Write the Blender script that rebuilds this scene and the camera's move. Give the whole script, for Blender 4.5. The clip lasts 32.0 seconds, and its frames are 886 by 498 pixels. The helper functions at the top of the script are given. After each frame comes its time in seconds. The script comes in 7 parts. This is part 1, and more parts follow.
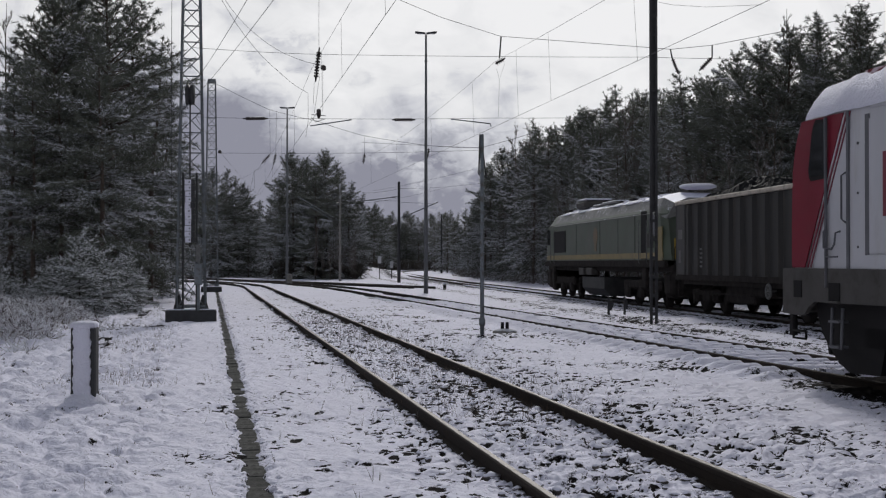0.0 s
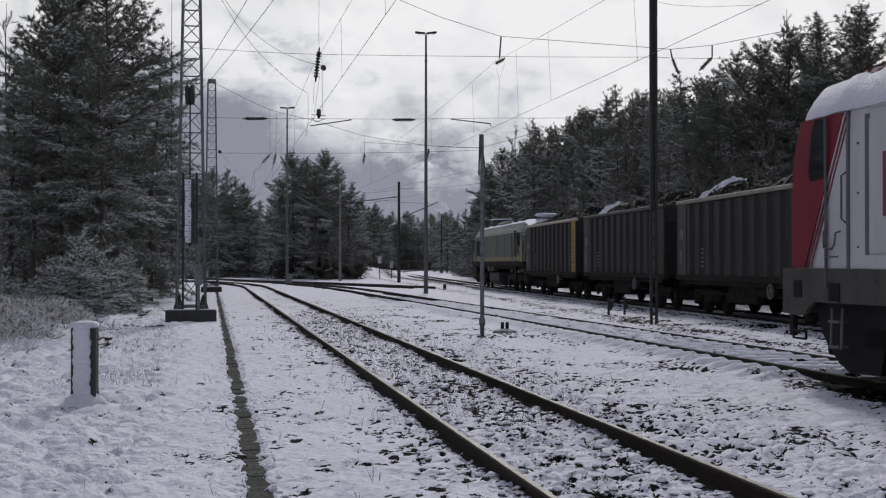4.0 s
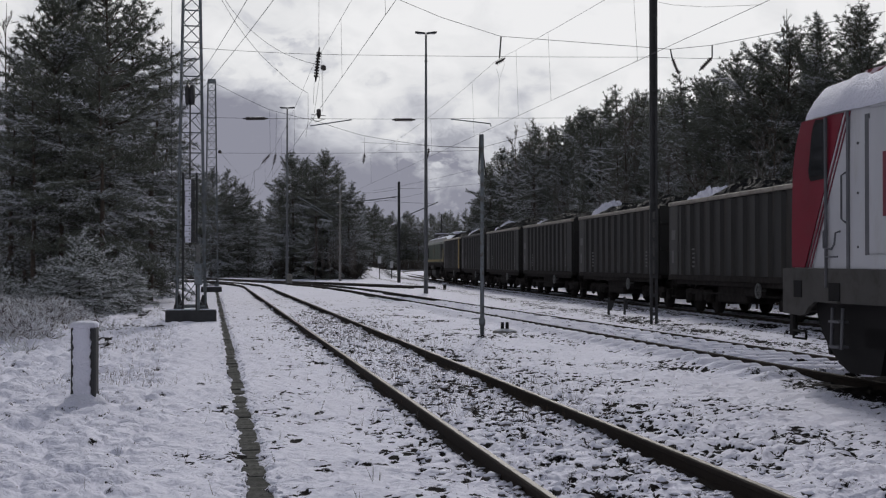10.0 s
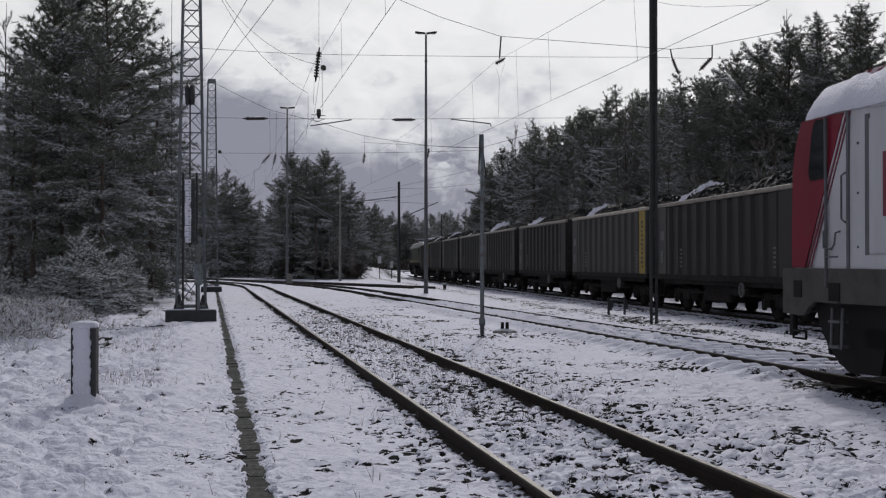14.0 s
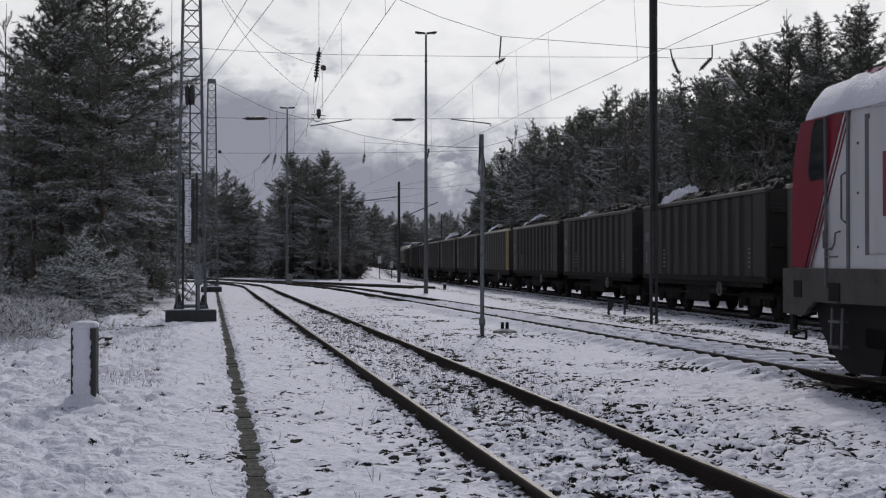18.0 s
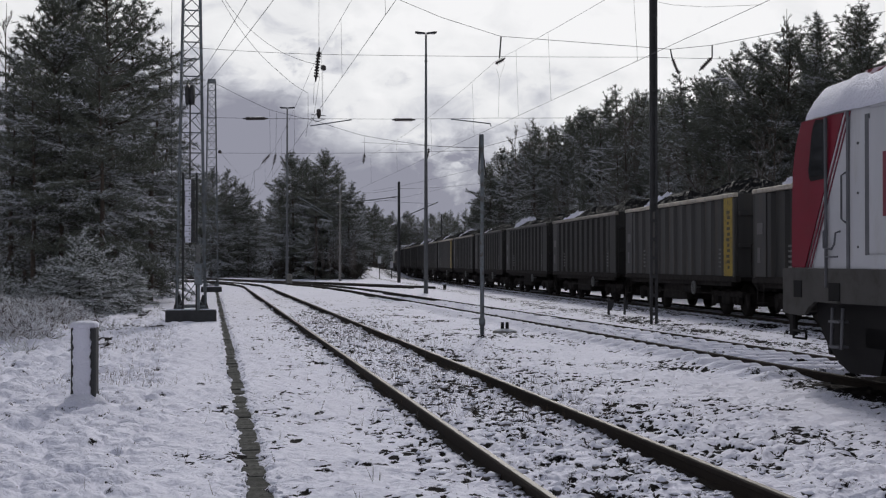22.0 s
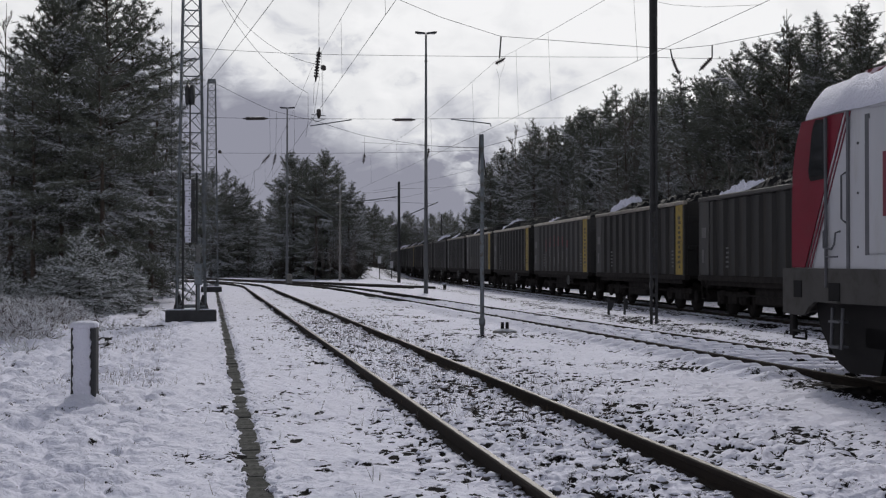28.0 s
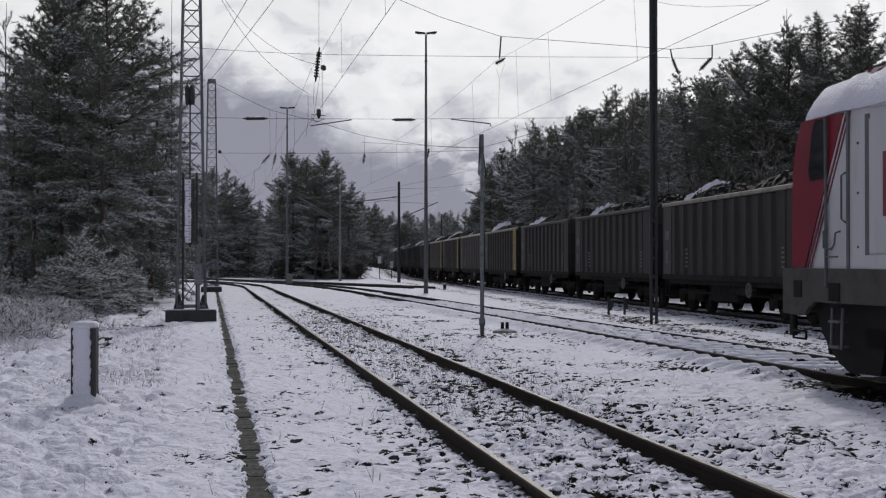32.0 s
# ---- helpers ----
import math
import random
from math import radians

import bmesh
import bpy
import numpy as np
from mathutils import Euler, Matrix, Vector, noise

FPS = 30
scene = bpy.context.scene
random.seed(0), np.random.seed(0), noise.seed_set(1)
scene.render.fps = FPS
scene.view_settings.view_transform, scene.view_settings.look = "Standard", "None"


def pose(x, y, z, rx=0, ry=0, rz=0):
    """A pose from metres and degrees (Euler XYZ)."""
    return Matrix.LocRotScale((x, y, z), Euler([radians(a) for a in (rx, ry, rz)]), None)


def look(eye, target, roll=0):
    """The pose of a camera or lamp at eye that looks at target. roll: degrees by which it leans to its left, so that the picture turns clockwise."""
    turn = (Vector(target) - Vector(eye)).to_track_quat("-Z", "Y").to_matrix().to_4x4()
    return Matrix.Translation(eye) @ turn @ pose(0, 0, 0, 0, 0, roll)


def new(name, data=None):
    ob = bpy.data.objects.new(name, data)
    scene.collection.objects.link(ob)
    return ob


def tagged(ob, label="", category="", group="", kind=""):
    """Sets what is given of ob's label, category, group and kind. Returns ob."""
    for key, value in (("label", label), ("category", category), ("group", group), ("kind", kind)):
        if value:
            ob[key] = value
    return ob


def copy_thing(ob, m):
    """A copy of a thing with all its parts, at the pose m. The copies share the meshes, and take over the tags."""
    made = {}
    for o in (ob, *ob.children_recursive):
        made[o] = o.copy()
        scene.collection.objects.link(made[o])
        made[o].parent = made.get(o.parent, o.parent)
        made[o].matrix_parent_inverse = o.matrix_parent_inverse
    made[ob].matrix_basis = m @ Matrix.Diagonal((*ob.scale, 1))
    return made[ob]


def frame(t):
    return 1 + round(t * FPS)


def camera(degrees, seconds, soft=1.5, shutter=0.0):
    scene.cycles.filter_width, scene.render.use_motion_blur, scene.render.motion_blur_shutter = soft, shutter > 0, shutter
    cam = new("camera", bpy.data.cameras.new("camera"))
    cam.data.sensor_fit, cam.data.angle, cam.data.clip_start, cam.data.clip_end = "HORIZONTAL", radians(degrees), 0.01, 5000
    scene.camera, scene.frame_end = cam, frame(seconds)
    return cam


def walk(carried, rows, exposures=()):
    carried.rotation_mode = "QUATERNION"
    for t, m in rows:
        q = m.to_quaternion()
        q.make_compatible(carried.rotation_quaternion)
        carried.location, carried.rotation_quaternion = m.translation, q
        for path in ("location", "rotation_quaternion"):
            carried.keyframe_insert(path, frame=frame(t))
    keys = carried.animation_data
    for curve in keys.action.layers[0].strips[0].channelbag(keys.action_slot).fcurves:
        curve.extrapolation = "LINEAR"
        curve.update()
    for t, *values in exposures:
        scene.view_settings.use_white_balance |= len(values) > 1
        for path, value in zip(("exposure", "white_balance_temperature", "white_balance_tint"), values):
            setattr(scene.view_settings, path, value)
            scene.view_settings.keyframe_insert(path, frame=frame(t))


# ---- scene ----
# ---------------------------------------------------------------- camera
cam = camera(38.0, 32.0, soft=1.22)
walk(cam, [(0, pose(0, 0, 1.65, 90.654, 0, 0)), (32, pose(0, 0, 1.65, 90.654, 0, 0))], exposures=[(0, -0.11), (6, -0.10), (11, -0.13), (17, -0.11), (21, -0.04), (24, 0.0), (27, -0.03), (30, -0.06), (32, -0.05)])

# ---------------------------------------------------------------- world, sun
SUN_ELEV, SUN_AZ = 33.0, 4.0      # degrees above the horizon, degrees to the right of +y
SKY_GAIN = 1.0


def link(nt, a, b):
    nt.links.new(a, b)


def node(nt, kind, **inputs):
    n = nt.nodes.new(kind)
    for k, v in inputs.items():
        n.inputs[k.replace("_", " ")].default_value = v
    return n


def vmath(nt, op, a, b=None):
    n = nt.nodes.new("ShaderNodeVectorMath")
    n.operation = op
    for i, v in enumerate((a, b)):
        if v is None:
            continue
        if isinstance(v, tuple):
            n.inputs[i].default_value = v
        else:
            link(nt, v, n.inputs[i])
    return n.outputs["Value" if op in ("DOT_PRODUCT", "LENGTH") else "Vector"]


def smath(nt, op, a, b=None, c=None, clamp=False):
    n = nt.nodes.new("ShaderNodeMath")
    n.operation, n.use_clamp = op, clamp
    for i, v in enumerate((a, b, c)):
        if v is None:
            continue
        if isinstance(v, (int, float)):
            n.inputs[i].default_value = v
        else:
            link(nt, v, n.inputs[i])
    return n.outputs[0]


def ramp(nt, fac, stops):
    n = nt.nodes.new("ShaderNodeValToRGB")
    el = n.color_ramp.elements
    while len(el) < len(stops):
        el.new(0.5)
    for e, (p, c) in zip(el, stops):
        e.position = p
        e.color = (*c, 1) if isinstance(c, tuple) else (c, c, c, 1)
    link(nt, fac, n.inputs[0])
    return n.outputs[0]


def noise_tex(nt, vec, scale, detail=4.0, rough=0.55, distort=0.0):
    n = node(nt, "ShaderNodeTexNoise", Scale=scale, Detail=detail, Roughness=rough, Distortion=distort)
    if vec is not None:
        link(nt, vec, n.inputs["Vector"])
    return n.outputs[0]


def mix_rgb(nt, fac, a, b):
    n = nt.nodes.new("ShaderNodeMix")
    n.data_type = "RGBA"
    for sock, v in ((n.inputs[0], fac), (n.inputs[6], a), (n.inputs[7], b)):
        if isinstance(v, tuple):
            sock.default_value = (*v, 1)
        elif isinstance(v, (int, float)):
            sock.default_value = v
        else:
            link(nt, v, sock)
    return n.outputs[2]


def cloud_colour(nt, direction):
    """Broken winter cloud, as a function of the direction of view."""
    d = vmath(nt, "NORMALIZE", direction)
    sep = nt.nodes.new("ShaderNodeSeparateXYZ")
    link(nt, d, sep.inputs[0])
    # flatter clouds low down: heights count more than bearings
    comb = nt.nodes.new("ShaderNodeCombineXYZ")
    link(nt, sep.outputs[0], comb.inputs[0])
    link(nt, sep.outputs[1], comb.inputs[1])
    link(nt, smath(nt, "MULTIPLY", sep.outputs[2], 1.55), comb.inputs[2])
    p = comb.outputs[0]
    big = noise_tex(nt, p, 4.2, 2.0, 0.5, 0.2)
    mid = noise_tex(nt, p, 11.5, 7.0, 0.52, 0.5)
    fine = noise_tex(nt, p, 27.0, 6.0, 0.55, 0.7)
    f = smath(nt, "ADD", smath(nt, "MULTIPLY", big, 0.40), smath(nt, "ADD", smath(nt, "MULTIPLY", mid, 0.38), smath(nt, "MULTIPLY", fine, 0.22)))
    # small ragged grey clouds below the veil
    ragged = smath(nt, "MULTIPLY", smath(nt, "SUBTRACT", smath(nt, "ADD", smath(nt, "MULTIPLY", fine, 0.6), smath(nt, "MULTIPLY", noise_tex(nt, p, 70.0, 4.0, 0.6, 0.4), 0.4)), 0.5), 7.0)
    for x0, z0, wx, wz, depth in ((-0.118, 0.160, 0.026, 0.014, 0.09), (-0.066, 0.143, 0.012, 0.006, 0.08), (0.02, 0.095, 0.06, 0.014, 0.06), (-0.005, 0.045, 0.05, 0.030, 0.10), (-0.17, 0.120, 0.05, 0.03, 0.05)):
        ex = smath(nt, "POWER", smath(nt, "DIVIDE", smath(nt, "SUBTRACT", sep.outputs[0], x0), wx), 2.0)
        ez = smath(nt, "POWER", smath(nt, "DIVIDE", smath(nt, "SUBTRACT", sep.outputs[2], z0), wz), 2.0)
        body = smath(nt, "SUBTRACT", smath(nt, "ADD", 1.0, ragged), smath(nt, "MULTIPLY", smath(nt, "ADD", ex, ez), 0.6))
        f = smath(nt, "SUBTRACT", f, smath(nt, "MULTIPLY", smath(nt, "MINIMUM", smath(nt, "MAXIMUM", body, 0.0), 1.0), depth))
    # the veil is thinner, and so brighter, towards the sun and overhead
    s = Vector((math.sin(radians(SUN_AZ)) * math.cos(radians(SUN_ELEV)), math.cos(radians(SUN_AZ)) * math.cos(radians(SUN_ELEV)), math.sin(radians(SUN_ELEV))))
    near_sun = smath(nt, "MAXIMUM", vmath(nt, "DOT_PRODUCT", d, tuple(s)), 0.0)
    lift = smath(nt, "MULTIPLY", smath(nt, "POWER", near_sun, 9.0), 0.215)
    f = smath(nt, "ADD", f, smath(nt, "SUBTRACT", lift, 0.05))
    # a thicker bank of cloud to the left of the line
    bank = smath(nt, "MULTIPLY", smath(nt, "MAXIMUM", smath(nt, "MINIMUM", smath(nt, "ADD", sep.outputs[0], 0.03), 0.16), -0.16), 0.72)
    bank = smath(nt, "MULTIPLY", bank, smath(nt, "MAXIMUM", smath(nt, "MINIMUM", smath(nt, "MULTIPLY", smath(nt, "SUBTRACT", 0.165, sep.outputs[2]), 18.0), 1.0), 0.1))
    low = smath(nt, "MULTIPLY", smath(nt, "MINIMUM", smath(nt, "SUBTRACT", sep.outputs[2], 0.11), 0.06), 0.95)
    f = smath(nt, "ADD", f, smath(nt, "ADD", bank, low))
    return ramp(nt, f, [(0.40, (0.29, 0.295, 0.36)), (0.455, (0.44, 0.45, 0.51)), (0.495, (0.64, 0.65, 0.70)), (0.545, (0.83, 0.835, 0.855)), (0.63, (0.93, 0.93, 0.945))])


world = bpy.data.worlds.new("world")
scene.world = world
world.use_nodes = True
nt = world.node_tree
nt.nodes.clear()
sky = nt.nodes.new("ShaderNodeTexSky")
sky.sky_type, sky.sun_disc = "NISHITA", False
sky.sun_elevation, sky.sun_rotation = radians(SUN_ELEV), radians(SUN_AZ)
coords = nt.nodes.new("ShaderNodeTexCoord")
bg_sky = node(nt, "ShaderNodeBackground", Strength=0.10)
link(nt, sky.outputs[0], bg_sky.inputs[0])
bg_cloud = node(nt, "ShaderNodeBackground", Strength=0.44 * SKY_GAIN)
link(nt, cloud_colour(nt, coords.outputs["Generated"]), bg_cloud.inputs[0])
both = nt.nodes.new("ShaderNodeMixShader")
both.inputs[0].default_value = 0.68
link(nt, bg_sky.outputs[0], both.inputs[1])
link(nt, bg_cloud.outputs[0], both.inputs[2])
link(nt, both.outputs[0], nt.nodes.new("ShaderNodeOutputWorld").inputs[0])

sun = new("sun", bpy.data.lights.new("sun", "SUN"))
sun.data.energy, sun.data.angle, sun.data.color = 1.62, radians(7), (1.0, 0.975, 0.96)
sun.matrix_world = look((60 * math.sin(radians(SUN_AZ)), 60 * math.cos(radians(SUN_AZ)), 60 * math.tan(radians(SUN_ELEV))), (0, 0, 0))


# ---------------------------------------------------------------- materials
def material(name):
    m = bpy.data.materials.new(name)
    m.use_nodes = True
    nt = m.node_tree
    return m, nt, nt.nodes["Principled BSDF"]


def obj_coords(nt):
    return nt.nodes.new("ShaderNodeTexCoord").outputs["Object"]


def world_pos(nt):
    return nt.nodes.new("ShaderNodeNewGeometry").outputs["Position"]


def bump(nt, bsdf, height, strength=0.3, distance=0.02):
    b = node(nt, "ShaderNodeBump", Strength=strength, Distance=distance)
    link(nt, height, b.inputs["Height"])
    link(nt, b.outputs[0], bsdf.inputs["Normal"])


def surface(name, base, rough=0.7, metal=0.0, spread=0.25, scale=3.0, grain=40.0, relief=0.2, dirt=None, dirt_amount=0.35, streak=0.0, snow=0.0, per_object=0.0, spec=0.4):
    """Paint, wood, concrete, steel: colour varied at two scales, dirt in patches or streaks, fine relief and snow on faces that look up."""
    m, nt, b = material(name)
    p = obj_coords(nt)
    if streak:
        mp = node(nt, "ShaderNodeMapping", Scale=(1, 1, streak))
        link(nt, p, mp.inputs[0])
        q = mp.outputs[0]
    else:
        q = p
    n1 = noise_tex(nt, q, scale, 5.0, 0.6)
    n2 = noise_tex(nt, p, grain, 3.0, 0.6)
    dark = tuple(c * (1 - spread) for c in base)
    light = tuple(min(1, c * (1 + spread)) for c in base)
    col = ramp(nt, n1, [(0.3, dark), (0.7, light)])
    col = mix_rgb(nt, smath(nt, "MULTIPLY", n2, 0.25), col, dark)
    if dirt:
        n3 = noise_tex(nt, q, scale * 1.7, 6.0, 0.65, 0.4)
        f = ramp(nt, n3, [(0.62 - dirt_amount * 0.4, 0.0), (0.75 - dirt_amount * 0.25, 1.0)])
        col = mix_rgb(nt, smath(nt, "MULTIPLY", f, 0.85), col, dirt)
    if per_object:
        r = nt.nodes.new("ShaderNodeObjectInfo").outputs["Random"]
        col = mix_rgb(nt, smath(nt, "MULTIPLY", r, per_object), col, tuple(c * 0.35 for c in base))
    rg = smath(nt, "ADD", smath(nt, "MULTIPLY", smath(nt, "SUBTRACT", n1, 0.5), 0.3), rough)
    if snow:
        g = nt.nodes.new("ShaderNodeNewGeometry")
        sp = nt.nodes.new("ShaderNodeSeparateXYZ")
        link(nt, g.outputs["Normal"], sp.inputs[0])
        n4 = noise_tex(nt, p, 5.0, 5.0, 0.6)
        f = smath(nt, "MULTIPLY", ramp(nt, smath(nt, "ADD", sp.outputs[2], smath(nt, "MULTIPLY", smath(nt, "SUBTRACT", n4, 0.5), 1.2)), [(0.62, 0.0), (0.74, 1.0)]), snow)
        col = mix_rgb(nt, f, col, (0.80, 0.815, 0.91))
    link(nt, col, b.inputs["Base Color"])
    link(nt, rg, b.inputs["Roughness"])
    b.inputs["Metallic"].default_value = metal
    b.inputs["Specular IOR Level"].default_value = spec
    bump(nt, b, smath(nt, "ADD", n2, n1), relief, 0.01)
    return m


def snow_material(name, tint=(0.835, 0.83, 0.93)):
    m, nt, b = material(name)
    p = world_pos(nt)
    a = noise_tex(nt, p, 1.3, 4.0)
    f = noise_tex(nt, p, 38.0, 5.0, 0.65)
    link(nt, ramp(nt, a, [(0.3, tuple(c * 0.93 for c in tint)), (0.7, tint)]), b.inputs["Base Color"])
    b.inputs["Roughness"].default_value = 0.65
    b.inputs["Specular IOR Level"].default_value = 0.25
    c = noise_tex(nt, p, 13.0, 5.0, 0.6, 0.4)
    bump(nt, b, smath(nt, "ADD", f, smath(nt, "MULTIPLY", c, 1.6)), 0.9, 0.03)
    return m


def ground_material():
    """Thin snow over gravel and withered grass; bare where the sides are steep and in ragged patches along the tracks;
    gaps between clods also carry painted shade.
    """
    m, nt, b = material("snowy_ground")
    g = nt.nodes.new("ShaderNodeNewGeometry")
    p = g.outputs["Position"]
    sp = nt.nodes.new("ShaderNodeSeparateXYZ")
    link(nt, p, sp.inputs[0])
    sn = nt.nodes.new("ShaderNodeSeparateXYZ")
    link(nt, g.outputs["True Normal"], sn.inputs[0])
    n_big = noise_tex(nt, p, 0.55, 4.0, 0.55)
    n_mid = noise_tex(nt, p, 4.5, 5.0, 0.62, 0.3)
    n_fine = noise_tex(nt, p, 24.0, 4.0, 0.6)
    n_gr = noise_tex(nt, p, 60.0, 3.0, 0.6)
    # distance from the first track and from the third, across
    t1 = smath(nt, "ABSOLUTE", smath(nt, "SUBTRACT", smath(nt, "ADD", sp.outputs[0], smath(nt, "MULTIPLY", sp.outputs[1], T1_SLOPE)), T1_X0 + 0.25))
    near1 = smath(nt, "SUBTRACT", 1.0, smath(nt, "DIVIDE", t1, 2.1), clamp=True)
    t3 = smath(nt, "ABSOLUTE", smath(nt, "SUBTRACT", smath(nt, "ADD", sp.outputs[0], smath(nt, "MULTIPLY", sp.outputs[1], 0.121)), 13.3))
    near3 = smath(nt, "SUBTRACT", 1.0, smath(nt, "DIVIDE", t3, 2.2), clamp=True)
    t4 = smath(nt, "ABSOLUTE", smath(nt, "SUBTRACT", smath(nt, "ADD", sp.outputs[0], smath(nt, "MULTIPLY", sp.outputs[1], 0.121)), 10.0))
    near4 = smath(nt, "SUBTRACT", 1.0, smath(nt, "DIVIDE", t4, 1.1), clamp=True)
    t2 = smath(nt, "ABSOLUTE", smath(nt, "SUBTRACT", smath(nt, "ADD", sp.outputs[0], smath(nt, "MULTIPLY", sp.outputs[1], T2_SLOPE)), T2_X0))
    near2 = smath(nt, "MULTIPLY", smath(nt, "SUBTRACT", 1.0, smath(nt, "DIVIDE", t2, 1.9), clamp=True), smath(nt, "MULTIPLY", smath(nt, "SUBTRACT", 18.6, sp.outputs[1]), 0.6, clamp=True))
    side = smath(nt, "ADD", smath(nt, "MULTIPLY", near4, 0.15), smath(nt, "MULTIPLY", near2, 0.75))
    bare = smath(nt, "ADD", side, smath(nt, "ADD", smath(nt, "MULTIPLY", near1, 0.05), smath(nt, "MULTIPLY", near3, 0.22)))
    v = smath(nt, "ADD", smath(nt, "MULTIPLY", n_mid, 0.68), smath(nt, "ADD", smath(nt, "MULTIPLY", n_big, 0.3), smath(nt, "MULTIPLY", n_fine, 0.38)))
    v = smath(nt, "ADD", v, bare)
    v = smath(nt, "ADD", v, smath(nt, "MULTIPLY", smath(nt, "SUBTRACT", 1.0, sn.outputs[2]), 0.22))
    at = nt.nodes.new("ShaderNodeAttribute")
    at.attribute_name = "soil_shade"
    v = smath(nt, "ADD", v, smath(nt, "MULTIPLY", at.outputs["Fac"], 0.5))
    cover = ramp(nt, v, [(0.81, 0.0), (0.86, 1.0)])
    snow_c = ramp(nt, n_big, [(0.3, (0.69, 0.685, 0.785)), (0.7, (0.77, 0.765, 0.87))])
    # one dark tone for bare earth and for shade painted into the gaps
    soil_shade_c = ramp(nt, n_gr, [(0.3, (0.007, 0.006, 0.006)), (0.55, (0.014, 0.012, 0.012)), (0.78, (0.034, 0.029, 0.028))])
    link(nt, mix_rgb(nt, cover, snow_c, soil_shade_c), b.inputs["Base Color"])
    b.inputs["Roughness"].default_value = 0.75
    link(nt, smath(nt, "SUBTRACT", 0.2, smath(nt, "MULTIPLY", cover, 0.19)), b.inputs["Specular IOR Level"])
    n_clod = noise_tex(nt, p, 10.0, 4.0, 0.55, 0.6)
    h = smath(nt, "ADD", smath(nt, "MULTIPLY", n_clod, 1.0), smath(nt, "ADD", smath(nt, "MULTIPLY", n_fine, 0.28), smath(nt, "MULTIPLY", cover, -0.12)))
    bump(nt, b, h, 0.65, 0.07)
    return m


T1_X0, T1_SLOPE = 2.96, 0.18      # first track: x = X0 - slope * y
T2_X0, T2_SLOPE = 9.44, 0.191

M_GROUND = ground_material()
M_SNOW = snow_material("snow")
M_RAIL = surface("rusty_rail_steel", (0.026, 0.020, 0.016), 0.8, 0.0, 0.35, 5, 60, 0.3, spec=0.10)
# paler than the rail: worn steel and the lit top edge in one colour
M_RAILTOP = surface("worn_lit_rail_head", (0.085, 0.072, 0.058), 0.6, 0.3, 0.3, 4, 50, 0.15)
M_SLEEPER = surface("tarred_sleeper_wood", (0.045, 0.038, 0.032), 0.85, 0, 0.4, 6, 50, 0.4, snow=1.0)
M_CONC = surface("weathered_concrete", (0.22, 0.21, 0.195), 0.85, 0, 0.25, 4, 60, 0.4, dirt=(0.09, 0.085, 0.07), snow=0.5)
M_DARKCONC = surface("dark_damp_concrete", (0.05, 0.05, 0.052), 0.8, 0, 0.3, 4, 50, 0.4)
M_SLAB = surface("trough_slab_concrete", (0.13, 0.13, 0.122), 0.95, 0, 0.45, 6, 40, 0.7, dirt=(0.035, 0.034, 0.03), dirt_amount=0.5, per_object=0.55, spec=0.05)
M_STEEL = surface("galvanised_grey_steel", (0.17, 0.19, 0.205), 0.55, 0.35, 0.2, 5, 50, 0.15, dirt=(0.10, 0.085, 0.07))
M_MAST = surface("dark_painted_mast_steel", (0.040, 0.040, 0.042), 0.6, 0.2, 0.3, 4, 40, 0.2)
M_POLE = surface("grey_pole_steel", (0.13, 0.135, 0.14), 0.55, 0.3, 0.2, 4, 40, 0.15)
M_WIRE = surface("oxidised_wire", (0.06, 0.06, 0.062), 0.6, 0.5, 0.2, 3, 20, 0.1)
M_INSUL = surface("brown_porcelain", (0.03, 0.022, 0.02), 0.35, 0, 0.2, 8, 40, 0.1)
M_BARK = surface("pine_bark", (0.085, 0.065, 0.052), 0.9, 0, 0.4, 5, 30, 0.6, snow=0.8)
M_COAL = surface("coal", (0.009, 0.009, 0.010), 0.75, 0, 0.5, 8, 30, 0.9, spec=0.12)
M_WAGON = surface("dusty_dark_wagon_paint", (0.025, 0.0235, 0.022), 0.66, 0, 0.3, 1.2, 25, 0.2, dirt=(0.048, 0.040, 0.033), streak=0.12, spec=0.35)
M_WAGON_B = surface("dusty_grey_wagon_paint", (0.055, 0.053, 0.051), 0.66, 0, 0.3, 1.2, 25, 0.2, dirt=(0.080, 0.066, 0.053), streak=0.12, spec=0.35)
M_UNDER = surface("sooty_underframe", (0.034, 0.030, 0.028), 0.9, 0, 0.4, 4, 30, 0.3, spec=0.06)
M_YELLOW = surface("faded_yellow_paint", (0.33, 0.225, 0.022), 0.6, 0, 0.2, 3, 30, 0.2, dirt=(0.10, 0.07, 0.03))
M_CHORD = surface("pale_wagon_rim", (0.28, 0.25, 0.21), 0.6, 0, 0.25, 2, 30, 0.2, dirt=(0.12, 0.10, 0.08))
M_WHITE = surface("dirty_white_paint", (0.50, 0.50, 0.52), 0.45, 0, 0.06, 1.5, 30, 0.08, dirt=(0.42, 0.41, 0.40), dirt_amount=0.12, streak=0.3)
M_RED = surface("traffic_red_paint", (0.18, 0.007, 0.022), 0.45, 0, 0.12, 1.5, 30, 0.08, spec=0.2)
M_SKIRT = surface("warm_grey_paint", (0.075, 0.071, 0.066), 0.7, 0, 0.15, 2, 30, 0.12, dirt=(0.05, 0.045, 0.04), spec=0.2)
M_BLACK = surface("black_fittings", (0.016, 0.015, 0.015), 0.75, 0, 0.3, 4, 30, 0.2, spec=0.15)
M_GREEN = surface("olive_green_paint", (0.075, 0.095, 0.065), 0.5, 0, 0.15, 1.0, 25, 0.1, dirt=(0.08, 0.08, 0.06))
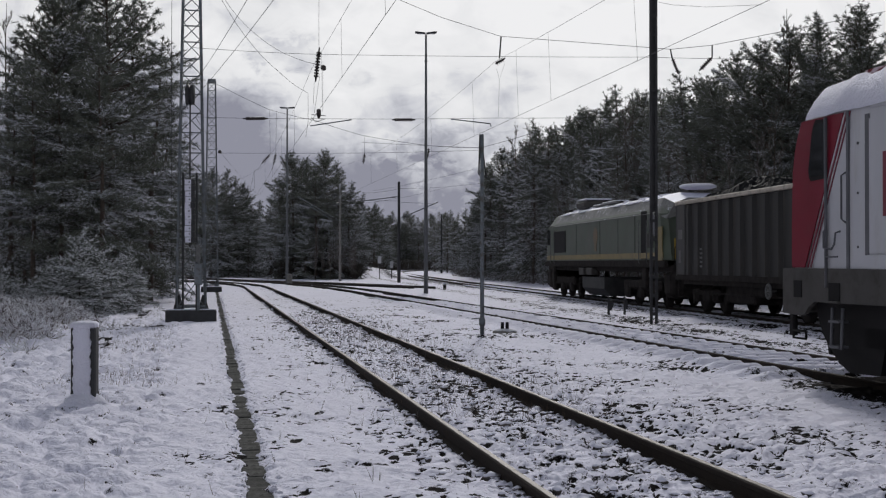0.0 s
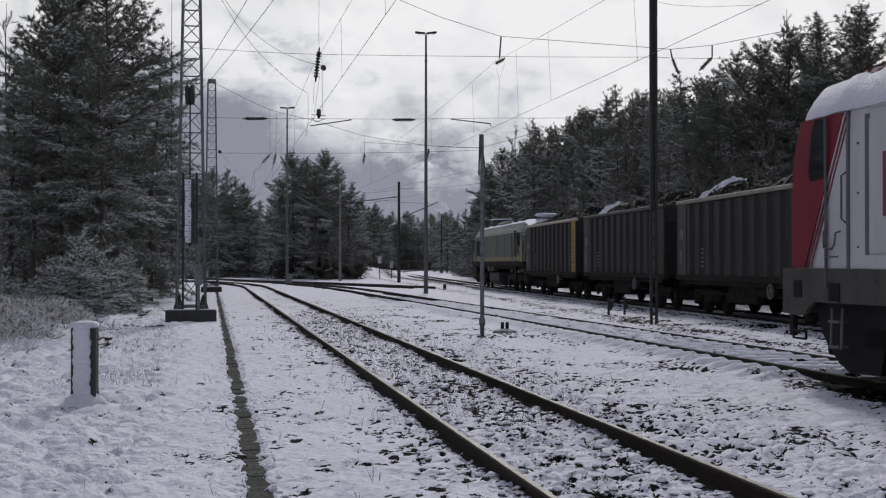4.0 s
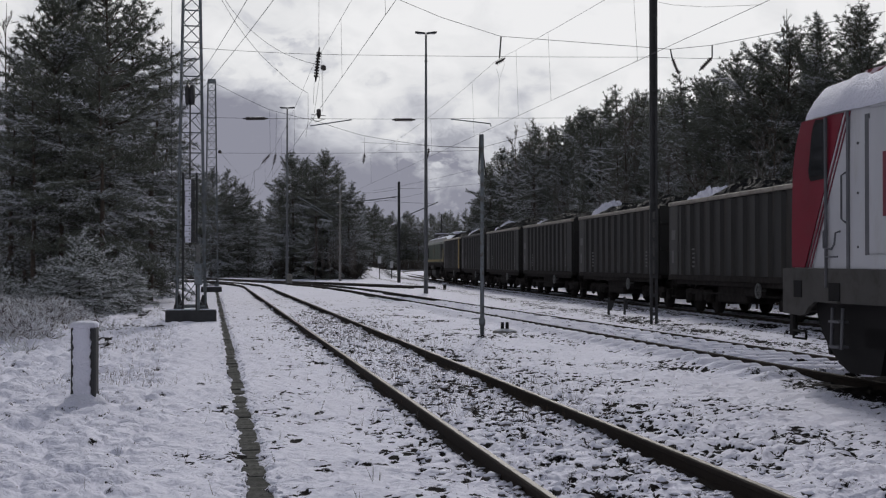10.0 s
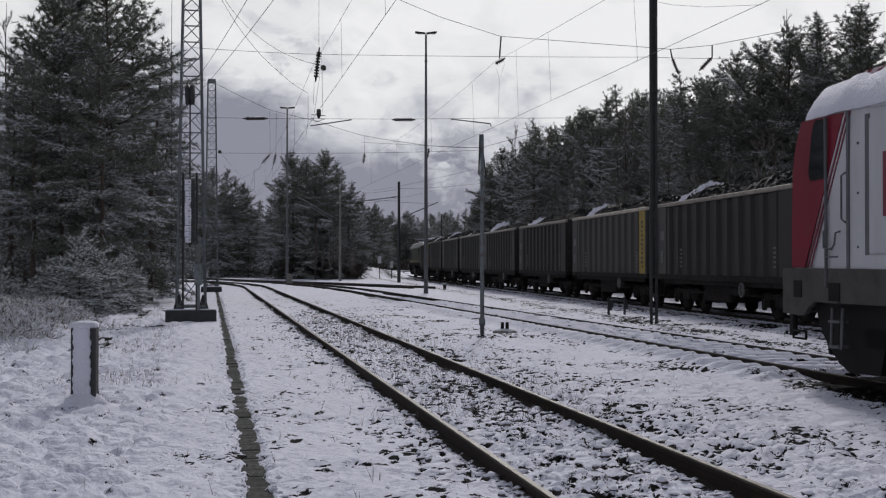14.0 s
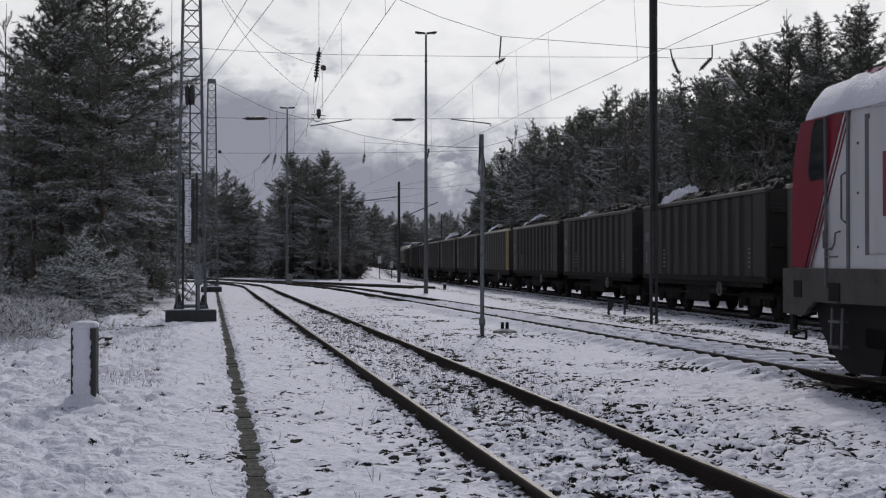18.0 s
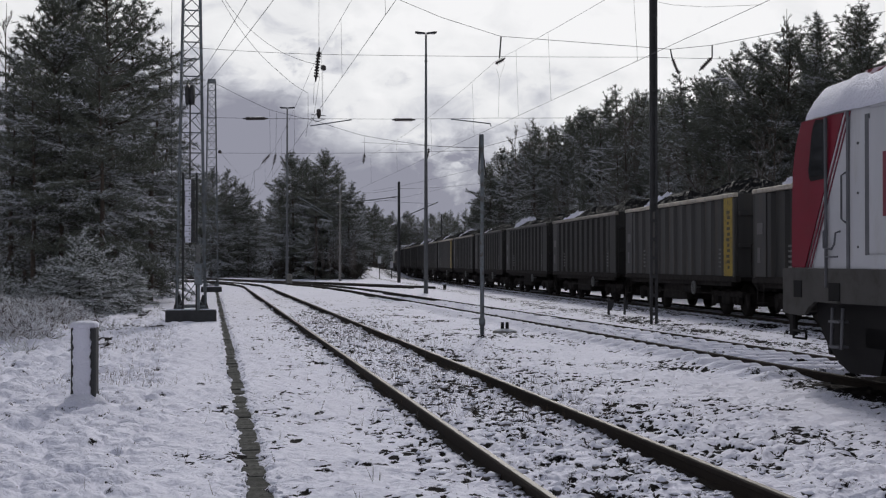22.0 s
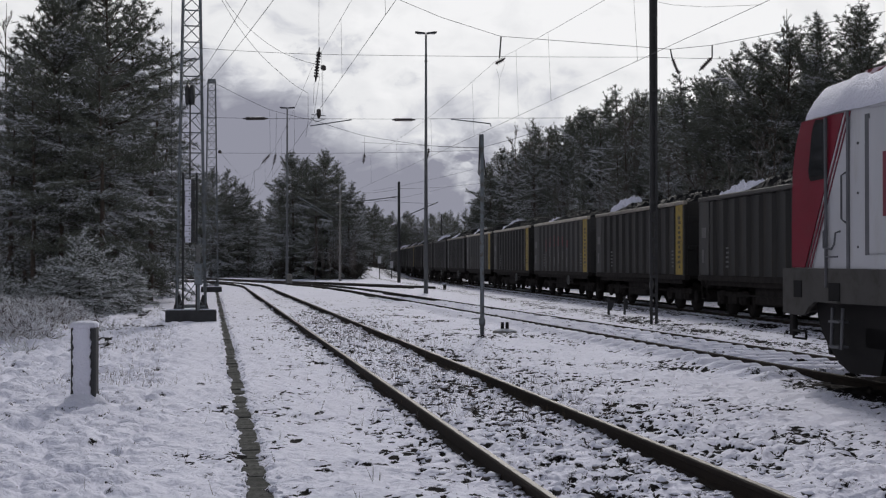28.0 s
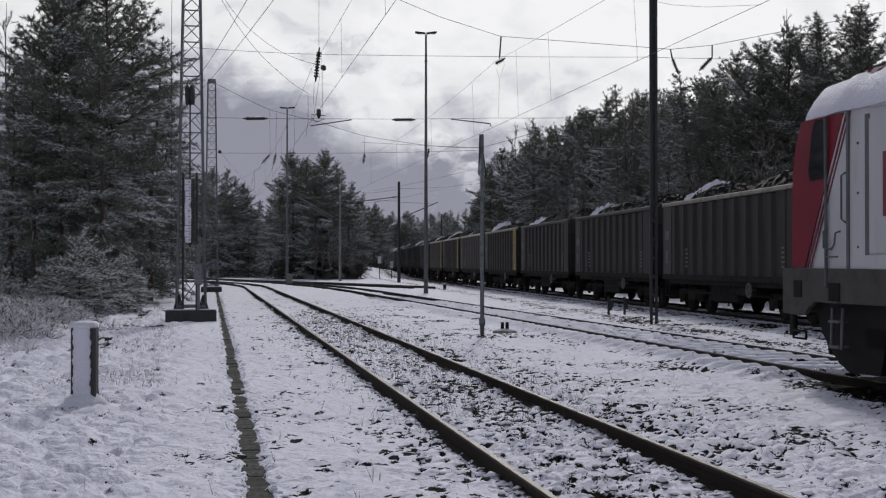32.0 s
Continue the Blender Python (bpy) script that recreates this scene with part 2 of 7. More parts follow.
M_LOCOROOF = surface("pale_loco_roof", (0.21, 0.21, 0.20), 0.6, 0, 0.3, 2.5, 25, 0.15, dirt=(0.10, 0.10, 0.09), snow=0.95)


def glass_material(name, tint):
    m, nt, b = material(name)
    b.inputs["Base Color"].default_value = (*tint, 1)
    b.inputs["Roughness"].default_value = 0.06
    b.inputs["Specular IOR Level"].default_value = 0.15
    return m


M_GLASS = glass_material("dark_cab_glass", (0.006, 0.007, 0.008))
M_LAMP = glass_material("lamp_diffuser", (0.5, 0.5, 0.5))


def needle_material(name, dark, light, frost, amount, clump=0.7):
    """Needles in two greens; frost lies on whole sprays, in patches."""
    m, nt, b = material(name)
    g = nt.nodes.new("ShaderNodeNewGeometry")
    r = g.outputs["Random Per Island"]
    p = obj_coords(nt)
    n = noise_tex(nt, p, clump, 5.0, 0.65)
    col = ramp(nt, smath(nt, "ADD", smath(nt, "MULTIPLY", r, 0.6), smath(nt, "MULTIPLY", n, 0.4)), [(0.2, dark), (0.8, light)])
    f = ramp(nt, smath(nt, "ADD", smath(nt, "MULTIPLY", n, 0.78), smath(nt, "MULTIPLY", r, 0.22)), [(0.62 - amount * 0.3, 0.0), (0.72 - amount * 0.3, 1.0)])
    link(nt, mix_rgb(nt, smath(nt, "MULTIPLY", f, 0.9), col, frost), b.inputs["Base Color"])
    b.inputs["Roughness"].default_value = 0.8
    b.inputs["Specular IOR Level"].default_value = 0.2
    return m




def tuft_material(name, dark, light, frost):
    """Green needles, some of them coated with rime."""
    m, nt, b = material(name)
    r = nt.nodes.new("ShaderNodeNewGeometry").outputs["Random Per Island"]
    n = noise_tex(nt, obj_coords(nt), 0.9, 4.0, 0.6)
    tree = nt.nodes.new("ShaderNodeObjectInfo").outputs["Random"]
    col = ramp(nt, smath(nt, "ADD", smath(nt, "MULTIPLY", r, 0.4), smath(nt, "ADD", smath(nt, "MULTIPLY", n, 0.35), smath(nt, "MULTIPLY", tree, 0.25))), [(0.2, dark), (0.8, light)])
    at = nt.nodes.new("ShaderNodeAttribute")
    at.attribute_name = "frost"
    link(nt, mix_rgb(nt, smath(nt, "MULTIPLY", at.outputs["Fac"], smath(nt, "ADD", smath(nt, "MULTIPLY", r, 0.4), 0.6)), col, frost), b.inputs["Base Color"])
    b.inputs["Roughness"].default_value = 0.7
    b.inputs["Specular IOR Level"].default_value = 0.25
    return m


M_NEEDLE = tuft_material("pine_needles", (0.066, 0.075, 0.062), (0.205, 0.218, 0.178), (0.76, 0.775, 0.84))
M_NEEDLE_FROST = tuft_material("frosted_young_pine", (0.10, 0.11, 0.095), (0.26, 0.28, 0.24), (0.88, 0.89, 0.93))
M_GRASS = needle_material("withered_grass", (0.10, 0.075, 0.05), (0.22, 0.17, 0.12), (0.74, 0.75, 0.78), 0.74, 2.6)
M_HEATHER = needle_material("frosted_heather", (0.07, 0.05, 0.045), (0.17, 0.13, 0.115), (0.84, 0.85, 0.88), 0.70, 4.5)
M_STALK = needle_material("dry_stalks", (0.06, 0.045, 0.03), (0.14, 0.105, 0.075), (0.4, 0.4, 0.42), 0.1)
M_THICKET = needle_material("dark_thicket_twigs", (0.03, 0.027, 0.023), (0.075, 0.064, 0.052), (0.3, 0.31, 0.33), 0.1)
M_TWIG = needle_material("bare_twigs", (0.09, 0.075, 0.065), (0.19, 0.165, 0.145), (0.58, 0.59, 0.62), 0.3)


# ---------------------------------------------------------------- mesh tools
class Mesh:
    """Collects faces of one part."""

    def __init__(self):
        self.v, self.f, self.s = [], [], []

    def add(self, verts, faces, smooth=False):
        o = len(self.v)
        self.v.extend(verts)
        self.f.extend(tuple(i + o for i in f) for f in faces)
        self.s.extend([smooth] * len(faces))
        return self

    def box(self, c, size, ch=0.0, turn=None):
        hx, hy, hz = size[0] / 2, size[1] / 2, size[2] / 2
        if ch <= 0:
            vs = [(x, y, z) for x in (-hx, hx) for y in (-hy, hy) for z in (-hz, hz)]
            fs = [(0, 1, 3, 2), (4, 6, 7, 5), (0, 4, 5, 1), (2, 3, 7, 6), (0, 2, 6, 4), (1, 5, 7, 3)]
        else:
            ch = min(ch, hx * 0.9, hy * 0.9, hz * 0.9)
            vs, idx = [], {}
            for sx in (-1, 1):
                for sy in (-1, 1):
                    for sz in (-1, 1):
                        for a in range(3):
                            q = [sx * (hx - ch), sy * (hy - ch), sz * (hz - ch)]
                            q[a] = (sx * hx, sy * hy, sz * hz)[a]
                            idx[sx, sy, sz, a] = len(vs)
                            vs.append(tuple(q))
            fs = []
            for a in range(3):
                b, c2 = (a + 1) % 3, (a + 2) % 3
                for s in (-1, 1):
                    quad = []
                    for u, w in ((-1, -1), (1, -1), (1, 1), (-1, 1)):
                        k = [0, 0, 0]
                        k[a], k[b], k[c2] = s, u, w
                        quad.append(idx[k[0], k[1], k[2], a])
                    fs.append(tuple(quad) if s > 0 else tuple(reversed(quad)))
                for u in (-1, 1):
                    for w in (-1, 1):
                        k0, k1 = [0, 0, 0], [0, 0, 0]
                        k0[a], k1[a] = -1, 1
                        k0[b] = k1[b] = u
                        k0[c2] = k1[c2] = w
                        e = [idx[(*k0, b)], idx[(*k1, b)], idx[(*k1, c2)], idx[(*k0, c2)]]
                        fs.append(tuple(e) if u * w < 0 else tuple(reversed(e)))
            for sx in (-1, 1):
                for sy in (-1, 1):
                    for sz in (-1, 1):
                        e = [idx[sx, sy, sz, 0], idx[sx, sy, sz, 1], idx[sx, sy, sz, 2]]
                        fs.append(tuple(e) if sx * sy * sz > 0 else tuple(reversed(e)))
        if turn is not None:
            vs = [tuple(turn @ Vector(p)) for p in vs]
        return self.add([(p[0] + c[0], p[1] + c[1], p[2] + c[2]) for p in vs], fs)

    def tube(self, path, radius, n=8, caps=True, smooth=True):
        path = [Vector(p) for p in path]
        rad = radius if isinstance(radius, (list, tuple)) else [radius] * len(path)
        vs, fs = [], []
        side = None
        for i, p in enumerate(path):
            d = (path[min(i + 1, len(path) - 1)] - path[max(i - 1, 0)]).normalized()
            if side is None:
                side = d.orthogonal().normalized()
            side = (side - d * side.dot(d)).normalized()
            up = d.cross(side)
            for k in range(n):
                a = 2 * math.pi * k / n
                vs.append(tuple(p + (side * math.cos(a) + up * math.sin(a)) * rad[i]))
        for i in range(len(path) - 1):
            for k in range(n):
                fs.append((i * n + k, i * n + (k + 1) % n, (i + 1) * n + (k + 1) % n, (i + 1) * n + k))
        self.add(vs, fs, smooth)
        if caps:
            o = len(self.v) - len(vs)
            self.f += [tuple(o + k for k in reversed(range(n))), tuple(o + (len(path) - 1) * n + k for k in range(n))]
            self.s += [False, False]
        return self

    def lathe(self, c, axis, profile, n=16, smooth=True):
        """Turned form: profile of (along, radius) about an axis through c."""
        ax = Vector(axis).normalized()
        s = ax.orthogonal().normalized()
        u = ax.cross(s)
        c = Vector(c)
        vs, fs = [], []
        for h, r in profile:
            for k in range(n):
                a = 2 * math.pi * k / n
                vs.append(tuple(c + ax * h + (s * math.cos(a) + u * math.sin(a)) * max(r, 1e-4)))
        for i in range(len(profile) - 1):
            for k in range(n):
                fs.append((i * n + k, i * n + (k + 1) % n, (i + 1) * n + (k + 1) % n, (i + 1) * n + k))
        self.add(vs, fs, smooth)
        o = len(self.v) - len(vs)
        self.f += [tuple(o + k for k in reversed(range(n))), tuple(o + (len(profile) - 1) * n + k for k in range(n))]
        self.s += [False, False]
        return self

    def sweep(self, sections, closed=True, caps=True, smooth=False):
        """Skin between sections, each a ring of the same number of points."""
        n = len(sections[0])
        vs = [tuple(p) for s in sections for p in s]
        fs = []
        for i in range(len(sections) - 1):
            for k in range(n if closed else n - 1):
                fs.append((i * n + k, i * n + (k + 1) % n, (i + 1) * n + (k + 1) % n, (i + 1) * n + k))
        if caps and closed:
            fs += [tuple(reversed(range(n))), tuple((len(sections) - 1) * n + k for k in range(n))]
        return self.add(vs, fs, smooth)

    def data(self, name, mat):
        me = bpy.data.meshes.new(name)
        me.from_pydata(self.v, [], self.f)
        me.polygons.foreach_set("use_smooth", self.s)
        me.materials.append(mat)
        me.update()
        return me


def fix_normals(me):
    bm = bmesh.new()
    bm.from_mesh(me)
    bmesh.ops.recalc_face_normals(bm, faces=bm.faces)
    bm.to_mesh(me)
    bm.free()
    return me


def part(name, mesh, mat, parent, label="", at=None):
    """Links a mesh as one object under a thing or a part."""
    ob = new(name, fix_normals(mesh.data(name, mat)) if isinstance(mesh, Mesh) else mesh)
    ob.parent = parent
    if at is not None:
        ob.matrix_basis = at
    if label:
        ob["label"] = label
    return ob


def thing(name, label, category, group="", kind="", at=None):
    ob = new(name)
    ob.empty_display_size = 0.2
    if at is not None:
        ob.matrix_basis = at
    return tagged(ob, label, category, group, kind)


def single(name, mesh, mat, label, category="", group="", kind="", at=None):
    ob = new(name, fix_normals(mesh.data(name, mat)))
    if at is not None:
        ob.matrix_basis = at
    return tagged(ob, label, category, group, kind)
# ---------------------------------------------------------------- sky band that drifts
def build_sky():
    m, nt, b = material("drifting_clouds")
    nt.nodes.remove(b)
    em = node(nt, "ShaderNodeEmission", Strength=SKY_GAIN)
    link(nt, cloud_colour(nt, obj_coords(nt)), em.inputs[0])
    link(nt, em.outputs[0], nt.nodes["Material Output"].inputs[0])
    R, n = 2600.0, 72
    me = Mesh()
    rows = []
    for e in (-1.0, 2, 5, 8, 11, 14, 17, 20):
        rows.append([(R * math.cos(radians(e)) * math.sin(2 * math.pi * k / n), R * math.cos(radians(e)) * math.cos(2 * math.pi * k / n), R * math.sin(radians(e))) for k in range(n)])
    me.sweep(rows, True, False, True)
    return single("sky_backdrop", me, m, "bright broken winter clouds drifting over the woods", "sky", kind="structure")


sky_band = build_sky()

# ---------------------------------------------------------------- tracks: plan
RAIL_TOP = 0.15


def t1_path():
    """Centre line of the first track: straight, then a bend to the left."""
    pts = [Vector((T1_X0 + T1_SLOPE * 30, -30, 0))]
    slope, y = T1_SLOPE, -30.0
    x = pts[0].x
    while y < 190 and x > -120:
        ang = math.atan(T1_SLOPE) if y < 84 else math.atan(T1_SLOPE) + (y - 84) * 0.0095 + max(0, y - 110) * 0.012
        ang = min(ang, 1.45)
        x -= math.sin(ang) * 1.5
        y += math.cos(ang) * 1.5
        pts.append(Vector((x, y, 0)))
    return pts


def t2_path():
    pts = []
    x, y = T2_X0 + T2_SLOPE * 45, -45.0
    while y < 150:
        ang = math.atan(T2_SLOPE) if y < 70 else math.atan(T2_SLOPE) + (y - 70) * 0.004
        pts.append(Vector((x, y, 0)))
        x -= math.sin(ang) * 1.5
        y += math.cos(ang) * 1.5
    return pts


def t3_heading(s):
    return float(np.interp(s, (65, 100, 130, 190, 235, 275, 340, 460), (0.1205, 0.098, 0.087, 0.080, 0.03, -0.07, -0.28, -0.5)))


T3_START = -300.0


def t3_table():
    x, y, s = 13.9, 0.0, 0.0
    fwd = [(0.0, x, y)]
    while s < 460:
        h = t3_heading(s)
        x -= math.sin(h)
        y += math.cos(h)
        s += 1.0
        fwd.append((s, x, y))
    h = t3_heading(0)
    back = [(-k, 13.9 + math.sin(h) * k, -math.cos(h) * k) for k in range(300, 0, -1)]
    return np.array(back + fwd)


T3_TABLE = t3_table()


def t3_at(s):
    x = float(np.interp(s, T3_TABLE[:, 0], T3_TABLE[:, 1]))
    y = float(np.interp(s, T3_TABLE[:, 0], T3_TABLE[:, 2]))
    return Vector((x, y, 0))


def t3_path():
    return [t3_at(s) for s in range(-300, 61, 30)] + [t3_at(s) for s in range(63, 440, 3)]


# crossover between the second and third track, far off
def cross_path():
    a, b = Vector((-18.5, 118, 0)), Vector((-1.2, 84, 0))
    pts = []
    for k in range(13):
        t = k / 12
        pts.append(a.lerp(b, t) + Vector((1.2 * math.sin(math.pi * t), 0, 0)))
    return pts


# ---------------------------------------------------------------- ground
def hnoise(x, y, s, seed=0.0):
    return noise.noise(Vector((x * s + seed, y * s - seed, seed)))


def value_noise(X, Y, seed):
    """Smooth lattice noise on arrays, -1 to 1."""
    xi, yi = np.floor(X).astype(np.int64), np.floor(Y).astype(np.int64)
    u, v = X - xi, Y - yi
    u, v = u * u * (3 - 2 * u), v * v * (3 - 2 * v)

    def h(a, b):
        n = (a * 374761393 + b * 668265263 + seed * 974711) & 0xFFFFFFFF
        n = ((n ^ (n >> 13)) * 1274126177) & 0xFFFFFFFF
        return ((n ^ (n >> 16)) & 0xFFFF) / 32767.5 - 1.0
    return (h(xi, yi) * (1 - u) + h(xi + 1, yi) * u) * (1 - v) + (h(xi, yi + 1) * (1 - u) + h(xi + 1, yi + 1) * u) * v


def rubble(X, Y, cell, seed, fill=1.0):
    """Height of rounded lumps, one to a jittered cell, 0 to 1, with crevices between."""
    gx, gy = X / cell, Y / cell
    xi, yi = np.floor(gx).astype(np.int64), np.floor(gy).astype(np.int64)
    out = np.zeros_like(gx)
    for a in (-1, 0, 1):
        for b in (-1, 0, 1):
            cx, cy = xi + a, yi + b
            n = (cx * 374761393 + cy * 668265263 + seed * 362437) & 0xFFFFFFFF
            n = ((n ^ (n >> 13)) * 1274126177) & 0xFFFFFFFF
            n = n ^ (n >> 16)
            jx, jy, k = (n & 0xFF) / 255.0, ((n >> 8) & 0xFF) / 255.0, ((n >> 16) & 0xFF) / 255.0
            d2 = ((gx - cx - 0.2 - 0.6 * jx) ** 2 + (gy - cy - 0.2 - 0.6 * jy) ** 2) / (0.30 + 0.42 * k) ** 2
            out = np.maximum(out, np.clip(1 - d2, 0, 1) ** 0.72 * (0.45 + 0.55 * k) * (k < fill))
    return out


def ground_height(X, Y):
    return ground_form(X, Y)[0]


def ground_form(X, Y):
    """Height of the ground, and how far bare earth and painted shade darken the gaps between clods and stones."""
    X, Y = np.asarray(X, float), np.asarray(Y, float)
    z = 0.035 * value_noise(X * 0.55, Y * 0.45, 1) + 0.018 * value_noise(X * 2.1, Y * 1.8, 2) + 0.016 * value_noise(X * 5.3, Y * 4.6, 3) + 0.012 * value_noise(X * 9.7, Y * 8.1, 11)
    d1 = X + T1_SLOPE * Y - T1_X0
    near = np.clip((70 - Y) / 40, 0, 1) * np.clip((Y - 4) / 2, 0, 1)
    band = np.where(d1 < 0.2, np.clip(1.45 - np.abs(d1 - 0.2) / 1.35, 0, 1), np.clip(1.35 - np.abs(d1 - 0.2) / 2.6, 0, 1)) * (Y < 95)
    bare = np.clip(band * 1.5 * (0.62 + 0.75 * value_noise(X * 0.9, Y * 0.7, 14)), 0, 1) * near
    # lumps of uneven outline: the cells are warped
    A = X + 0.05 * value_noise(X * 7.3, Y * 7.3, 71) + 0.02 * value_noise(X * 19, Y * 19, 72)
    B = Y + 0.05 * value_noise(X * 7.3, Y * 7.3, 73) + 0.02 * value_noise(X * 19, Y * 19, 74)
    r1, r2 = rubble(A, B, 0.19, 4), rubble(A, B, 0.075, 5)
    z = z + bare * (0.052 * r1 + 0.022 * r2 - 0.016)
    patch = np.clip(0.78 + 1.6 * value_noise(X * 1.5 + 5, Y * 1.1, 33), 0, 1)
    # gaps darkened: bared earth, with the shade between lumps put into the colour
    soil_shade = bare * patch * np.clip(1.4 - r1 * 3.0, 0, 1) * np.clip(1.3 - r2 * 2.4, 0, 1)
    # crusted clods over the rest of the yard
    rest = (1 - bare) * near * np.clip(0.72 + 0.8 * value_noise(X * 0.7 + 3, Y * 0.5, 15), 0, 1)
    d2 = X + T2_SLOPE * Y - T2_X0
    fill = np.clip((1.65 - np.abs(d2)) / 0.35, 0, 1) * np.clip((Y - 17.6) / 0.8, 0, 1) * np.clip((56 - Y) / 4, 0, 1)
    left = np.clip(-(X + 0.185 * Y) / 0.6 - 0.1, 0, 1)
    yard = np.clip((d1 - 1.0) / 0.6, 0, 1)
    c1, c2 = rubble(A, B, 0.15, 6, 0.9), rubble(A, B, 0.075, 7, 0.85)
    z = z + (1 - fill) * (1 - left) * rest * (0.040 * c1 + 0.018 * c2) * (0.45 + 0.55 * yard)
    l1, l2 = rubble(A, B * 0.8, 0.34, 16, 0.85), rubble(A, B, 0.13, 17, 0.7)
    z = z + left * near * (0.080 * l1 + 0.024 * l2 - 0.016)
    thin = np.clip(value_noise(X * 1.1 + 8, Y * 0.9, 34) * 1.4 - 0.62 + 1.1 * yard, 0, 1)
    # crevices between clods darkened likewise, earth and painted occlusion together
    soil_shade = soil_shade + (1 + 0.25 * yard) * (1 - fill) * (1 - left) * rest * thin * np.clip(1.3 - c1 * 2.8, 0, 1) * np.clip(1.3 - c2 * 2.4, 0, 1)
    trod = np.clip(value_noise(X * 0.8, Y * 0.35, 35) * 1.4 - 0.25, 0, 1) * np.clip((Y - 13) / 6, 0, 1)
    soil_shade = soil_shade + left * near * trod * 0.8 * np.clip(1 - l1 * 6, 0, 1) * np.clip(1 - l2 * 3, 0, 1)
    # thawed patches beside the trough and outside the rails, drawn out across the view
    thaw = np.clip(1 - np.abs(X + 0.1805 * Y - 0.80) / 0.62, 0, 1) + 0.9 * np.clip(1 - np.abs(d1 + 1.35) / 0.75, 0, 1) + 0.35 * np.clip(1 - np.abs(d1 + 2.0) / 1.2, 0, 1)
    spots = value_noise(X * 2.2, Y * 1.6, 91) * 0.55 + value_noise(A * 8.0, B * 9.0, 92) * 0.6 + value_noise(A * 19.0, B * 17.0, 93) * 0.45
    thaw = np.clip((np.minimum(thaw, 1.0) * 0.55 - 1.02 + spots) * 1.6, 0, 0.40) * np.clip((60 - Y) / 20, 0, 1) * (Y > 5)
    soil_shade = soil_shade + thaw
    z = z - 0.012 * thaw
    # ruts of the footpath on the left
    rut = np.clip(1 - np.abs(X + 0.186 * Y + 2.0 + 0.25 * value_noise(X * 0.3, Y * 0.25, 81)) / 0.42, 0, 1) * np.clip((Y - 14) / 3, 0, 1) * (Y < 56)
    soil_shade = soil_shade + 0.8 * rut * np.clip(0.30 + 0.7 * value_noise(X * 4.5, Y * 2.0, 82) + 0.9 * value_noise(X * 15, Y * 9, 83), 0, 1.2) * np.clip(0.6 + value_noise(X * 0.5, Y * 0.22, 84), 0, 1)
    z = z - 0.03 * rut
    # small hollows and tufts everywhere, boot prints on the left
    tr = np.clip(-(X + 0.19 * Y) / 2.0 - 0.2, 0, 1) * (Y < 60)
    z = z + tr * 0.07 * value_noise(X * 3.1, Y * 2.3, 6)
    # snow fills the second track nearly to the rail heads, in a ridge over every sleeper
    along = (Y - T2_SLOPE * X) / math.sqrt(1 + T2_SLOPE ** 2)
    phase = 2 * math.pi * along / 0.63 + 0.12 * value_noise(X * 0.6, Y * 0.6, 41)
    ridge = np.sin(phase) + 0.3 * np.sin(2 * phase)
    groove = np.clip((np.abs(np.abs(d2) - 0.75) - 0.045) / 0.11, 0, 1)
    z = z * (1 - 0.85 * fill) + fill * (0.058 + groove * (np.where(d2 < -0.75, 0.030, 0.020) + np.where(d2 > 0.75, 0.030, np.where(d2 < -0.75, 0.048, 0.072)) * ridge) + 0.006 * value_noise(X * 2.5, Y * 2.5, 8))
    # snowy slope beyond the points, where the running line bends
    z = z + 1.3 * np.exp(-((X + 10.5) / 4.0) ** 2 - ((Y - 182) / 16) ** 2)
    # trench of the cable trough
    dk = X + 0.1805 * Y - 0.36
    edge = 0.108 + 0.045 * value_noise(X * 3.0, Y * 4.0, 31) + 0.045 * value_noise(X * 11.0, Y * 9.0, 32)
    z = z + (np.clip(np.abs(dk) / edge, 0.6, 1.25) - 1.25) * 0.075 * (Y < 75)
    # ballast of the third track, low bank behind it
    d3 = X + 0.121 * Y - 13.9
    far = np.clip((95 - Y) / 30, 0, 1)
    z = z + np.clip(2.6 - np.abs(d3), 0, 0.8) * 0.06 * far
    z = z + np.clip(d3 - 4.5, 0, 14) * 0.10 * np.clip((130 - Y) / 60, 0.2, 1) * (d3 > 4.5)
    # a trodden crust: pits and clods over the whole yard
    clod = value_noise(X * 6.1 + 9, Y * 4.0, 21)
    z = z - 0.022 * np.clip(clod - 0.25, 0, 1) * (Y < 70) * (1 - fill) * (0.5 + 0.5 * value_noise(X * 0.9, Y * 0.7, 22))
    return z, np.clip(soil_shade, 0, 1)


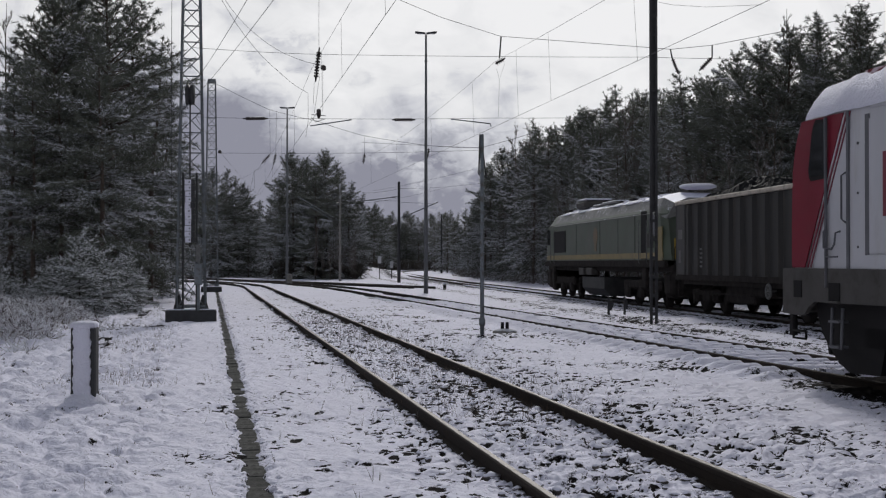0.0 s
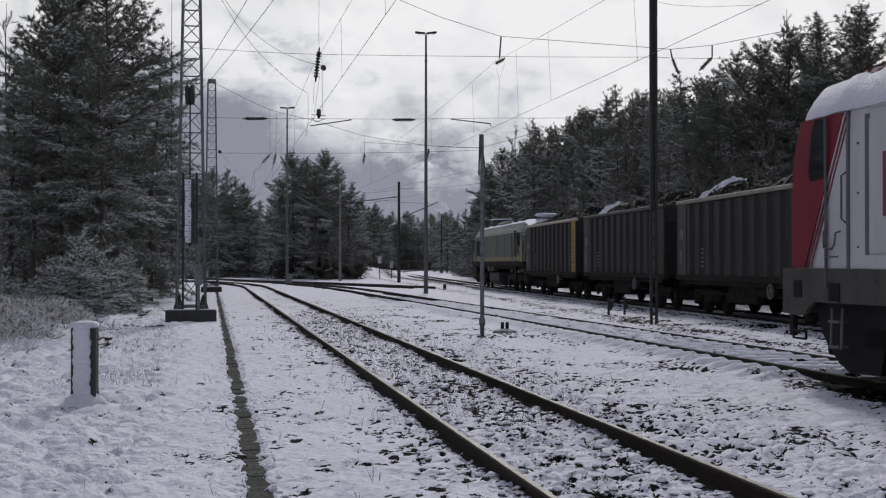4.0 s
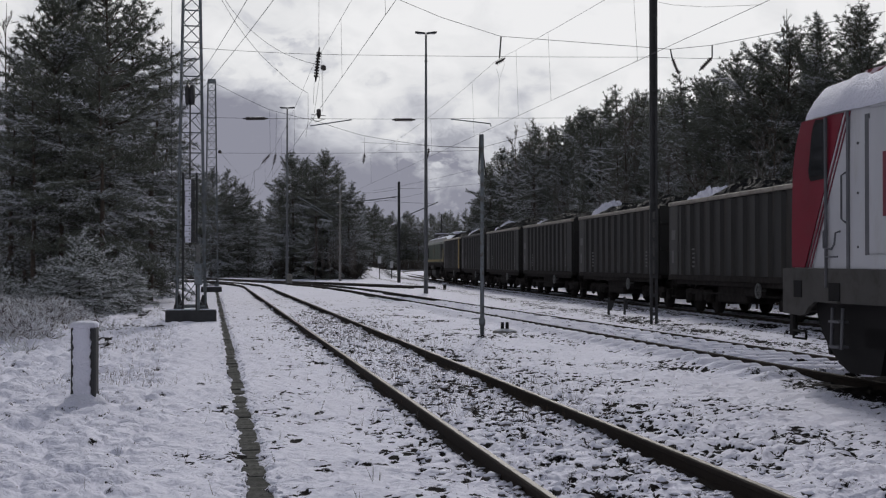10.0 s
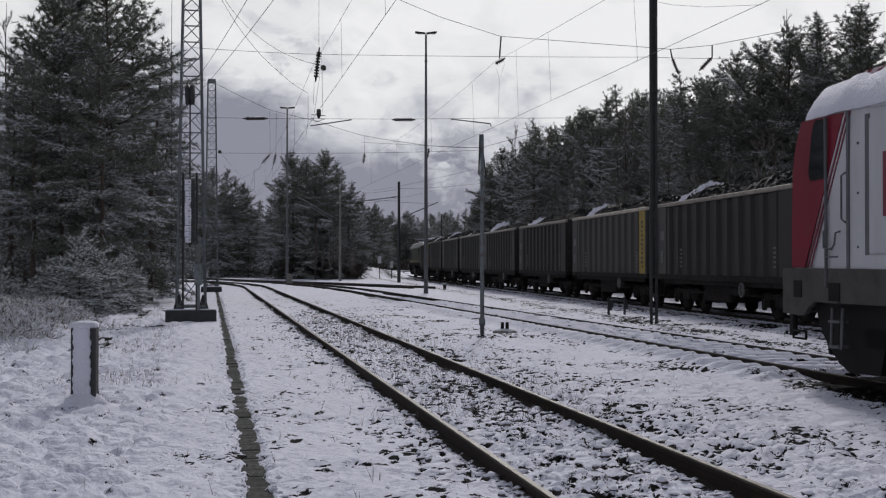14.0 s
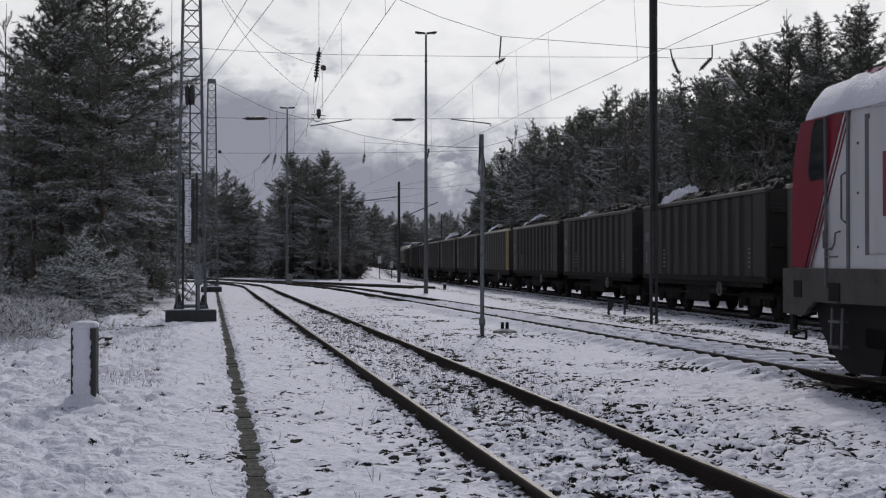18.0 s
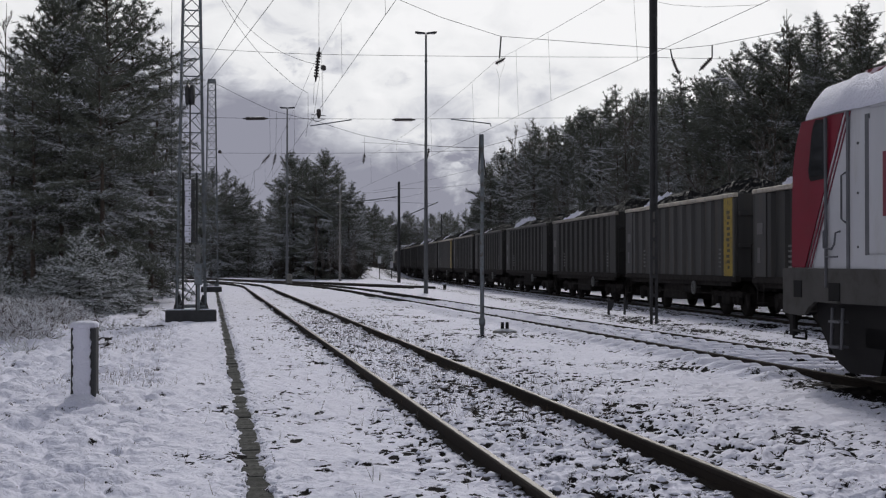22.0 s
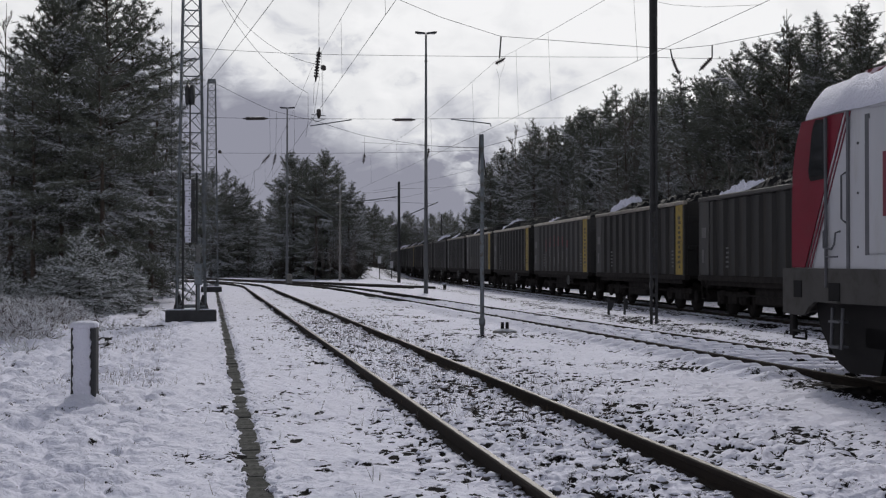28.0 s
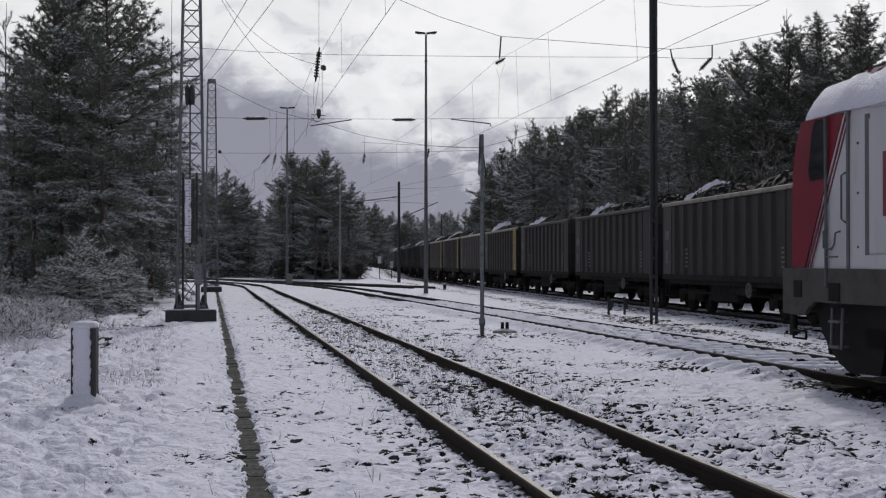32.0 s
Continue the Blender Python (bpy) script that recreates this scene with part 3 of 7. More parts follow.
def build_ground():
    ys = [-40.0, -30, -22, -16, -12, *np.arange(-9, 5.2, 0.35), 5.2]
    while ys[-1] < 110:
        ys.append(ys[-1] + max(0.024, ys[-1] * 0.0036))
    while ys[-1] < 3000:
        ys.append(ys[-1] * 1.07)
    # columns fan out with the distance
    mid = np.arange(-0.375, 0.3751, 0.00125)
    wing = [0.3751]
    step = 0.00125
    while wing[-1] < 60:
        step *= 1.22
        wing.append(wing[-1] + step)
    wing = np.array(wing)
    fan = np.concatenate([-wing[::-1], mid, wing])
    Y, U = np.meshgrid(np.array(ys), fan, indexing="ij")
    X = U * np.maximum(np.abs(Y), 5.2)
    Z, soil_shade = ground_form(X, Y)
    Z = np.where((np.abs(X) > 130) | (Y > 260), 0.0, Z)
    V = np.stack([X.ravel(), Y.ravel(), Z.ravel()], 1)
    ny, nx = X.shape
    i = (np.arange(ny - 1)[:, None] * nx + np.arange(nx - 1)[None, :]).ravel()
    F = np.stack([i, i + 1, i + nx + 1, i + nx], 1)
    me = bpy.data.meshes.new("ground")
    me.vertices.add(len(V))
    me.vertices.foreach_set("co", V.ravel())
    me.loops.add(F.size)
    me.loops.foreach_set("vertex_index", F.ravel().astype(np.int32))
    me.polygons.add(len(F))
    me.polygons.foreach_set("loop_start", np.arange(0, F.size, 4, dtype=np.int32))
    me.polygons.foreach_set("use_smooth", np.ones(len(F), bool))
    me.materials.append(M_GROUND)
    me.update(calc_edges=True)
    layer = me.attributes.new("soil_shade", "FLOAT", "POINT")
    layer.data.foreach_set("value", soil_shade.ravel().astype(np.float32))
    return tagged(new("ground", me), "thin trampled snow over gravel and withered grass", "ground", kind="structure")


build_ground()

# ---------------------------------------------------------------- tracks
RAIL_SECTION = [(-0.0625, 0), (0.0625, 0), (0.0625, 0.012), (0.012, 0.03), (0.009, 0.10), (0.034, 0.112), (0.034, 0.142), (0.026, 0.15), (-0.026, 0.15), (-0.034, 0.142), (-0.034, 0.112), (-0.009, 0.10), (-0.012, 0.03), (-0.0625, 0.012)]


def sideways(path, i):
    d = (path[min(i + 1, len(path) - 1)] - path[max(i - 1, 0)]).normalized()
    return Vector((d.y, -d.x, 0))


def rail(path, offset, parent, mat, z0=0.0, lo=0, hi=None):
    secs = []
    for i in range(lo, hi or len(path)):
        s = sideways(path, i)
        secs.append([path[i] + s * (offset + u) + Vector((0, 0, z0 + w)) for u, w in RAIL_SECTION])
    return part("rail", Mesh().sweep(secs), mat, parent)


def track(name, path, label, worn=True):
    t = thing(name, label, "railway track", "tracks of the yard", "structure")
    for side in (-0.75, 0.75):
        bar = rail(path, side, t, M_RAIL)
        secs = []
        for i in range(len(path)):
            c = path[i] + sideways(path, i) * side
            secs.append([c + sideways(path, i) * u + Vector((0, 0, w)) for u, w in ((-0.025, 0.146), (0.025, 0.146), (0.022, 0.1535), (-0.022, 0.1535))])
        if worn:
            # pale strip along the head, its highlight partly put into the colour
            part("running_surface", Mesh().sweep(secs), M_RAILTOP, bar, "dull worn top of the rail with its lit line painted in")
    return t


SLEEPER = fix_normals(Mesh().box((0, 0, 0), (2.5, 0.24, 0.16), 0.02).data("sleeper", M_SLEEPER))


def sleepers(t, path, y0, y1, z):
    length = 0.0
    for i in range(len(path) - 1):
        a, b = path[i], path[i + 1]
        seg = (b - a).length
        while length < seg:
            p = a.lerp(b, length / seg)
            if y0 < p.y < y1:
                d = (b - a).normalized()
                part("sleeper", SLEEPER, None, t, at=pose(p.x, p.y, z + random.uniform(-0.006, 0.006), 0, 0, math.degrees(math.atan2(-d.x, d.y)) + random.uniform(-1, 1)))
            length += 0.63
        length -= seg


TRACK_1 = track("railway_track", t1_path(), "rusty rails half buried in snowy ballast")
TRACK_2 = track("railway_track", t2_path(), "snow-covered siding with sleepers showing as ridges", False)
TRACK_3 = track("railway_track", t3_path(), "running line carrying the coal train")
TRACK_X = track("railway_track", cross_path(), "short crossover between two tracks")

# ---------------------------------------------------------------- trees
def blades(pos, direction, rng, count, length, width):
    """Fans of narrow needles round the tips of twigs, as separate triangles."""
    n = len(pos)
    P = np.repeat(pos, count, 0)
    D = np.repeat(direction, count, 0) + rng.normal(0, 0.5, (n * count, 3)) * np.array([[1, 1, 0.6]])
    D /= np.linalg.norm(D, axis=1, keepdims=True) + 1e-9
    S = np.cross(D, rng.normal(0, 1, (n * count, 3)))
    S /= np.linalg.norm(S, axis=1, keepdims=True) + 1e-9
    L = (length * rng.uniform(0.6, 1.35, (n * count, 1)))
    W = (width * rng.uniform(0.7, 1.3, (n * count, 1)))
    V = np.stack([P - S * W / 2, P + S * W / 2, P + D * L * 0.62 + S * W * 0.42, P + D * L], 1).reshape(-1, 3)
    base = np.arange(n * count)[:, None] * 4
    T = np.concatenate([base + np.array([[0, 1, 2]]), base + np.array([[0, 2, 3]])], 0)
    return V, T


def tri_mesh(name, V, T, mat):
    me = bpy.data.meshes.new(name)
    me.vertices.add(len(V))
    me.vertices.foreach_set("co", V.astype(np.float32).ravel())
    me.loops.add(T.size)
    me.loops.foreach_set("vertex_index", T.ravel().astype(np.int32))
    me.polygons.add(len(T))
    me.polygons.foreach_set("loop_start", np.arange(0, T.size, 3, dtype=np.int32))
    me.materials.append(mat)
    me.update(calc_edges=True)
    return me


def tufts(P, A, snowy, rng, count, length, width):
    """Bottle-brush tufts of needles round points of the twigs; on snowy twigs the upper needles carry frost."""
    n = len(P) * count
    P, A, snowy = np.repeat(P, count, 0), np.repeat(A, count, 0), np.repeat(snowy, count)
    R = rng.normal(0, 1, (n, 3))
    R /= np.linalg.norm(R, axis=1, keepdims=True) + 1e-9
    D = A * 0.62 + R * np.array([[0.85, 0.85, 0.7]])
    D /= np.linalg.norm(D, axis=1, keepdims=True) + 1e-9
    S = np.cross(D, rng.normal(0, 1, (n, 3)))
    S /= np.linalg.norm(S, axis=1, keepdims=True) + 1e-9
    white = (rng.uniform(0, 1, n) < np.where(R[:, 2] > -0.15, snowy, snowy * 0.18)).astype(float)
    L = length * rng.uniform(0.65, 1.3, (n, 1)) * (1 - 0.12 * white[:, None])
    W = width * rng.uniform(0.7, 1.3, (n, 1)) * (1 + 0.45 * white[:, None])
    P = P + A * rng.uniform(-0.07, 0.07, (n, 1)) + np.array([[0, 0, 0.02]]) * white[:, None]
    V = np.stack([P - S * W / 2, P + S * W / 2, P + D * L], 1).reshape(-1, 3)
    return V, np.arange(n * 3).reshape(-1, 3), np.repeat(white, 3)


def conifer(name, label, seed, height, base, spread, droop, tip, crown, frost, mat, frost_top=99.0, count=16, length=0.17, width=0.021, thick=0.15, whorl=0.52, gap=0.15, twig=0.30, hang=0.10):
    """Tapered trunk, boughs in whorls, side twigs set with needle tufts, dead limbs below the crown."""
    rng = np.random.default_rng(seed)
    tree = thing(name, label, "tree" if height > 3 else "bush")
    wood = Mesh()
    bend = rng.normal(0, 0.02, 2)

    def trunk_at(z):
        return np.array([bend[0] * z * z / height + 0.05 * math.sin(z * 0.9 + seed), bend[1] * z * z / height, z])
    wood.tube([tuple(trunk_at(z)) for z in np.linspace(-0.15, height, 9)], [thick * (1 - 0.93 * k / 8) for k in range(9)], 7)
    P, A, F = [], [], []
    levels = np.arange(base, height - 0.12, whorl)
    for w, z0 in enumerate(levels):
        t = (z0 - base) / (height - base)
        if crown == "round":
            prof = (1 - t ** 2.6) ** 0.75 * (0.6 + 0.4 * math.sin(min(1, t * 2.4) * math.pi / 2)) + 0.05
        else:
            prof = (1 - t) ** 0.8 * (0.7 + 0.3 * math.sin(min(1, t * 3.2) * math.pi / 2)) + 0.06
        n = int(rng.choice((4, 5, 5, 6))) if prof > 0.2 else 4
        turn = rng.uniform(0, 6.28)
        for k in range(n):
            az = turn + 6.283 * k / n + rng.uniform(-0.35, 0.35)
            z = z0 + rng.uniform(-0.8, 0.8) * whorl
            L = spread * prof * rng.choice((0.5, 0.85, 1.0, 1.0, 1.2)) * rng.uniform(0.85, 1.15)
            el = radians(droop + (tip - droop) * t ** 1.3 + rng.normal(0, 11))
            u = np.array([math.cos(az) * math.cos(el), math.sin(az) * math.cos(el), math.sin(el)])
            side = np.array([-math.sin(az), math.cos(az), 0.0])
            o = trunk_at(z)

            def on(q, bow=0.10 * L, low=hang * L * (1.4 - t)):
                return o + u * L * q + np.array([0, 0, bow * q * q * t - 0.10 * L * q * (1 - q) - low * q * q])
            r0 = 0.024 * thick / 0.15 * (0.5 + L / spread)
            wood.tube([tuple(on(j / 4)) for j in range(5)], [r0 * (1 - 0.8 * j / 4) for j in range(5)], 4, False)
            amount = frost * min(1.0, max(0.12, (frost_top - z) / 3.0))
            load = rng.uniform(0.55, 1.0) if rng.uniform() < amount else rng.uniform(0, 0.12)
            start = 0.30 if L > 1.2 else 0.12
            for a in np.arange(start * L, L + 0.01, twig):
                q = min(1.0, a / L)
                c = on(q)
                P.append(c)
                A.append(u)
                F.append(load)
                for s in (-1, 1):
                    tw = (0.16 + 0.40 * (1 - q)) * min(L, 2.4) * rng.uniform(0.45, 1.15)
                    d = u * 0.66 + side * s * 0.75 + np.array([0, 0, rng.uniform(-0.34, 0.34) - hang * 0.7])
                    d /= np.linalg.norm(d)
                    if tw > 0.22:
                        wood.tube([tuple(c), tuple(c + d * tw)], [0.011, 0.004], 3, False)
                    lt = load * rng.uniform(0.5, 1.1)
                    for b in np.arange(gap * 0.7, tw + gap * 0.5, gap):
                        P.append(c + d * b + rng.normal(0, 0.02, 3) - np.array([0, 0, 0.10 * b * b]))
                        A.append(d)
                        F.append(lt)
            P.append(on(1.0) + u * 0.05)
            A.append(u)
            F.append(load)
    for z in np.arange(height * 0.90, height * 1.02, 0.10):
        P.append(trunk_at(min(z, height)))
        A.append(np.array([0, 0, 1.2]))
        F.append(0.1)
    for k in range(int(base * 5)):
        z, az = rng.uniform(0.25, 1.0) * base, rng.uniform(0, 6.28)
        L = spread * rng.uniform(0.2, 0.55)
        o = Vector(trunk_at(z))
        e = o + Vector((math.cos(az) * L, math.sin(az) * L, L * rng.uniform(-0.3, 0.15)))
        wood.tube([o, o.lerp(e, 0.5) + Vector((0, 0, 0.06 * L)), e], [0.016, 0.011, 0.004], 3, False)
        for q in (0.45, 0.6, 0.75, 0.9):
            tip_at = o.lerp(e, q) + Vector((math.sin(az + q * 40) * 0.3 * L, math.cos(az + q * 40) * 0.3 * L, -0.05 * L))
            wood.tube([o.lerp(e, q), tip_at], [0.007, 0.003], 3, False)
    V, T, white = tufts(np.array(P), np.array(A), np.clip(np.array(F), 0, 1), rng, count, length, width)
    part("trunk", wood, M_BARK, tree)
    me = tri_mesh("crown", V, T, mat)
    me.attributes.new("frost", "FLOAT", "POINT").data.foreach_set("value", white.astype(np.float32))
    part("crown", me, None, tree)
    return tree


def bare_tree(name, label, seed, height, thick, mat=None):
    """Leafless birch or alder: trunk and forks down to fine twigs."""
    rng = np.random.default_rng(seed)
    tree = thing(name, label, "tree")
    trunk, twigs = Mesh(), Mesh()
    spine = [Vector((0.12 * math.sin(z * 0.5 + seed), 0.1 * math.cos(z * 0.43 + seed), z)) for z in np.linspace(-0.1, height, 8)]
    trunk.tube(spine, [thick * (1 - 0.9 * k / 7) for k in range(8)], 6)
    def fork(o, d, L, r, level):
        e = o + d * L + Vector((0, 0, 0.08 * L))
        mid = (o + e) / 2 + Vector(rng.normal(0, 0.04 * L, 3))
        twigs.tube([o, mid, e], [r, r * 0.75, r * 0.45], 3, False)
        if level:
            for _ in range((0, 5, 5, 4)[level]):
                q = rng.uniform(0.25, 1.0)
                nd = (d + Vector(rng.normal(0, 0.45, 3)) + Vector((0, 0, 0.22))).normalized()
                fork(o.lerp(e, q), nd, L * rng.uniform(0.35, 0.6), max(r * 0.55, 0.006), level - 1)
    for k in range(20):
        t = 0.25 + 0.7 * k / 20
        az = k * 2.4
        el = rng.uniform(0.5, 1.1)
        fork(spine[min(7, int(7 * t))].lerp(spine[min(7, int(7 * t) + 1)], (7 * t) % 1), Vector((math.cos(az) * math.cos(el), math.sin(az) * math.cos(el), math.sin(el))), height * 0.20 * (1.12 - t), thick * 0.26, 3)
    part("trunk", trunk, mat or M_BARK, tree)
    part("crown", twigs, M_TWIG, tree)
    return tree


def ground_z(x, y):
    return float(ground_height(np.array([x]), np.array([y]))[0])


P_LABEL = "dark green pine dusted with snow at the forest edge"
PROTO = [
    conifer("pine_tree", P_LABEL, 11, 13.0, 2.2, 3.2, -6, 58, "round", 0.45, M_NEEDLE, 9.4, count=19, thick=0.19, hang=0.05),
    conifer("pine_tree", P_LABEL, 12, 12.0, 3.4, 2.9, -6, 50, "cone", 0.5, M_NEEDLE, 11.0, hang=0.07),
    conifer("pine_tree", P_LABEL, 13, 11.0, 1.0, 2.7, -14, 42, "cone", 0.62, M_NEEDLE, 10.6, thick=0.14),
    conifer("spruce_tree", "slender dark spruce with frosted boughs", 14, 10.5, 0.4, 2.0, -22, 24, "cone", 0.7, M_NEEDLE, 9.8, length=0.13, thick=0.13, whorl=0.42, hang=0.16),
    conifer("pine_tree", P_LABEL, 15, 12.5, 4.6, 2.7, 2, 58, "round", 0.36, M_NEEDLE, 9.0, count=19, thick=0.16, hang=0.04),
    conifer("young_pine", "young snow-dusted pine among taller trees", 16, 6.0, 0.3, 2.0, -10, 45, "cone", 0.5, M_NEEDLE, thick=0.09, whorl=0.42),
]
PROTO_SHAPE = (13.0, 12.0, 11.0, 10.5, 12.5, 6.0)
B_LABEL = "low frosted pine bush with drooping boughs beside the path"
BUSH = [
    conifer("pine_bush", B_LABEL, 21, 2.1, 0.05, 1.15, 4, 55, "cone", 1.0, M_NEEDLE_FROST, count=11, length=0.10, width=0.013, thick=0.035, whorl=0.22, gap=0.09, twig=0.16, hang=0.36),
    conifer("pine_bush", B_LABEL, 22, 1.5, 0.05, 1.0, 6, 55, "cone", 1.0, M_NEEDLE_FROST, count=11, length=0.09, width=0.012, thick=0.03, whorl=0.2, gap=0.09, twig=0.15, hang=0.36),
]
BIRCH = [bare_tree("bare_birch", "leafless pale birch with fine frosted twigs", 31, 11.0, 0.09), bare_tree("bare_birch", "leafless pale birch with fine frosted twigs", 32, 8.5, 0.06)]
USED = set()
rng_t = random.Random(7)


def plant(pool, shape, k, x, y, h, group, wide=1.0):
    s = h / shape[k]
    m = Matrix.Translation((x, y, ground_z(x, y) - 0.03)) @ Matrix.Rotation(rng_t.uniform(0, 6.28), 4, "Z") @ Matrix.Diagonal((s * wide, s * wide, s, 1))
    ob = pool[k]
    if ob.name in USED:
        ob = copy_thing(ob, m @ Matrix.Diagonal((*(1 / v for v in ob.scale), 1)))
    else:
        ob.matrix_basis = m
        USED.add(ob.name)
    tagged(ob, group=group)
    return ob


def tree_at(k, x, y, h, group="trees of the wood", wide=1.0):
    return plant(PROTO, PROTO_SHAPE, k, x, y, h, group, wide)


def px_x(px, y):
    """Place across at depth y, for a bearing in 1/2276 of a radian, 784 being straight ahead."""
    return (px - 784) / 2276 * y


def build_woods():
    r = rng_t
    # left wood: a few set trees in front, loose rows behind
    for k, px, y, h in ((0, 200, 51, 13.6), (0, 135, 54, 13.6), (4, 90, 50, 12.0), (2, 265, 56, 11.4), (1, 236, 60, 13.3), (1, 182, 46.5, 9.8), (2, 145, 50, 8.8), (1, 60, 47, 9.0), (3, 20, 48, 9.0), (5, 250, 62, 6.4), (2, 285, 66, 11.0), (5, 215, 52, 5.0), (1, 110, 47.5, 8.6)):
        tree_at(k, px_x(px, y), y, h)
    for y in np.arange(58, 118, 5.5):
        for x in np.arange(-(0.232 * y + 1.6), -(0.37 * y + 8), -5.2):
            tree_at(r.choice((0, 1, 2, 2, 3, 4)), x + r.uniform(-1.2, 0.6), y + r.uniform(-2, 2), r.uniform(8.5, 11.5) * (0.85 if x > -0.27 * y else 1))
    # unseen side wood beyond the picture's left edge and behind the camera, added to darken cab-glass reflections
    for y in range(-30, 44, 9):
        for x in (-24, -30):
            tree_at(r.choice((0, 1, 2, 4)), x + r.uniform(-2, 2), y + r.uniform(-3, 3), r.uniform(10, 13))
    # island of trees in the middle
    for k, px, y, h in ((0, 520, 139, 13.4), (1, 545, 142, 13.2), (2, 500, 141, 11.2), (0, 580, 140, 13.6), (1, 600, 143, 12.6), (2, 615, 139, 10.6), (4, 560, 137, 11.8), (2, 628, 144, 8.8), (0, 533, 147, 13.0), (2, 480, 150, 9.6), (1, 572, 148, 13.4), (5, 540, 136, 6.0), (5, 590, 136, 5.5), (5, 510, 138, 6.0), (5, 620, 138, 5.0)):
        tree_at(k, px_x(px, y), y, h, "trees of the island")
    for k, px, y, h in ((0, 375, 152, 12.6), (1, 398, 156, 13.0), (2, 415, 158, 12.2), (0, 432, 161, 11.4), (2, 452, 158, 9.4), (1, 360, 158, 12.8), (2, 385, 149, 9.8), (2, 468, 156, 8.4), (5, 440, 152, 6.4), (5, 404, 150, 6.2), (0, 340, 160, 12.6), (1, 322, 162, 12.0), (2, 300, 158, 11.5), (3, 280, 164, 11.5), (5, 330, 153, 6.5), (5, 285, 153, 5.8), (1, 262, 160, 12)):
        tree_at(k, px_x(px, y), y, h, "trees of the island")
    for y in (168, 178, 190):
        for px in range(240, 640, 26):
            tree_at(r.choice((0, 1, 2, 3)), px_x(px + r.uniform(-9, 9), y), y + r.uniform(-3, 3), r.uniform(8.5, 11.5) * (1.0 if px > 490 or px < 440 else 0.8), "trees of the island")
    # right wood along the running line
    for row, off in enumerate((0.0, 2.6, 5.8, 9.6)):
        y = -6.0
        while y < 172:
            c = t3_at(y)
            h = r.uniform(8.6, 11.4) if row else r.uniform(5.0, 10.2)
            h *= float(np.interp(y, (40, 60, 75, 90, 110, 125, 145, 170), (0.93, 0.96, 1.0, 1.22, 1.44, 1.4, 1.3, 0.98)))
            if 20 < y or row < 2:
                tree_at(r.choice((0, 1, 2, 2, 3, 4)) if row else r.choice((2, 3, 5, 2, 1)), c.x + 6.6 + off + r.uniform(-1.1, 1.1), y + r.uniform(-1.2, 1.2), h, "trees along the line", 1.0 if row else 0.9)
            y += (3.0, 3.0, 3.4, 3.8)[row]
    # single tops that stand out of the right wood
    for k, px, y, h in ((3, 1058, 92, 12.4), (1, 1150, 82, 11.2), (2, 1225, 66, 11.3), (3, 930, 118, 12.4), (0, 1275, 64, 10.4), (1, 1338, 60, 10.6), (2, 1190, 72, 11.0), (4, 1362, 58, 11.0), (2, 1250, 68, 10.6), (0, 1310, 62, 11.2), (0, 1390, 57, 11.4), (1, 1440, 54, 11.4), (0, 1535, 52, 11.3), (2, 1480, 55, 11.8), (2, 1100, 84, 11.0)):
        tree_at(k, px_x(px, y), y, h, "trees along the line")
    # far woods where the line bends away
    for y, lo, hi in ((270, 560, 672), (300, 640, 690), (330, 640, 800), (350, 640, 830), (235, 770, 800), (210, 785, 830)):
        for px in range(lo, hi, 9):
            tree_at(r.choice((0, 1, 2, 3)), px_x(px + r.uniform(-4, 4), y), y + r.uniform(-5, 5), r.uniform(10.5, 15.0) * (1.0 if y > 250 else 0.7), "far woods")
    for px, y, h in ((92, 40.5, 1.9), (142, 40.5, 2.5), (186, 41, 2.1), (225, 43, 2.0), (168, 39.5, 1.4), (8, 40, 1.6), (240, 44, 1.5), (112, 39.8, 1.6), (118, 41, 1.0), (164, 41, 1.3), (30, 40, 1.0), (206, 43, 1.3), (60, 42, 1.2), (84, 40.5, 1.5), (150, 42, 1.7), (198, 42, 1.5)):
        x = px_x(px, y)
        k = rng_t.randrange(2)
        plant(BUSH, (2.1, 1.5), k, x, y, h, "frosted bushes")
    for k, px, y, h in ((0, 915, 124, 15.4), (0, 955, 116, 14.4), (0, 935, 119, 15.0), (1, 975, 110, 13.4), (0, 1120, 84, 12.4), (0, 1098, 86, 12.0), (0, 1030, 98, 11.4), (0, 1388, 57, 12.6), (0, 1412, 58, 11.4), (0, 1105, 72, 7.0), (1, 1060, 78, 6.6), (1, 945, 102, 7.6), (0, 1245, 55, 6.4), (0, 1372, 50, 8.0), (0, 1110, 80, 11.8), (1, 1340, 46, 6.8), (1, 1290, 50, 6.5), (0, 15, 58, 13.5), (0, 45, 62, 12.8), (1, 890, 121, 7.5), (1, 1010, 90, 7.0), (1, 600, 133, 6.5), (1, 560, 133, 6.0), (1, 1180, 62, 7.4)):
        plant(BIRCH, (11.0, 8.5), k, px_x(px, y), y, h, "bare birches")
    # storm-bent bare trunks caught in the wood's edge
    for px, y, h, lean in ((1348, 53.5, 8.0, -30), (1030, 84, 7.5, 18), (1135, 69, 7.0, -14), (1010, 88, 8.0, -8), (1085, 77, 7.0, 8)):
        x = px_x(px, y)
        ob = copy_thing(BIRCH[1], pose(x, y, ground_z(x, y) - 0.05, 0, lean, 0) @ Matrix.Diagonal((*(h / 8.5 / v for v in BIRCH[1].scale), 1)))
        tagged(ob, "bare leaning birch trunk at the edge of the wood", group="bare birches")
    # thin stems on the island's corner
    for k in range(26):
        y = r.uniform(131, 136)
        plant(BIRCH, (11.0, 8.5), 1, px_x(r.uniform(556, 630), y), y, r.uniform(3.0, 5.5), "bare birches", 0.45)


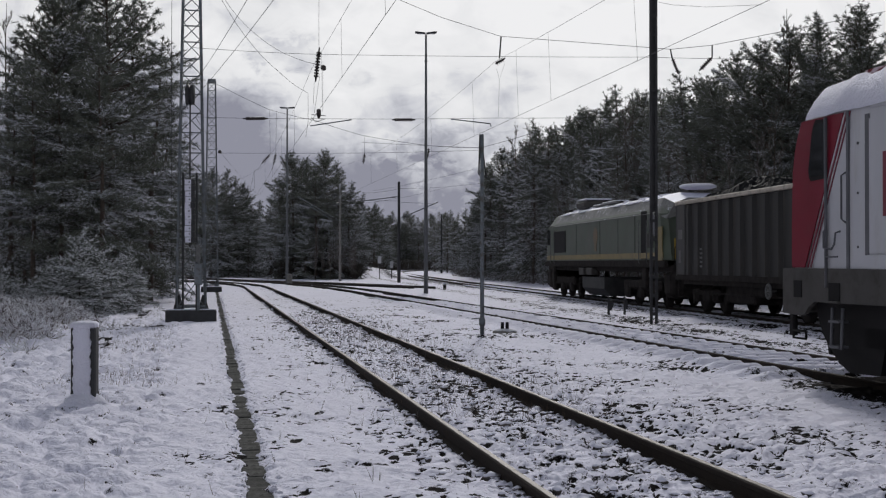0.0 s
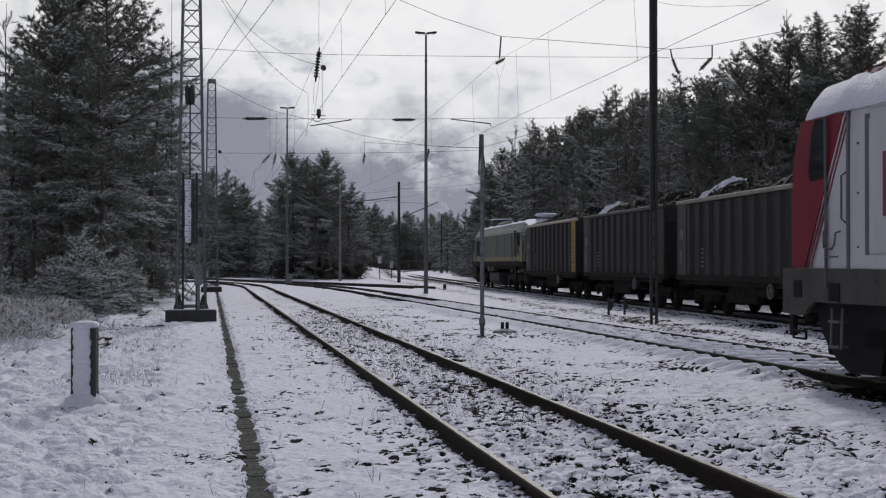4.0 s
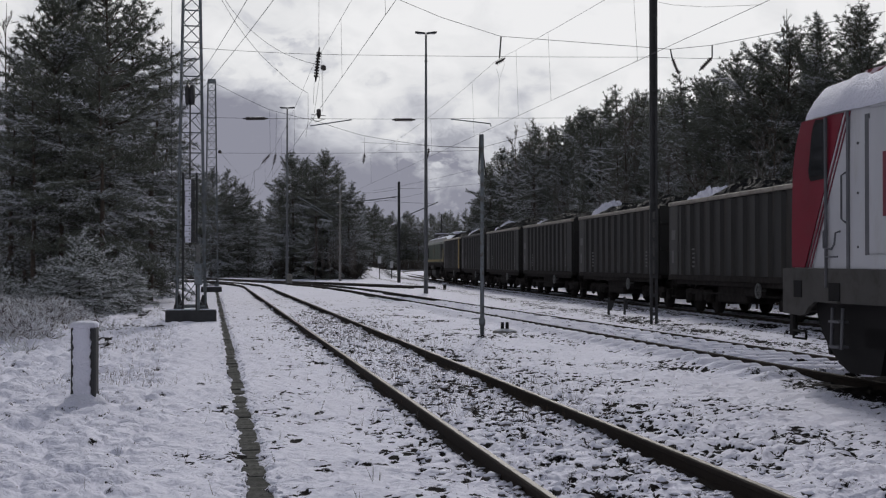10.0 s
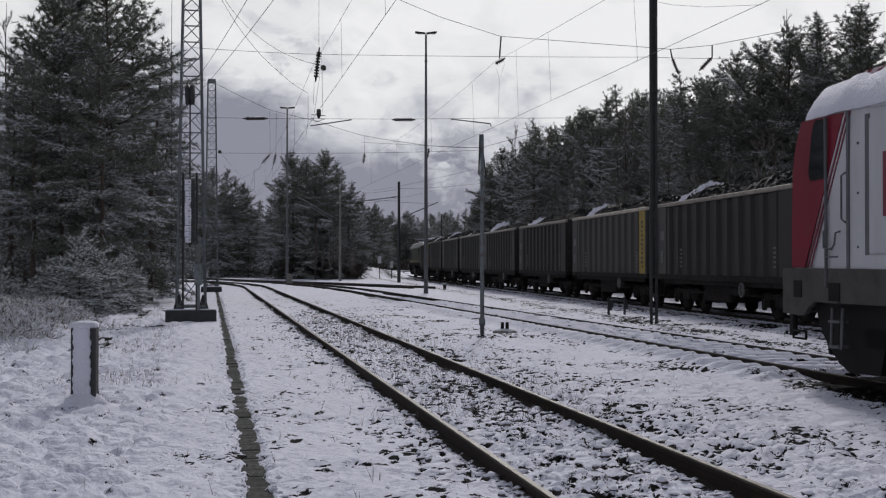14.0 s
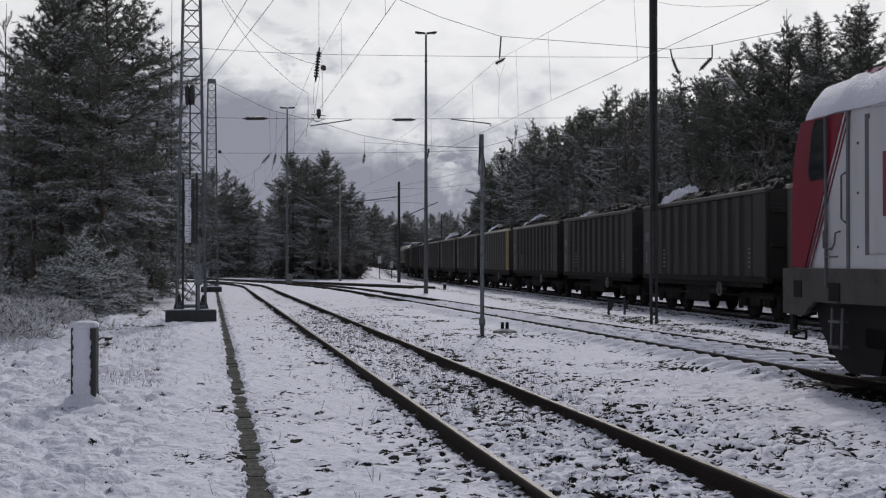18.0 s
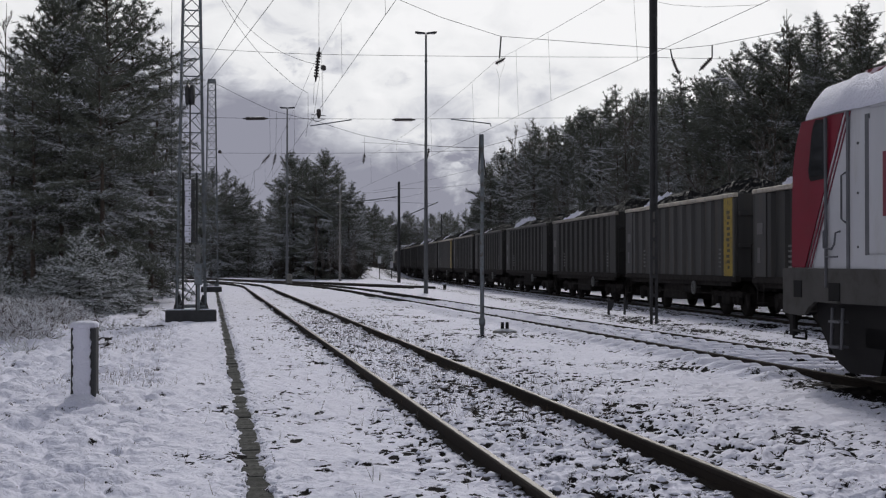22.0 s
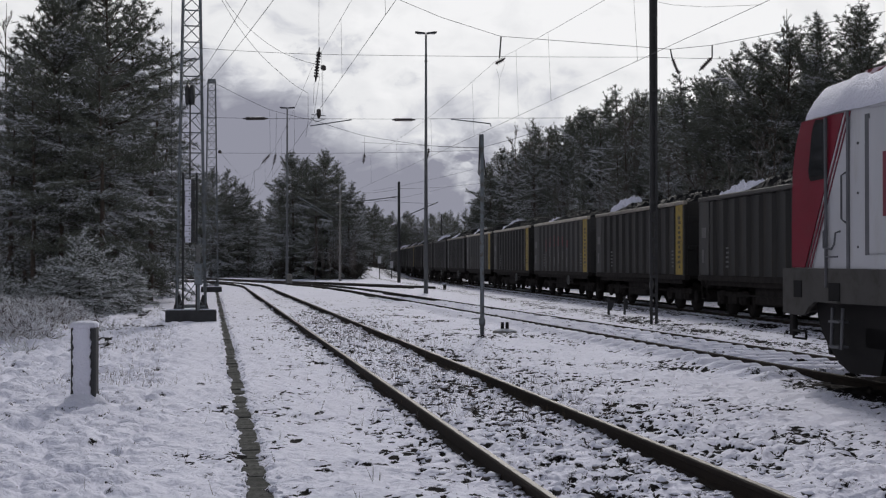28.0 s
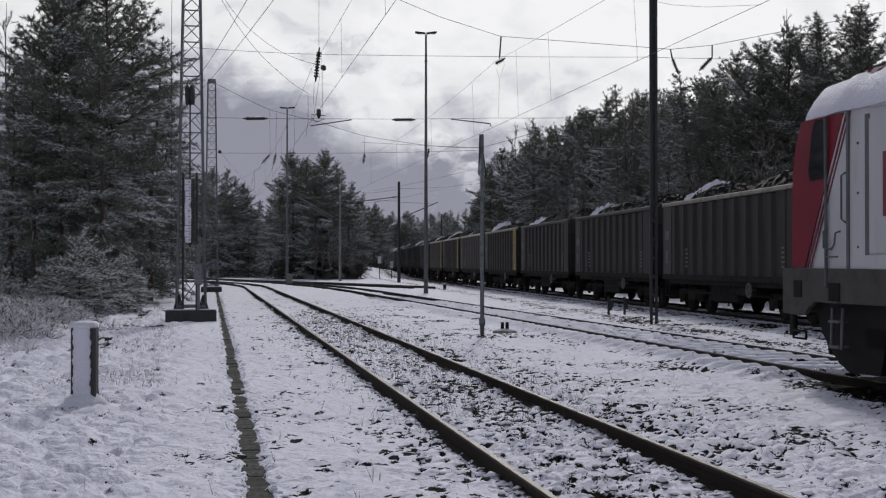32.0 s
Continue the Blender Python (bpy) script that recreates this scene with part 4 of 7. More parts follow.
build_woods()


def build_scrub():
    """Frosted brush, withered grass and fallen twigs as one uncounted growth each."""
    rng = np.random.default_rng(5)

    def strip(name, label, cat, pts, h, w, count, mat, rise=1.1):
        pts = np.array(pts)
        z = ground_height(pts[:, 0], pts[:, 1])
        pos = np.column_stack([pts, z - 0.01])
        up = np.tile(np.array([[0, 0, rise]]), (len(pos), 1))
        V, T = blades(pos, up, rng, count, h, w)
        me = tri_mesh(name, V, T, mat)
        tagged(new(name, me), label, cat, kind="stuff")

    brush = []
    for _ in range(5200):
        y = 20 + 30 * rng.uniform(0, 1) ** 0.55
        reach = 0.13 * y
        wob = 0.9 * value_noise(np.array([y * 0.35]), np.array([3.0]), 52)[0] + 0.5 * value_noise(np.array([y * 1.3]), np.array([5.0]), 53)[0]
        x = -0.258 * y - 0.4 + wob - rng.uniform(0, 1) ** 0.8 * reach
        keep = value_noise(np.array([x * 1.3]), np.array([y * 0.9]), 51)[0] * 0.9 + (y - 33) / 14 + (-(x / y) - 0.30) * 7
        if rng.uniform(-0.3, 1.1) < keep:
            brush.append((x, y))
    strip("brush", "frosted heather and withered stalks beneath the pines", "brush", brush, 0.36, 0.02, 11, M_GRASS, 0.55)
    # heather in clumps, rimmed with frost
    pos, way = [], []
    for _ in range(46):
        y = rng.uniform(27, 44)
        x = px_x(rng.uniform(-40, 60) + (y - 27) * 5.5, y)
        r, h = rng.uniform(0.5, 0.95), rng.uniform(0.35, 0.75)
        z = float(ground_height(np.array([x]), np.array([y]))[0])
        for _ in range(150):
            a, e = rng.uniform(0, 6.28), rng.uniform(0.1, 1.5)
            q = rng.uniform(0.5, 1.0)
            d = np.array([math.cos(a) * math.cos(e), math.sin(a) * math.cos(e), math.sin(e)])
            pos.append((x + d[0] * r * q, y + d[1] * r * q, z + d[2] * h * q))
            way.append(d * 0.8 + np.array([0, 0, 0.1]))
    V, T = blades(np.array(pos), np.array(way), rng, 8, 0.15, 0.014)
    tagged(new("heather", tri_mesh("heather", V, T, M_HEATHER)), "frosted brown heather in low clumps beside the path", "heather", kind="stuff")
    edge = []
    for _ in range(2600):
        y = rng.uniform(30, 170)
        c = t3_at(y)
        edge.append((c.x + 4.8 + rng.uniform(0, 1) ** 0.7 * 6, c.y + rng.uniform(-1, 1)))
    strip("undergrowth", "dry brown undergrowth at the foot of the wood", "undergrowth", edge, 1.0, 0.03, 9, M_TWIG)
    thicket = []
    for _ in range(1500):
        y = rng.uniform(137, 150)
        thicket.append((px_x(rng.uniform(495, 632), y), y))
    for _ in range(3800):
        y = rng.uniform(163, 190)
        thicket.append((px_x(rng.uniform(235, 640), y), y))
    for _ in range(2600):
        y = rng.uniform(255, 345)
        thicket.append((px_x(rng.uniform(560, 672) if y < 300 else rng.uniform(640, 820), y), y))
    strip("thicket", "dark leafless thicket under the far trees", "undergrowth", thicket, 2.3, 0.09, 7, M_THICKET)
    tuft = []
    for _ in range(150):
        y = 6.5 + 34 * rng.uniform(0, 1) ** 1.6
        x = T1_X0 - T1_SLOPE * y + rng.choice((-1, 1)) * rng.uniform(0.1, 1) ** 0.8 * 3.2
        tuft.append((x, y))
    for _ in range(1500):
        y = rng.uniform(15, 46)
        c = rng.choice((-0.212, -0.236, -0.262))
        if value_noise(np.array([y * 0.8]), np.array([c * 90]), 61)[0] > -0.1:
            tuft.append((c * y - 0.3 + rng.normal(0, 0.22), y))
    for _ in range(2200):
        y = rng.uniform(13, 40)
        tuft.append((T1_X0 - T1_SLOPE * y + rng.normal(0.35, 0.75), y))
    for _ in range(90):
        y = rng.uniform(9, 40)
        tuft.append((-0.19 * y - rng.uniform(0.5, 3.5), y))
    strip("grass", "single withered grass stalks poking through the snow", "grass", tuft, 0.13, 0.0034, 3, M_STALK, 1.6)


build_scrub()
# ---------------------------------------------------------------- the moving coal train
PITCH = 13.0
YELLOW_ENDS = (1, 7, 12, 13, 14, 15)
DULL_RIMS = (2, 9, 10, 16, 17)
PALE_PAINT = (7, 12, 14)
M_RIM_DULL = surface("dull_wagon_rim", (0.055, 0.05, 0.045), 0.6, 0, 0.3, 2, 30, 0.2)
M_RIM_PALE = surface("bright_wagon_rim", (0.46, 0.41, 0.34), 0.6, 0, 0.2, 2, 30, 0.2, dirt=(0.2, 0.17, 0.13))
M_STENCIL = surface("faded_white_stencil", (0.15, 0.15, 0.145), 0.7, 0, 0.3, 8, 60, 0.1, dirt=(0.07, 0.07, 0.07))
M_GRAFFITI = surface("dark_red_spray_paint", (0.15, 0.032, 0.038), 0.6, 0, 0.3, 4, 40, 0.1)
M_GRAFF_PALE = surface("pale_spray_paint", (0.12, 0.11, 0.11), 0.6, 0, 0.3, 4, 40, 0.1)
M_BARS = surface("black_lettering_paint", (0.07, 0.055, 0.02), 0.6, 0, 0.2, 4, 40, 0.1)
M_GOLD = surface("ochre_crest_paint", (0.15, 0.10, 0.045), 0.5, 0, 0.3, 6, 40, 0.1)
M_TANK = surface("grey_tank_paint", (0.055, 0.055, 0.055), 0.6, 0, 0.25, 2, 30, 0.15, dirt=(0.035, 0.035, 0.035), spec=0.15)
M_BAND = surface("dull_yellow_band", (0.26, 0.20, 0.08), 0.55, 0, 0.2, 2, 30, 0.1, dirt=(0.15, 0.12, 0.06))


def rib_mesh(h, mat):
    sec = [(-0.24, 0.0), (-0.13, -0.085), (0.13, -0.085), (0.24, 0.0)]
    rings = [[(x, y, z) for y, x in sec] for z in (0.0, h - 0.05)]
    rings.append([(x * 0.3, y * 0.95, h) for y, x in sec])
    return fix_normals(Mesh().sweep(rings).data("rib", mat))


WHEEL = fix_normals(Mesh().lathe((0, 0, 0), (1, 0, 0), [(-0.07, 0.30), (-0.07, 0.46), (0.035, 0.455), (0.045, 0.49), (0.07, 0.485), (0.07, 0.40), (0.03, 0.36), (0.03, 0.12), (0.09, 0.10)], 22).data("wheel", M_UNDER))


def bogie(parent, y, half=0.9, heavy=False, axles=2):
    f = Mesh()
    for s in (-1, 1):
        x = s * 1.02
        f.box((x, 0, 0.62), (0.12, 2 * half + 0.9, 0.16), 0.02)
        f.box((x, 0, 0.50), (0.16, 0.7, 0.34), 0.03)
        for k in range(axles):
            yy = -half + 2 * half * k / (axles - 1)
            f.box((x, yy, 0.47), (0.20, 0.34, 0.30), 0.04)
            f.box((x, yy, 0.68), (0.10, 0.5, 0.10), 0.03)
            f.tube([(x - 0.1 * s, yy, 0.47), (x + 0.16 * s, yy, 0.47)], 0.09, 10)
    f.box((0, 0, 0.66), (2.0, 0.5, 0.22), 0.03)
    f.box((0, 0, 0.44), (1.2, 2 * half + 1.3, 0.30), 0.04)
    f.box((-0.95, half + 0.55, 0.45), (0.10, 0.22, 0.42), 0.03).box((-0.95, -half - 0.55, 0.45), (0.10, 0.22, 0.42), 0.03)
    f.box((0, half + 0.36, 0.60), (2.0, 0.12, 0.14), 0.02)
    f.box((0, -half - 0.36, 0.60), (2.0, 0.12, 0.14), 0.02)
    if heavy:
        for s in (-1, 1):
            f.box((s * 1.14, 0, 0.74), (0.16, 2 * half + 1.1, 0.34), 0.08)
            for k in range(axles):
                yy = -half + 2 * half * k / (axles - 1)
                f.box((s * 1.15, yy, 0.50), (0.2, 0.5, 0.5), 0.08)
                f.box((s * 1.12, yy + 0.45, 0.46), (0.14, 0.28, 0.4), 0.06)
    b = part("bogie", f, M_UNDER, parent, at=pose(0, y, 0))
    for k in range(axles):
        yy = -half + 2 * half * k / (axles - 1)
        for s in (-1, 1):
            part("wheel", WHEEL, None, b, at=pose(s * 0.75, yy, 0.46, 0, 0, 0 if s < 0 else 180))
    return b


def coal_load(seed, half):
    """Heaped lumps, with the snow lying in one place on top."""
    rng = np.random.default_rng(seed)
    nx, ny = 34, 150
    xs, ys = np.linspace(-1.38, 1.38, nx), np.linspace(-half + 0.06, half - 0.06, ny)
    X, Y = np.meshgrid(xs, ys)
    ph = rng.uniform(0, 6, 4)
    hump = 0.36 + 0.15 * np.sin(Y * 1.05 + ph[0]) + 0.08 * np.sin(Y * 2.3 + ph[1])
    fall = np.clip(1 - (np.abs(X) / 1.38) ** 2.4, 0, 1) * np.clip((half - np.abs(Y)) / 1.3, 0, 1) ** 0.6
    Z = 3.34 + hump * fall * 1.15 + 0.06 * value_noise(X * 4.5, Y * 4.5, seed) + rng.uniform(-0.04, 0.04, X.shape)
    faces = []
    for j in range(ny - 1):
        for i in range(nx - 1):
            faces.append((j * nx + i, j * nx + i + 1, (j + 1) * nx + i + 1, (j + 1) * nx + i))
    coal = Mesh().add([tuple(p) for p in np.stack([X.ravel(), Y.ravel(), Z.ravel()], 1)], faces)
    y0, ly, cx = half - rng.uniform(1.2, 2.0), rng.uniform(0.9, 1.5), rng.uniform(-0.75, -0.45)
    n, m = 40, 70
    U, W = np.meshgrid(np.linspace(-1, 1, n), np.linspace(-1, 1, m))
    PX, PY = np.maximum(cx + U * 0.75, -1.33 + 0.02 * U), np.minimum(y0 + W * ly, half - 0.07)
    jj = np.clip(((PY - ys[0]) / (ys[1] - ys[0])).round().astype(int), 0, ny - 1)
    ii = np.clip(((PX - xs[0]) / (xs[1] - xs[0])).round().astype(int), 0, nx - 1)
    lump = 0.07 * value_noise(PX * 4.5, PY * 4.5, seed + 9) + 0.07 * value_noise(PX * 11, PY * 11, seed + 19) + 0.05 * value_noise(PX * 25, PY * 25, seed + 29)
    PZ = Z[jj, ii] - 0.14 + 0.25 * np.clip(1 - U * U - W * W, 0, 1) ** 0.6 + lump
    vs, fs = [tuple(p) for p in np.stack([PX.ravel(), PY.ravel(), PZ.ravel()], 1)], []
    for j in range(m - 1):
        for i in range(n - 1):
            fs.append((j * n + i, j * n + i + 1, (j + 1) * n + i + 1, (j + 1) * n + i))
    lid = Mesh().add(vs, fs)
    return fix_normals(coal.data("coal_load", M_COAL)), fix_normals(lid.data("snow_patch", M_SNOW))


LOADS = [coal_load(40 + k, 5.72) for k in range(5)]


def plate_mesh(y, z0, z1):
    """Flat stiffened end of the wagon's side, with the lower corner drawn in."""
    out = [(y - 0.38, z0 + 0.06), (y + 0.36, z0 + 0.06), (y + 0.40, z0 + 0.35), (y + 0.40, z1 - 0.13), (y - 0.40, z1 - 0.13)]
    return Mesh().sweep([[(-1.402, a, b) for a, b in out], [(-1.478, a, b) for a, b in out]])


def build_wagon(paint, rim, yellow, load, label, graffiti=False, bare=False):
    w = thing("coal_wagon", label, "coal wagon", "wagons of the coal train")
    half, z0, z1 = 5.75, 1.10, 3.47
    rib = rib_mesh(z1 - z0 - 0.18, paint)
    for s in (-1, 1):
        part("side_wall", Mesh().box((s * 1.38, 0, (z0 + z1) / 2), (0.04, 2 * half, z1 - z0 - 0.02)), paint, w)
        part("top_rail", Mesh().box((s * 1.43, 0, z1 - 0.055), (0.15, 2 * half + 0.06, 0.12), 0.02), rim, w)
        part("sole_bar", Mesh().box((s * 1.40, 0, z0 - 0.03), (0.15, 2 * half + 0.24, 0.17), 0.015).box((s * 1.36, 0, z0 - 0.17), (0.06, 2 * half - 1.0, 0.14), 0.01), M_UNDER, w)
        part("end_wall", Mesh().box((0, s * half, (z0 + z1) / 2), (2.74, 0.05, z1 - z0 - 0.04)).box((0, s * (half + 0.05), 2.9), (2.7, 0.09, 0.14), 0.02).box((0, s * (half + 0.05), 2.0), (2.7, 0.09, 0.14), 0.02), paint, w)
        for k in (-1, 1):
            part("corner_post", Mesh().box((s * 1.425, k * (half - 0.06), (z0 + z1) / 2 - 0.06), (0.11, 0.16, z1 - z0 - 0.14), 0.02), paint, w)
        for k in range(11):
            y = -half + 1.0 + k * (2 * half - 1.75) / 10.6 + 0.15
            part("rib", rib, None, w, at=Matrix.Translation((s * 1.40, y, z0 + 0.06)) @ Matrix.Rotation(0 if s < 0 else math.pi, 4, "Z"))
        for k in (-1, 1):
            bm = Mesh().lathe((s * 0.875, k * (half + 0.16), 0.95), (0, k, 0), [(0, 0.12), (0.28, 0.11), (0.30, 0.08), (0.42, 0.08), (0.43, 0.22), (0.47, 0.225), (0.49, 0.20)], 14)
            part("buffer", bm, M_UNDER, w)
    part("floor", Mesh().box((0, 0, z0 - 0.02), (2.7, 2 * half - 0.1, 0.10)), M_UNDER, w)
    part("centre_sill", Mesh().box((0, 0, 0.86), (0.6, 2 * half + 0.2, 0.30), 0.02), M_UNDER, w)
    part("brake_gear", Mesh().box((-0.75, 0.7, 0.66), (0.9, 2.3, 0.58), 0.05).tube([(-1.1, -2.2, 0.76), (-1.1, -0.6, 0.76)], 0.19, 12).tube([(-1.2, -3, 0.62), (-1.2, 3, 0.62)], 0.03, 6).box((0.6, 0.2, 0.74), (0.7, 2.0, 0.36), 0.05), M_UNDER, w)
    bogie(w, 3.95)
    bogie(w, -3.95)
    ring = Mesh()
    for k in range(20):
        a, b = 2 * math.pi * k / 20, 2 * math.pi * (k + 1) / 20
        ring.tube([(-1.52, -2.3 + 0.18 * math.cos(a), 0.78 + 0.18 * math.sin(a)), (-1.52, -2.3 + 0.18 * math.cos(b), 0.78 + 0.18 * math.sin(b))], 0.03, 6, False)
    for k in range(4):
        a = math.pi * k / 4
        ring.tube([(-1.52, -2.3 - 0.17 * math.cos(a), 0.78 - 0.17 * math.sin(a)), (-1.52, -2.3 + 0.17 * math.cos(a), 0.78 + 0.17 * math.sin(a))], 0.014, 5, False)
    ring.tube([(-1.54, -2.3, 0.78), (-1.30, -2.3, 0.80)], 0.03, 6)
    part("brake_handwheel", ring, M_STENCIL, w, "pale brake handwheel")
    coal, lid = LOADS[load]
    part("coal_load", coal, None, w, "heaped black coal")
    if not bare:
        part("snow_patch", lid, None, w, "snow lying on the coal")
    for y, z, ly, lz in ((half - 0.48, 2.42, 0.40, 0.30), (half - 0.42, 1.72, 0.22, 0.40)):
        part("data_panel", Mesh().box((-1.484, y, z), (0.008, ly, lz)), M_GRAFF_PALE, w, "pale data panel")
    st = Mesh()
    for k in range(5):
        st.box((-1.4955, half - 2.55 - (k % 2) * 0.02, 1.42 + 0.13 * k), (0.006, 0.22, 0.055))
        st.box((-1.4955, -half + 1.13, 1.42 + 0.12 * k), (0.006, 0.20, 0.05))
    part("stencil_marks", st, M_STENCIL, w)
    flat = plate_mesh(half - 0.50, z0, z1)
    part("front_plate", flat, M_WAGON_B, w, "flat grey plate ahead of the ribs")
    if not yellow:
        part("rear_plate", plate_mesh(-half + 0.50, z0, z1), paint, w)
    part("step", Mesh().tube([(-1.48, half - 0.3, 1.0), (-1.48, half - 0.3, 0.45), (-1.48, half - 0.75, 0.45), (-1.48, half - 0.75, 1.0)], 0.016, 6).box((-1.40, half - 0.52, 0.46), (0.2, 0.45, 0.03)), M_UNDER, w)
    part("hand_rail", Mesh().tube([(-1.46, half + 0.02, 1.15), (-1.5, half + 0.1, 1.2), (-1.5, half + 0.1, 2.0), (-1.46, half + 0.02, 2.05)], 0.014, 6), M_UNDER, w)
    if yellow:
        yp = part("yellow_panel", Mesh().box((-1.43, -half + 0.48, (z0 + z1) / 2 - 0.03), (0.11, 0.74, z1 - z0 - 0.16), 0.015), M_YELLOW, w, "yellow painted end panel")
        bars = Mesh()
        for k in range(11):
            bars.box((-1.4875, -half + 0.45 + 0.03 * (k % 3 - 1), 1.40 + 0.155 * k), (0.006, 0.24 if k % 4 else 0.15, 0.085))
        part("lettering", bars, M_BARS, yp)
    if graffiti:
        rr = random.Random(4)
        for k in range(3, 9):
            y = -half + 1.15 + k * (2 * half - 1.75) / 10.6
            for _ in range(3):
                part("spray_mark", Mesh().box((-1.487, y + rr.uniform(-0.05, 0.05), 2.62 - 0.05 * abs(k - 5) + rr.uniform(-0.28, 0.12)), (0.008, rr.uniform(0.09, 0.22), rr.uniform(0.12, 0.34))), M_GRAFFITI, w, "dark red sprayed mark")
            for _ in range(4):
                part("spray_mark", Mesh().box((-1.4865, y + rr.uniform(-0.07, 0.07), rr.uniform(1.5, 2.4)), (0.006, rr.uniform(0.04, 0.13), rr.uniform(0.15, 0.6))), M_GRAFF_PALE, w, "pale weathered spray mark")
    return w


def build_diesel():
    d = thing("diesel_locomotive", "olive green diesel freight locomotive with yellow band and snowy roof", "locomotive")
    L = 10.25
    # body skin: side, slanting eaves, flat roof; the ends rake back
    prof = [(-1.32, 1.62), (-1.32, 3.28), (-1.02, 3.72), (-0.55, 3.90), (0.55, 3.90), (1.02, 3.72), (1.32, 3.28), (1.32, 1.62)]
    def ring(y, k, n):
        return [(x * k, y - n * max(0, z - 2.3) * 0.42, 1.62 + (z - 1.62) * (1 - 0.05 * abs(n))) for x, z in prof]
    part("body", Mesh().sweep([ring(-L, 0.9, -1), ring(-L + 0.5, 1.0, -1), ring(-L + 1.4, 1, 0), ring(L - 1.4, 1, 0), ring(L - 0.5, 1, 1), ring(L, 0.9, 1)]), M_GREEN, d)
    roof = [(-1.345, 3.22), (-1.04, 3.75), (-0.55, 3.93), (0.55, 3.93), (1.04, 3.75), (1.345, 3.22), (1.0, 3.3), (-1.0, 3.3)]
    part("roof", Mesh().sweep([[(x * k, y, z - dz) for x, z in roof] for y, k, dz in ((-L + 0.35, 0.94, 0.22), (-L + 1.3, 1.0, 0.0), (L - 2.2, 1.0, 0.0), (L - 0.9, 0.99, 0.18), (L - 0.3, 0.94, 0.46))]), M_LOCOROOF, d, "pale snow-dusted roof")
    part("roof_hatch", Mesh().box((-0.1, -0.5, 3.98), (1.5, 2.4, 0.12), 0.04), M_LOCOROOF, d)
    part("roof_hatch", Mesh().box((-0.1, 1.9, 3.97), (1.3, 1.6, 0.10), 0.04), M_LOCOROOF, d)
    for y, w in ((-7.2, 1.5), (-4.9, 1.8), (-2.6, 1.3), (3.3, 1.2), (6.3, 1.6)):
        part("roof_snow", Mesh().box((-0.95, y, 3.79), (0.34, w, 0.05), 0.02, Matrix.Rotation(-0.38, 3, "Y")).box((-0.35, y + 0.2, 3.945), (0.5, w * 0.8, 0.04), 0.015), M_SNOW, d)
        part("roof_grille", Mesh().box((-0.2, y + w * 0.85, 3.96), (1.0, 0.55, 0.07), 0.02), M_BLACK, d)
    part("exhaust_housing", Mesh().box((-0.2, 4.6, 4.12), (1.3, 1.7, 0.38), 0.12), M_SKIRT, d, "snow-capped roof housing")
    part("cooling_unit", Mesh().lathe((0.15, -8.9, 4.04), (0, 0, 1), [(0, 0.4), (0.06, 0.62), (0.12, 0.64), (0.18, 0.5), (0.20, 0.2)], 18), M_SNOW, d, "snow-covered cooling unit")
    part("snow_cap", Mesh().box((-0.2, 4.5, 4.34), (1.2, 1.5, 0.08), 0.035), M_SNOW, d)
    for s in (-1, 1):
        part("yellow_band", Mesh().box((s * 1.335, -0.1, 1.78), (0.012, 2 * L - 1.2, 0.20)), M_BAND, d, "dull yellow waistband")
        part("frame_sill", Mesh().box((s * 1.28, 0, 1.50), (0.14, 2 * L - 0.6, 0.26), 0.03), M_UNDER, d)
        part("cab_window", Mesh().box((s * 1.33, L - 3.55, 2.50), (0.02, 2.5, 0.98), 0.008), M_BLACK, d, "dark louvred opening behind the cab")
        part("cab_glass", Mesh().box((s * 1.327, L - 1.05, 2.75), (0.016, 0.55, 0.72), 0.006), M_GLASS, d)
        part("crest", Mesh().lathe((s * 1.325, -0.2, 2.62), (s, 0, 0), [(0, 0.36), (0.008, 0.36)], 14, False).box((s * 1.328, -0.2, 2.2), (0.012, 0.36, 0.4)), M_GOLD, d, "ochre painted crest")
        part("door", Mesh().box((s * 1.326, -7.4, 2.5), (0.02, 0.75, 1.7), 0.008), M_BLACK, d)
        part("seam", Mesh().box((s * 1.324, -0.95, 2.45), (0.012, 0.05, 1.6)).box((s * 1.324, -6.2, 2.45), (0.012, 0.05, 1.6)), M_UNDER, d)
        part("cab_step", Mesh().box((s * 1.28, L - 2.1, 1.0), (0.12, 0.5, 0.7), 0.02), M_UNDER, d)
        part("cab_step", Mesh().box((s * 1.28, -7.4, 1.0), (0.12, 0.5, 0.7), 0.02), M_UNDER, d)
        part("rear_panel", Mesh().box((s * 1.335, -L + 0.85, 2.1), (0.014, 0.55, 1.3)), M_BAND, d, "yellow end panel")
        part("cab_glass", Mesh().box((s * 1.327, -L + 1.75, 2.82), (0.016, 0.95, 0.72), 0.006), M_GLASS, d)
        for y in (-6.9, -7.9, L - 1.7, L - 2.5):
            part("grab_rail", Mesh().tube([(s * 1.33, y, 1.5), (s * 1.38, y, 1.55), (s * 1.38, y, 3.0), (s * 1.33, y, 3.05)], 0.016, 6), M_STENCIL, d)
        for y in (-3.8, 3.3):
            part("panel_seam", Mesh().box((s * 1.323, y, 2.5), (0.01, 0.03, 1.35)), M_UNDER, d)
        part("notice", Mesh().box((s * 1.334, -L + 2.1, 2.3), (0.012, 0.9, 0.5)), M_SKIRT, d)
    part("end_panel", Mesh().box((0, L - 0.02, 2.0), (2.2, 0.06, 0.7), 0.02).box((0, -L + 0.02, 2.0), (2.2, 0.06, 0.7), 0.02), M_YELLOW, d, "yellow end panel")
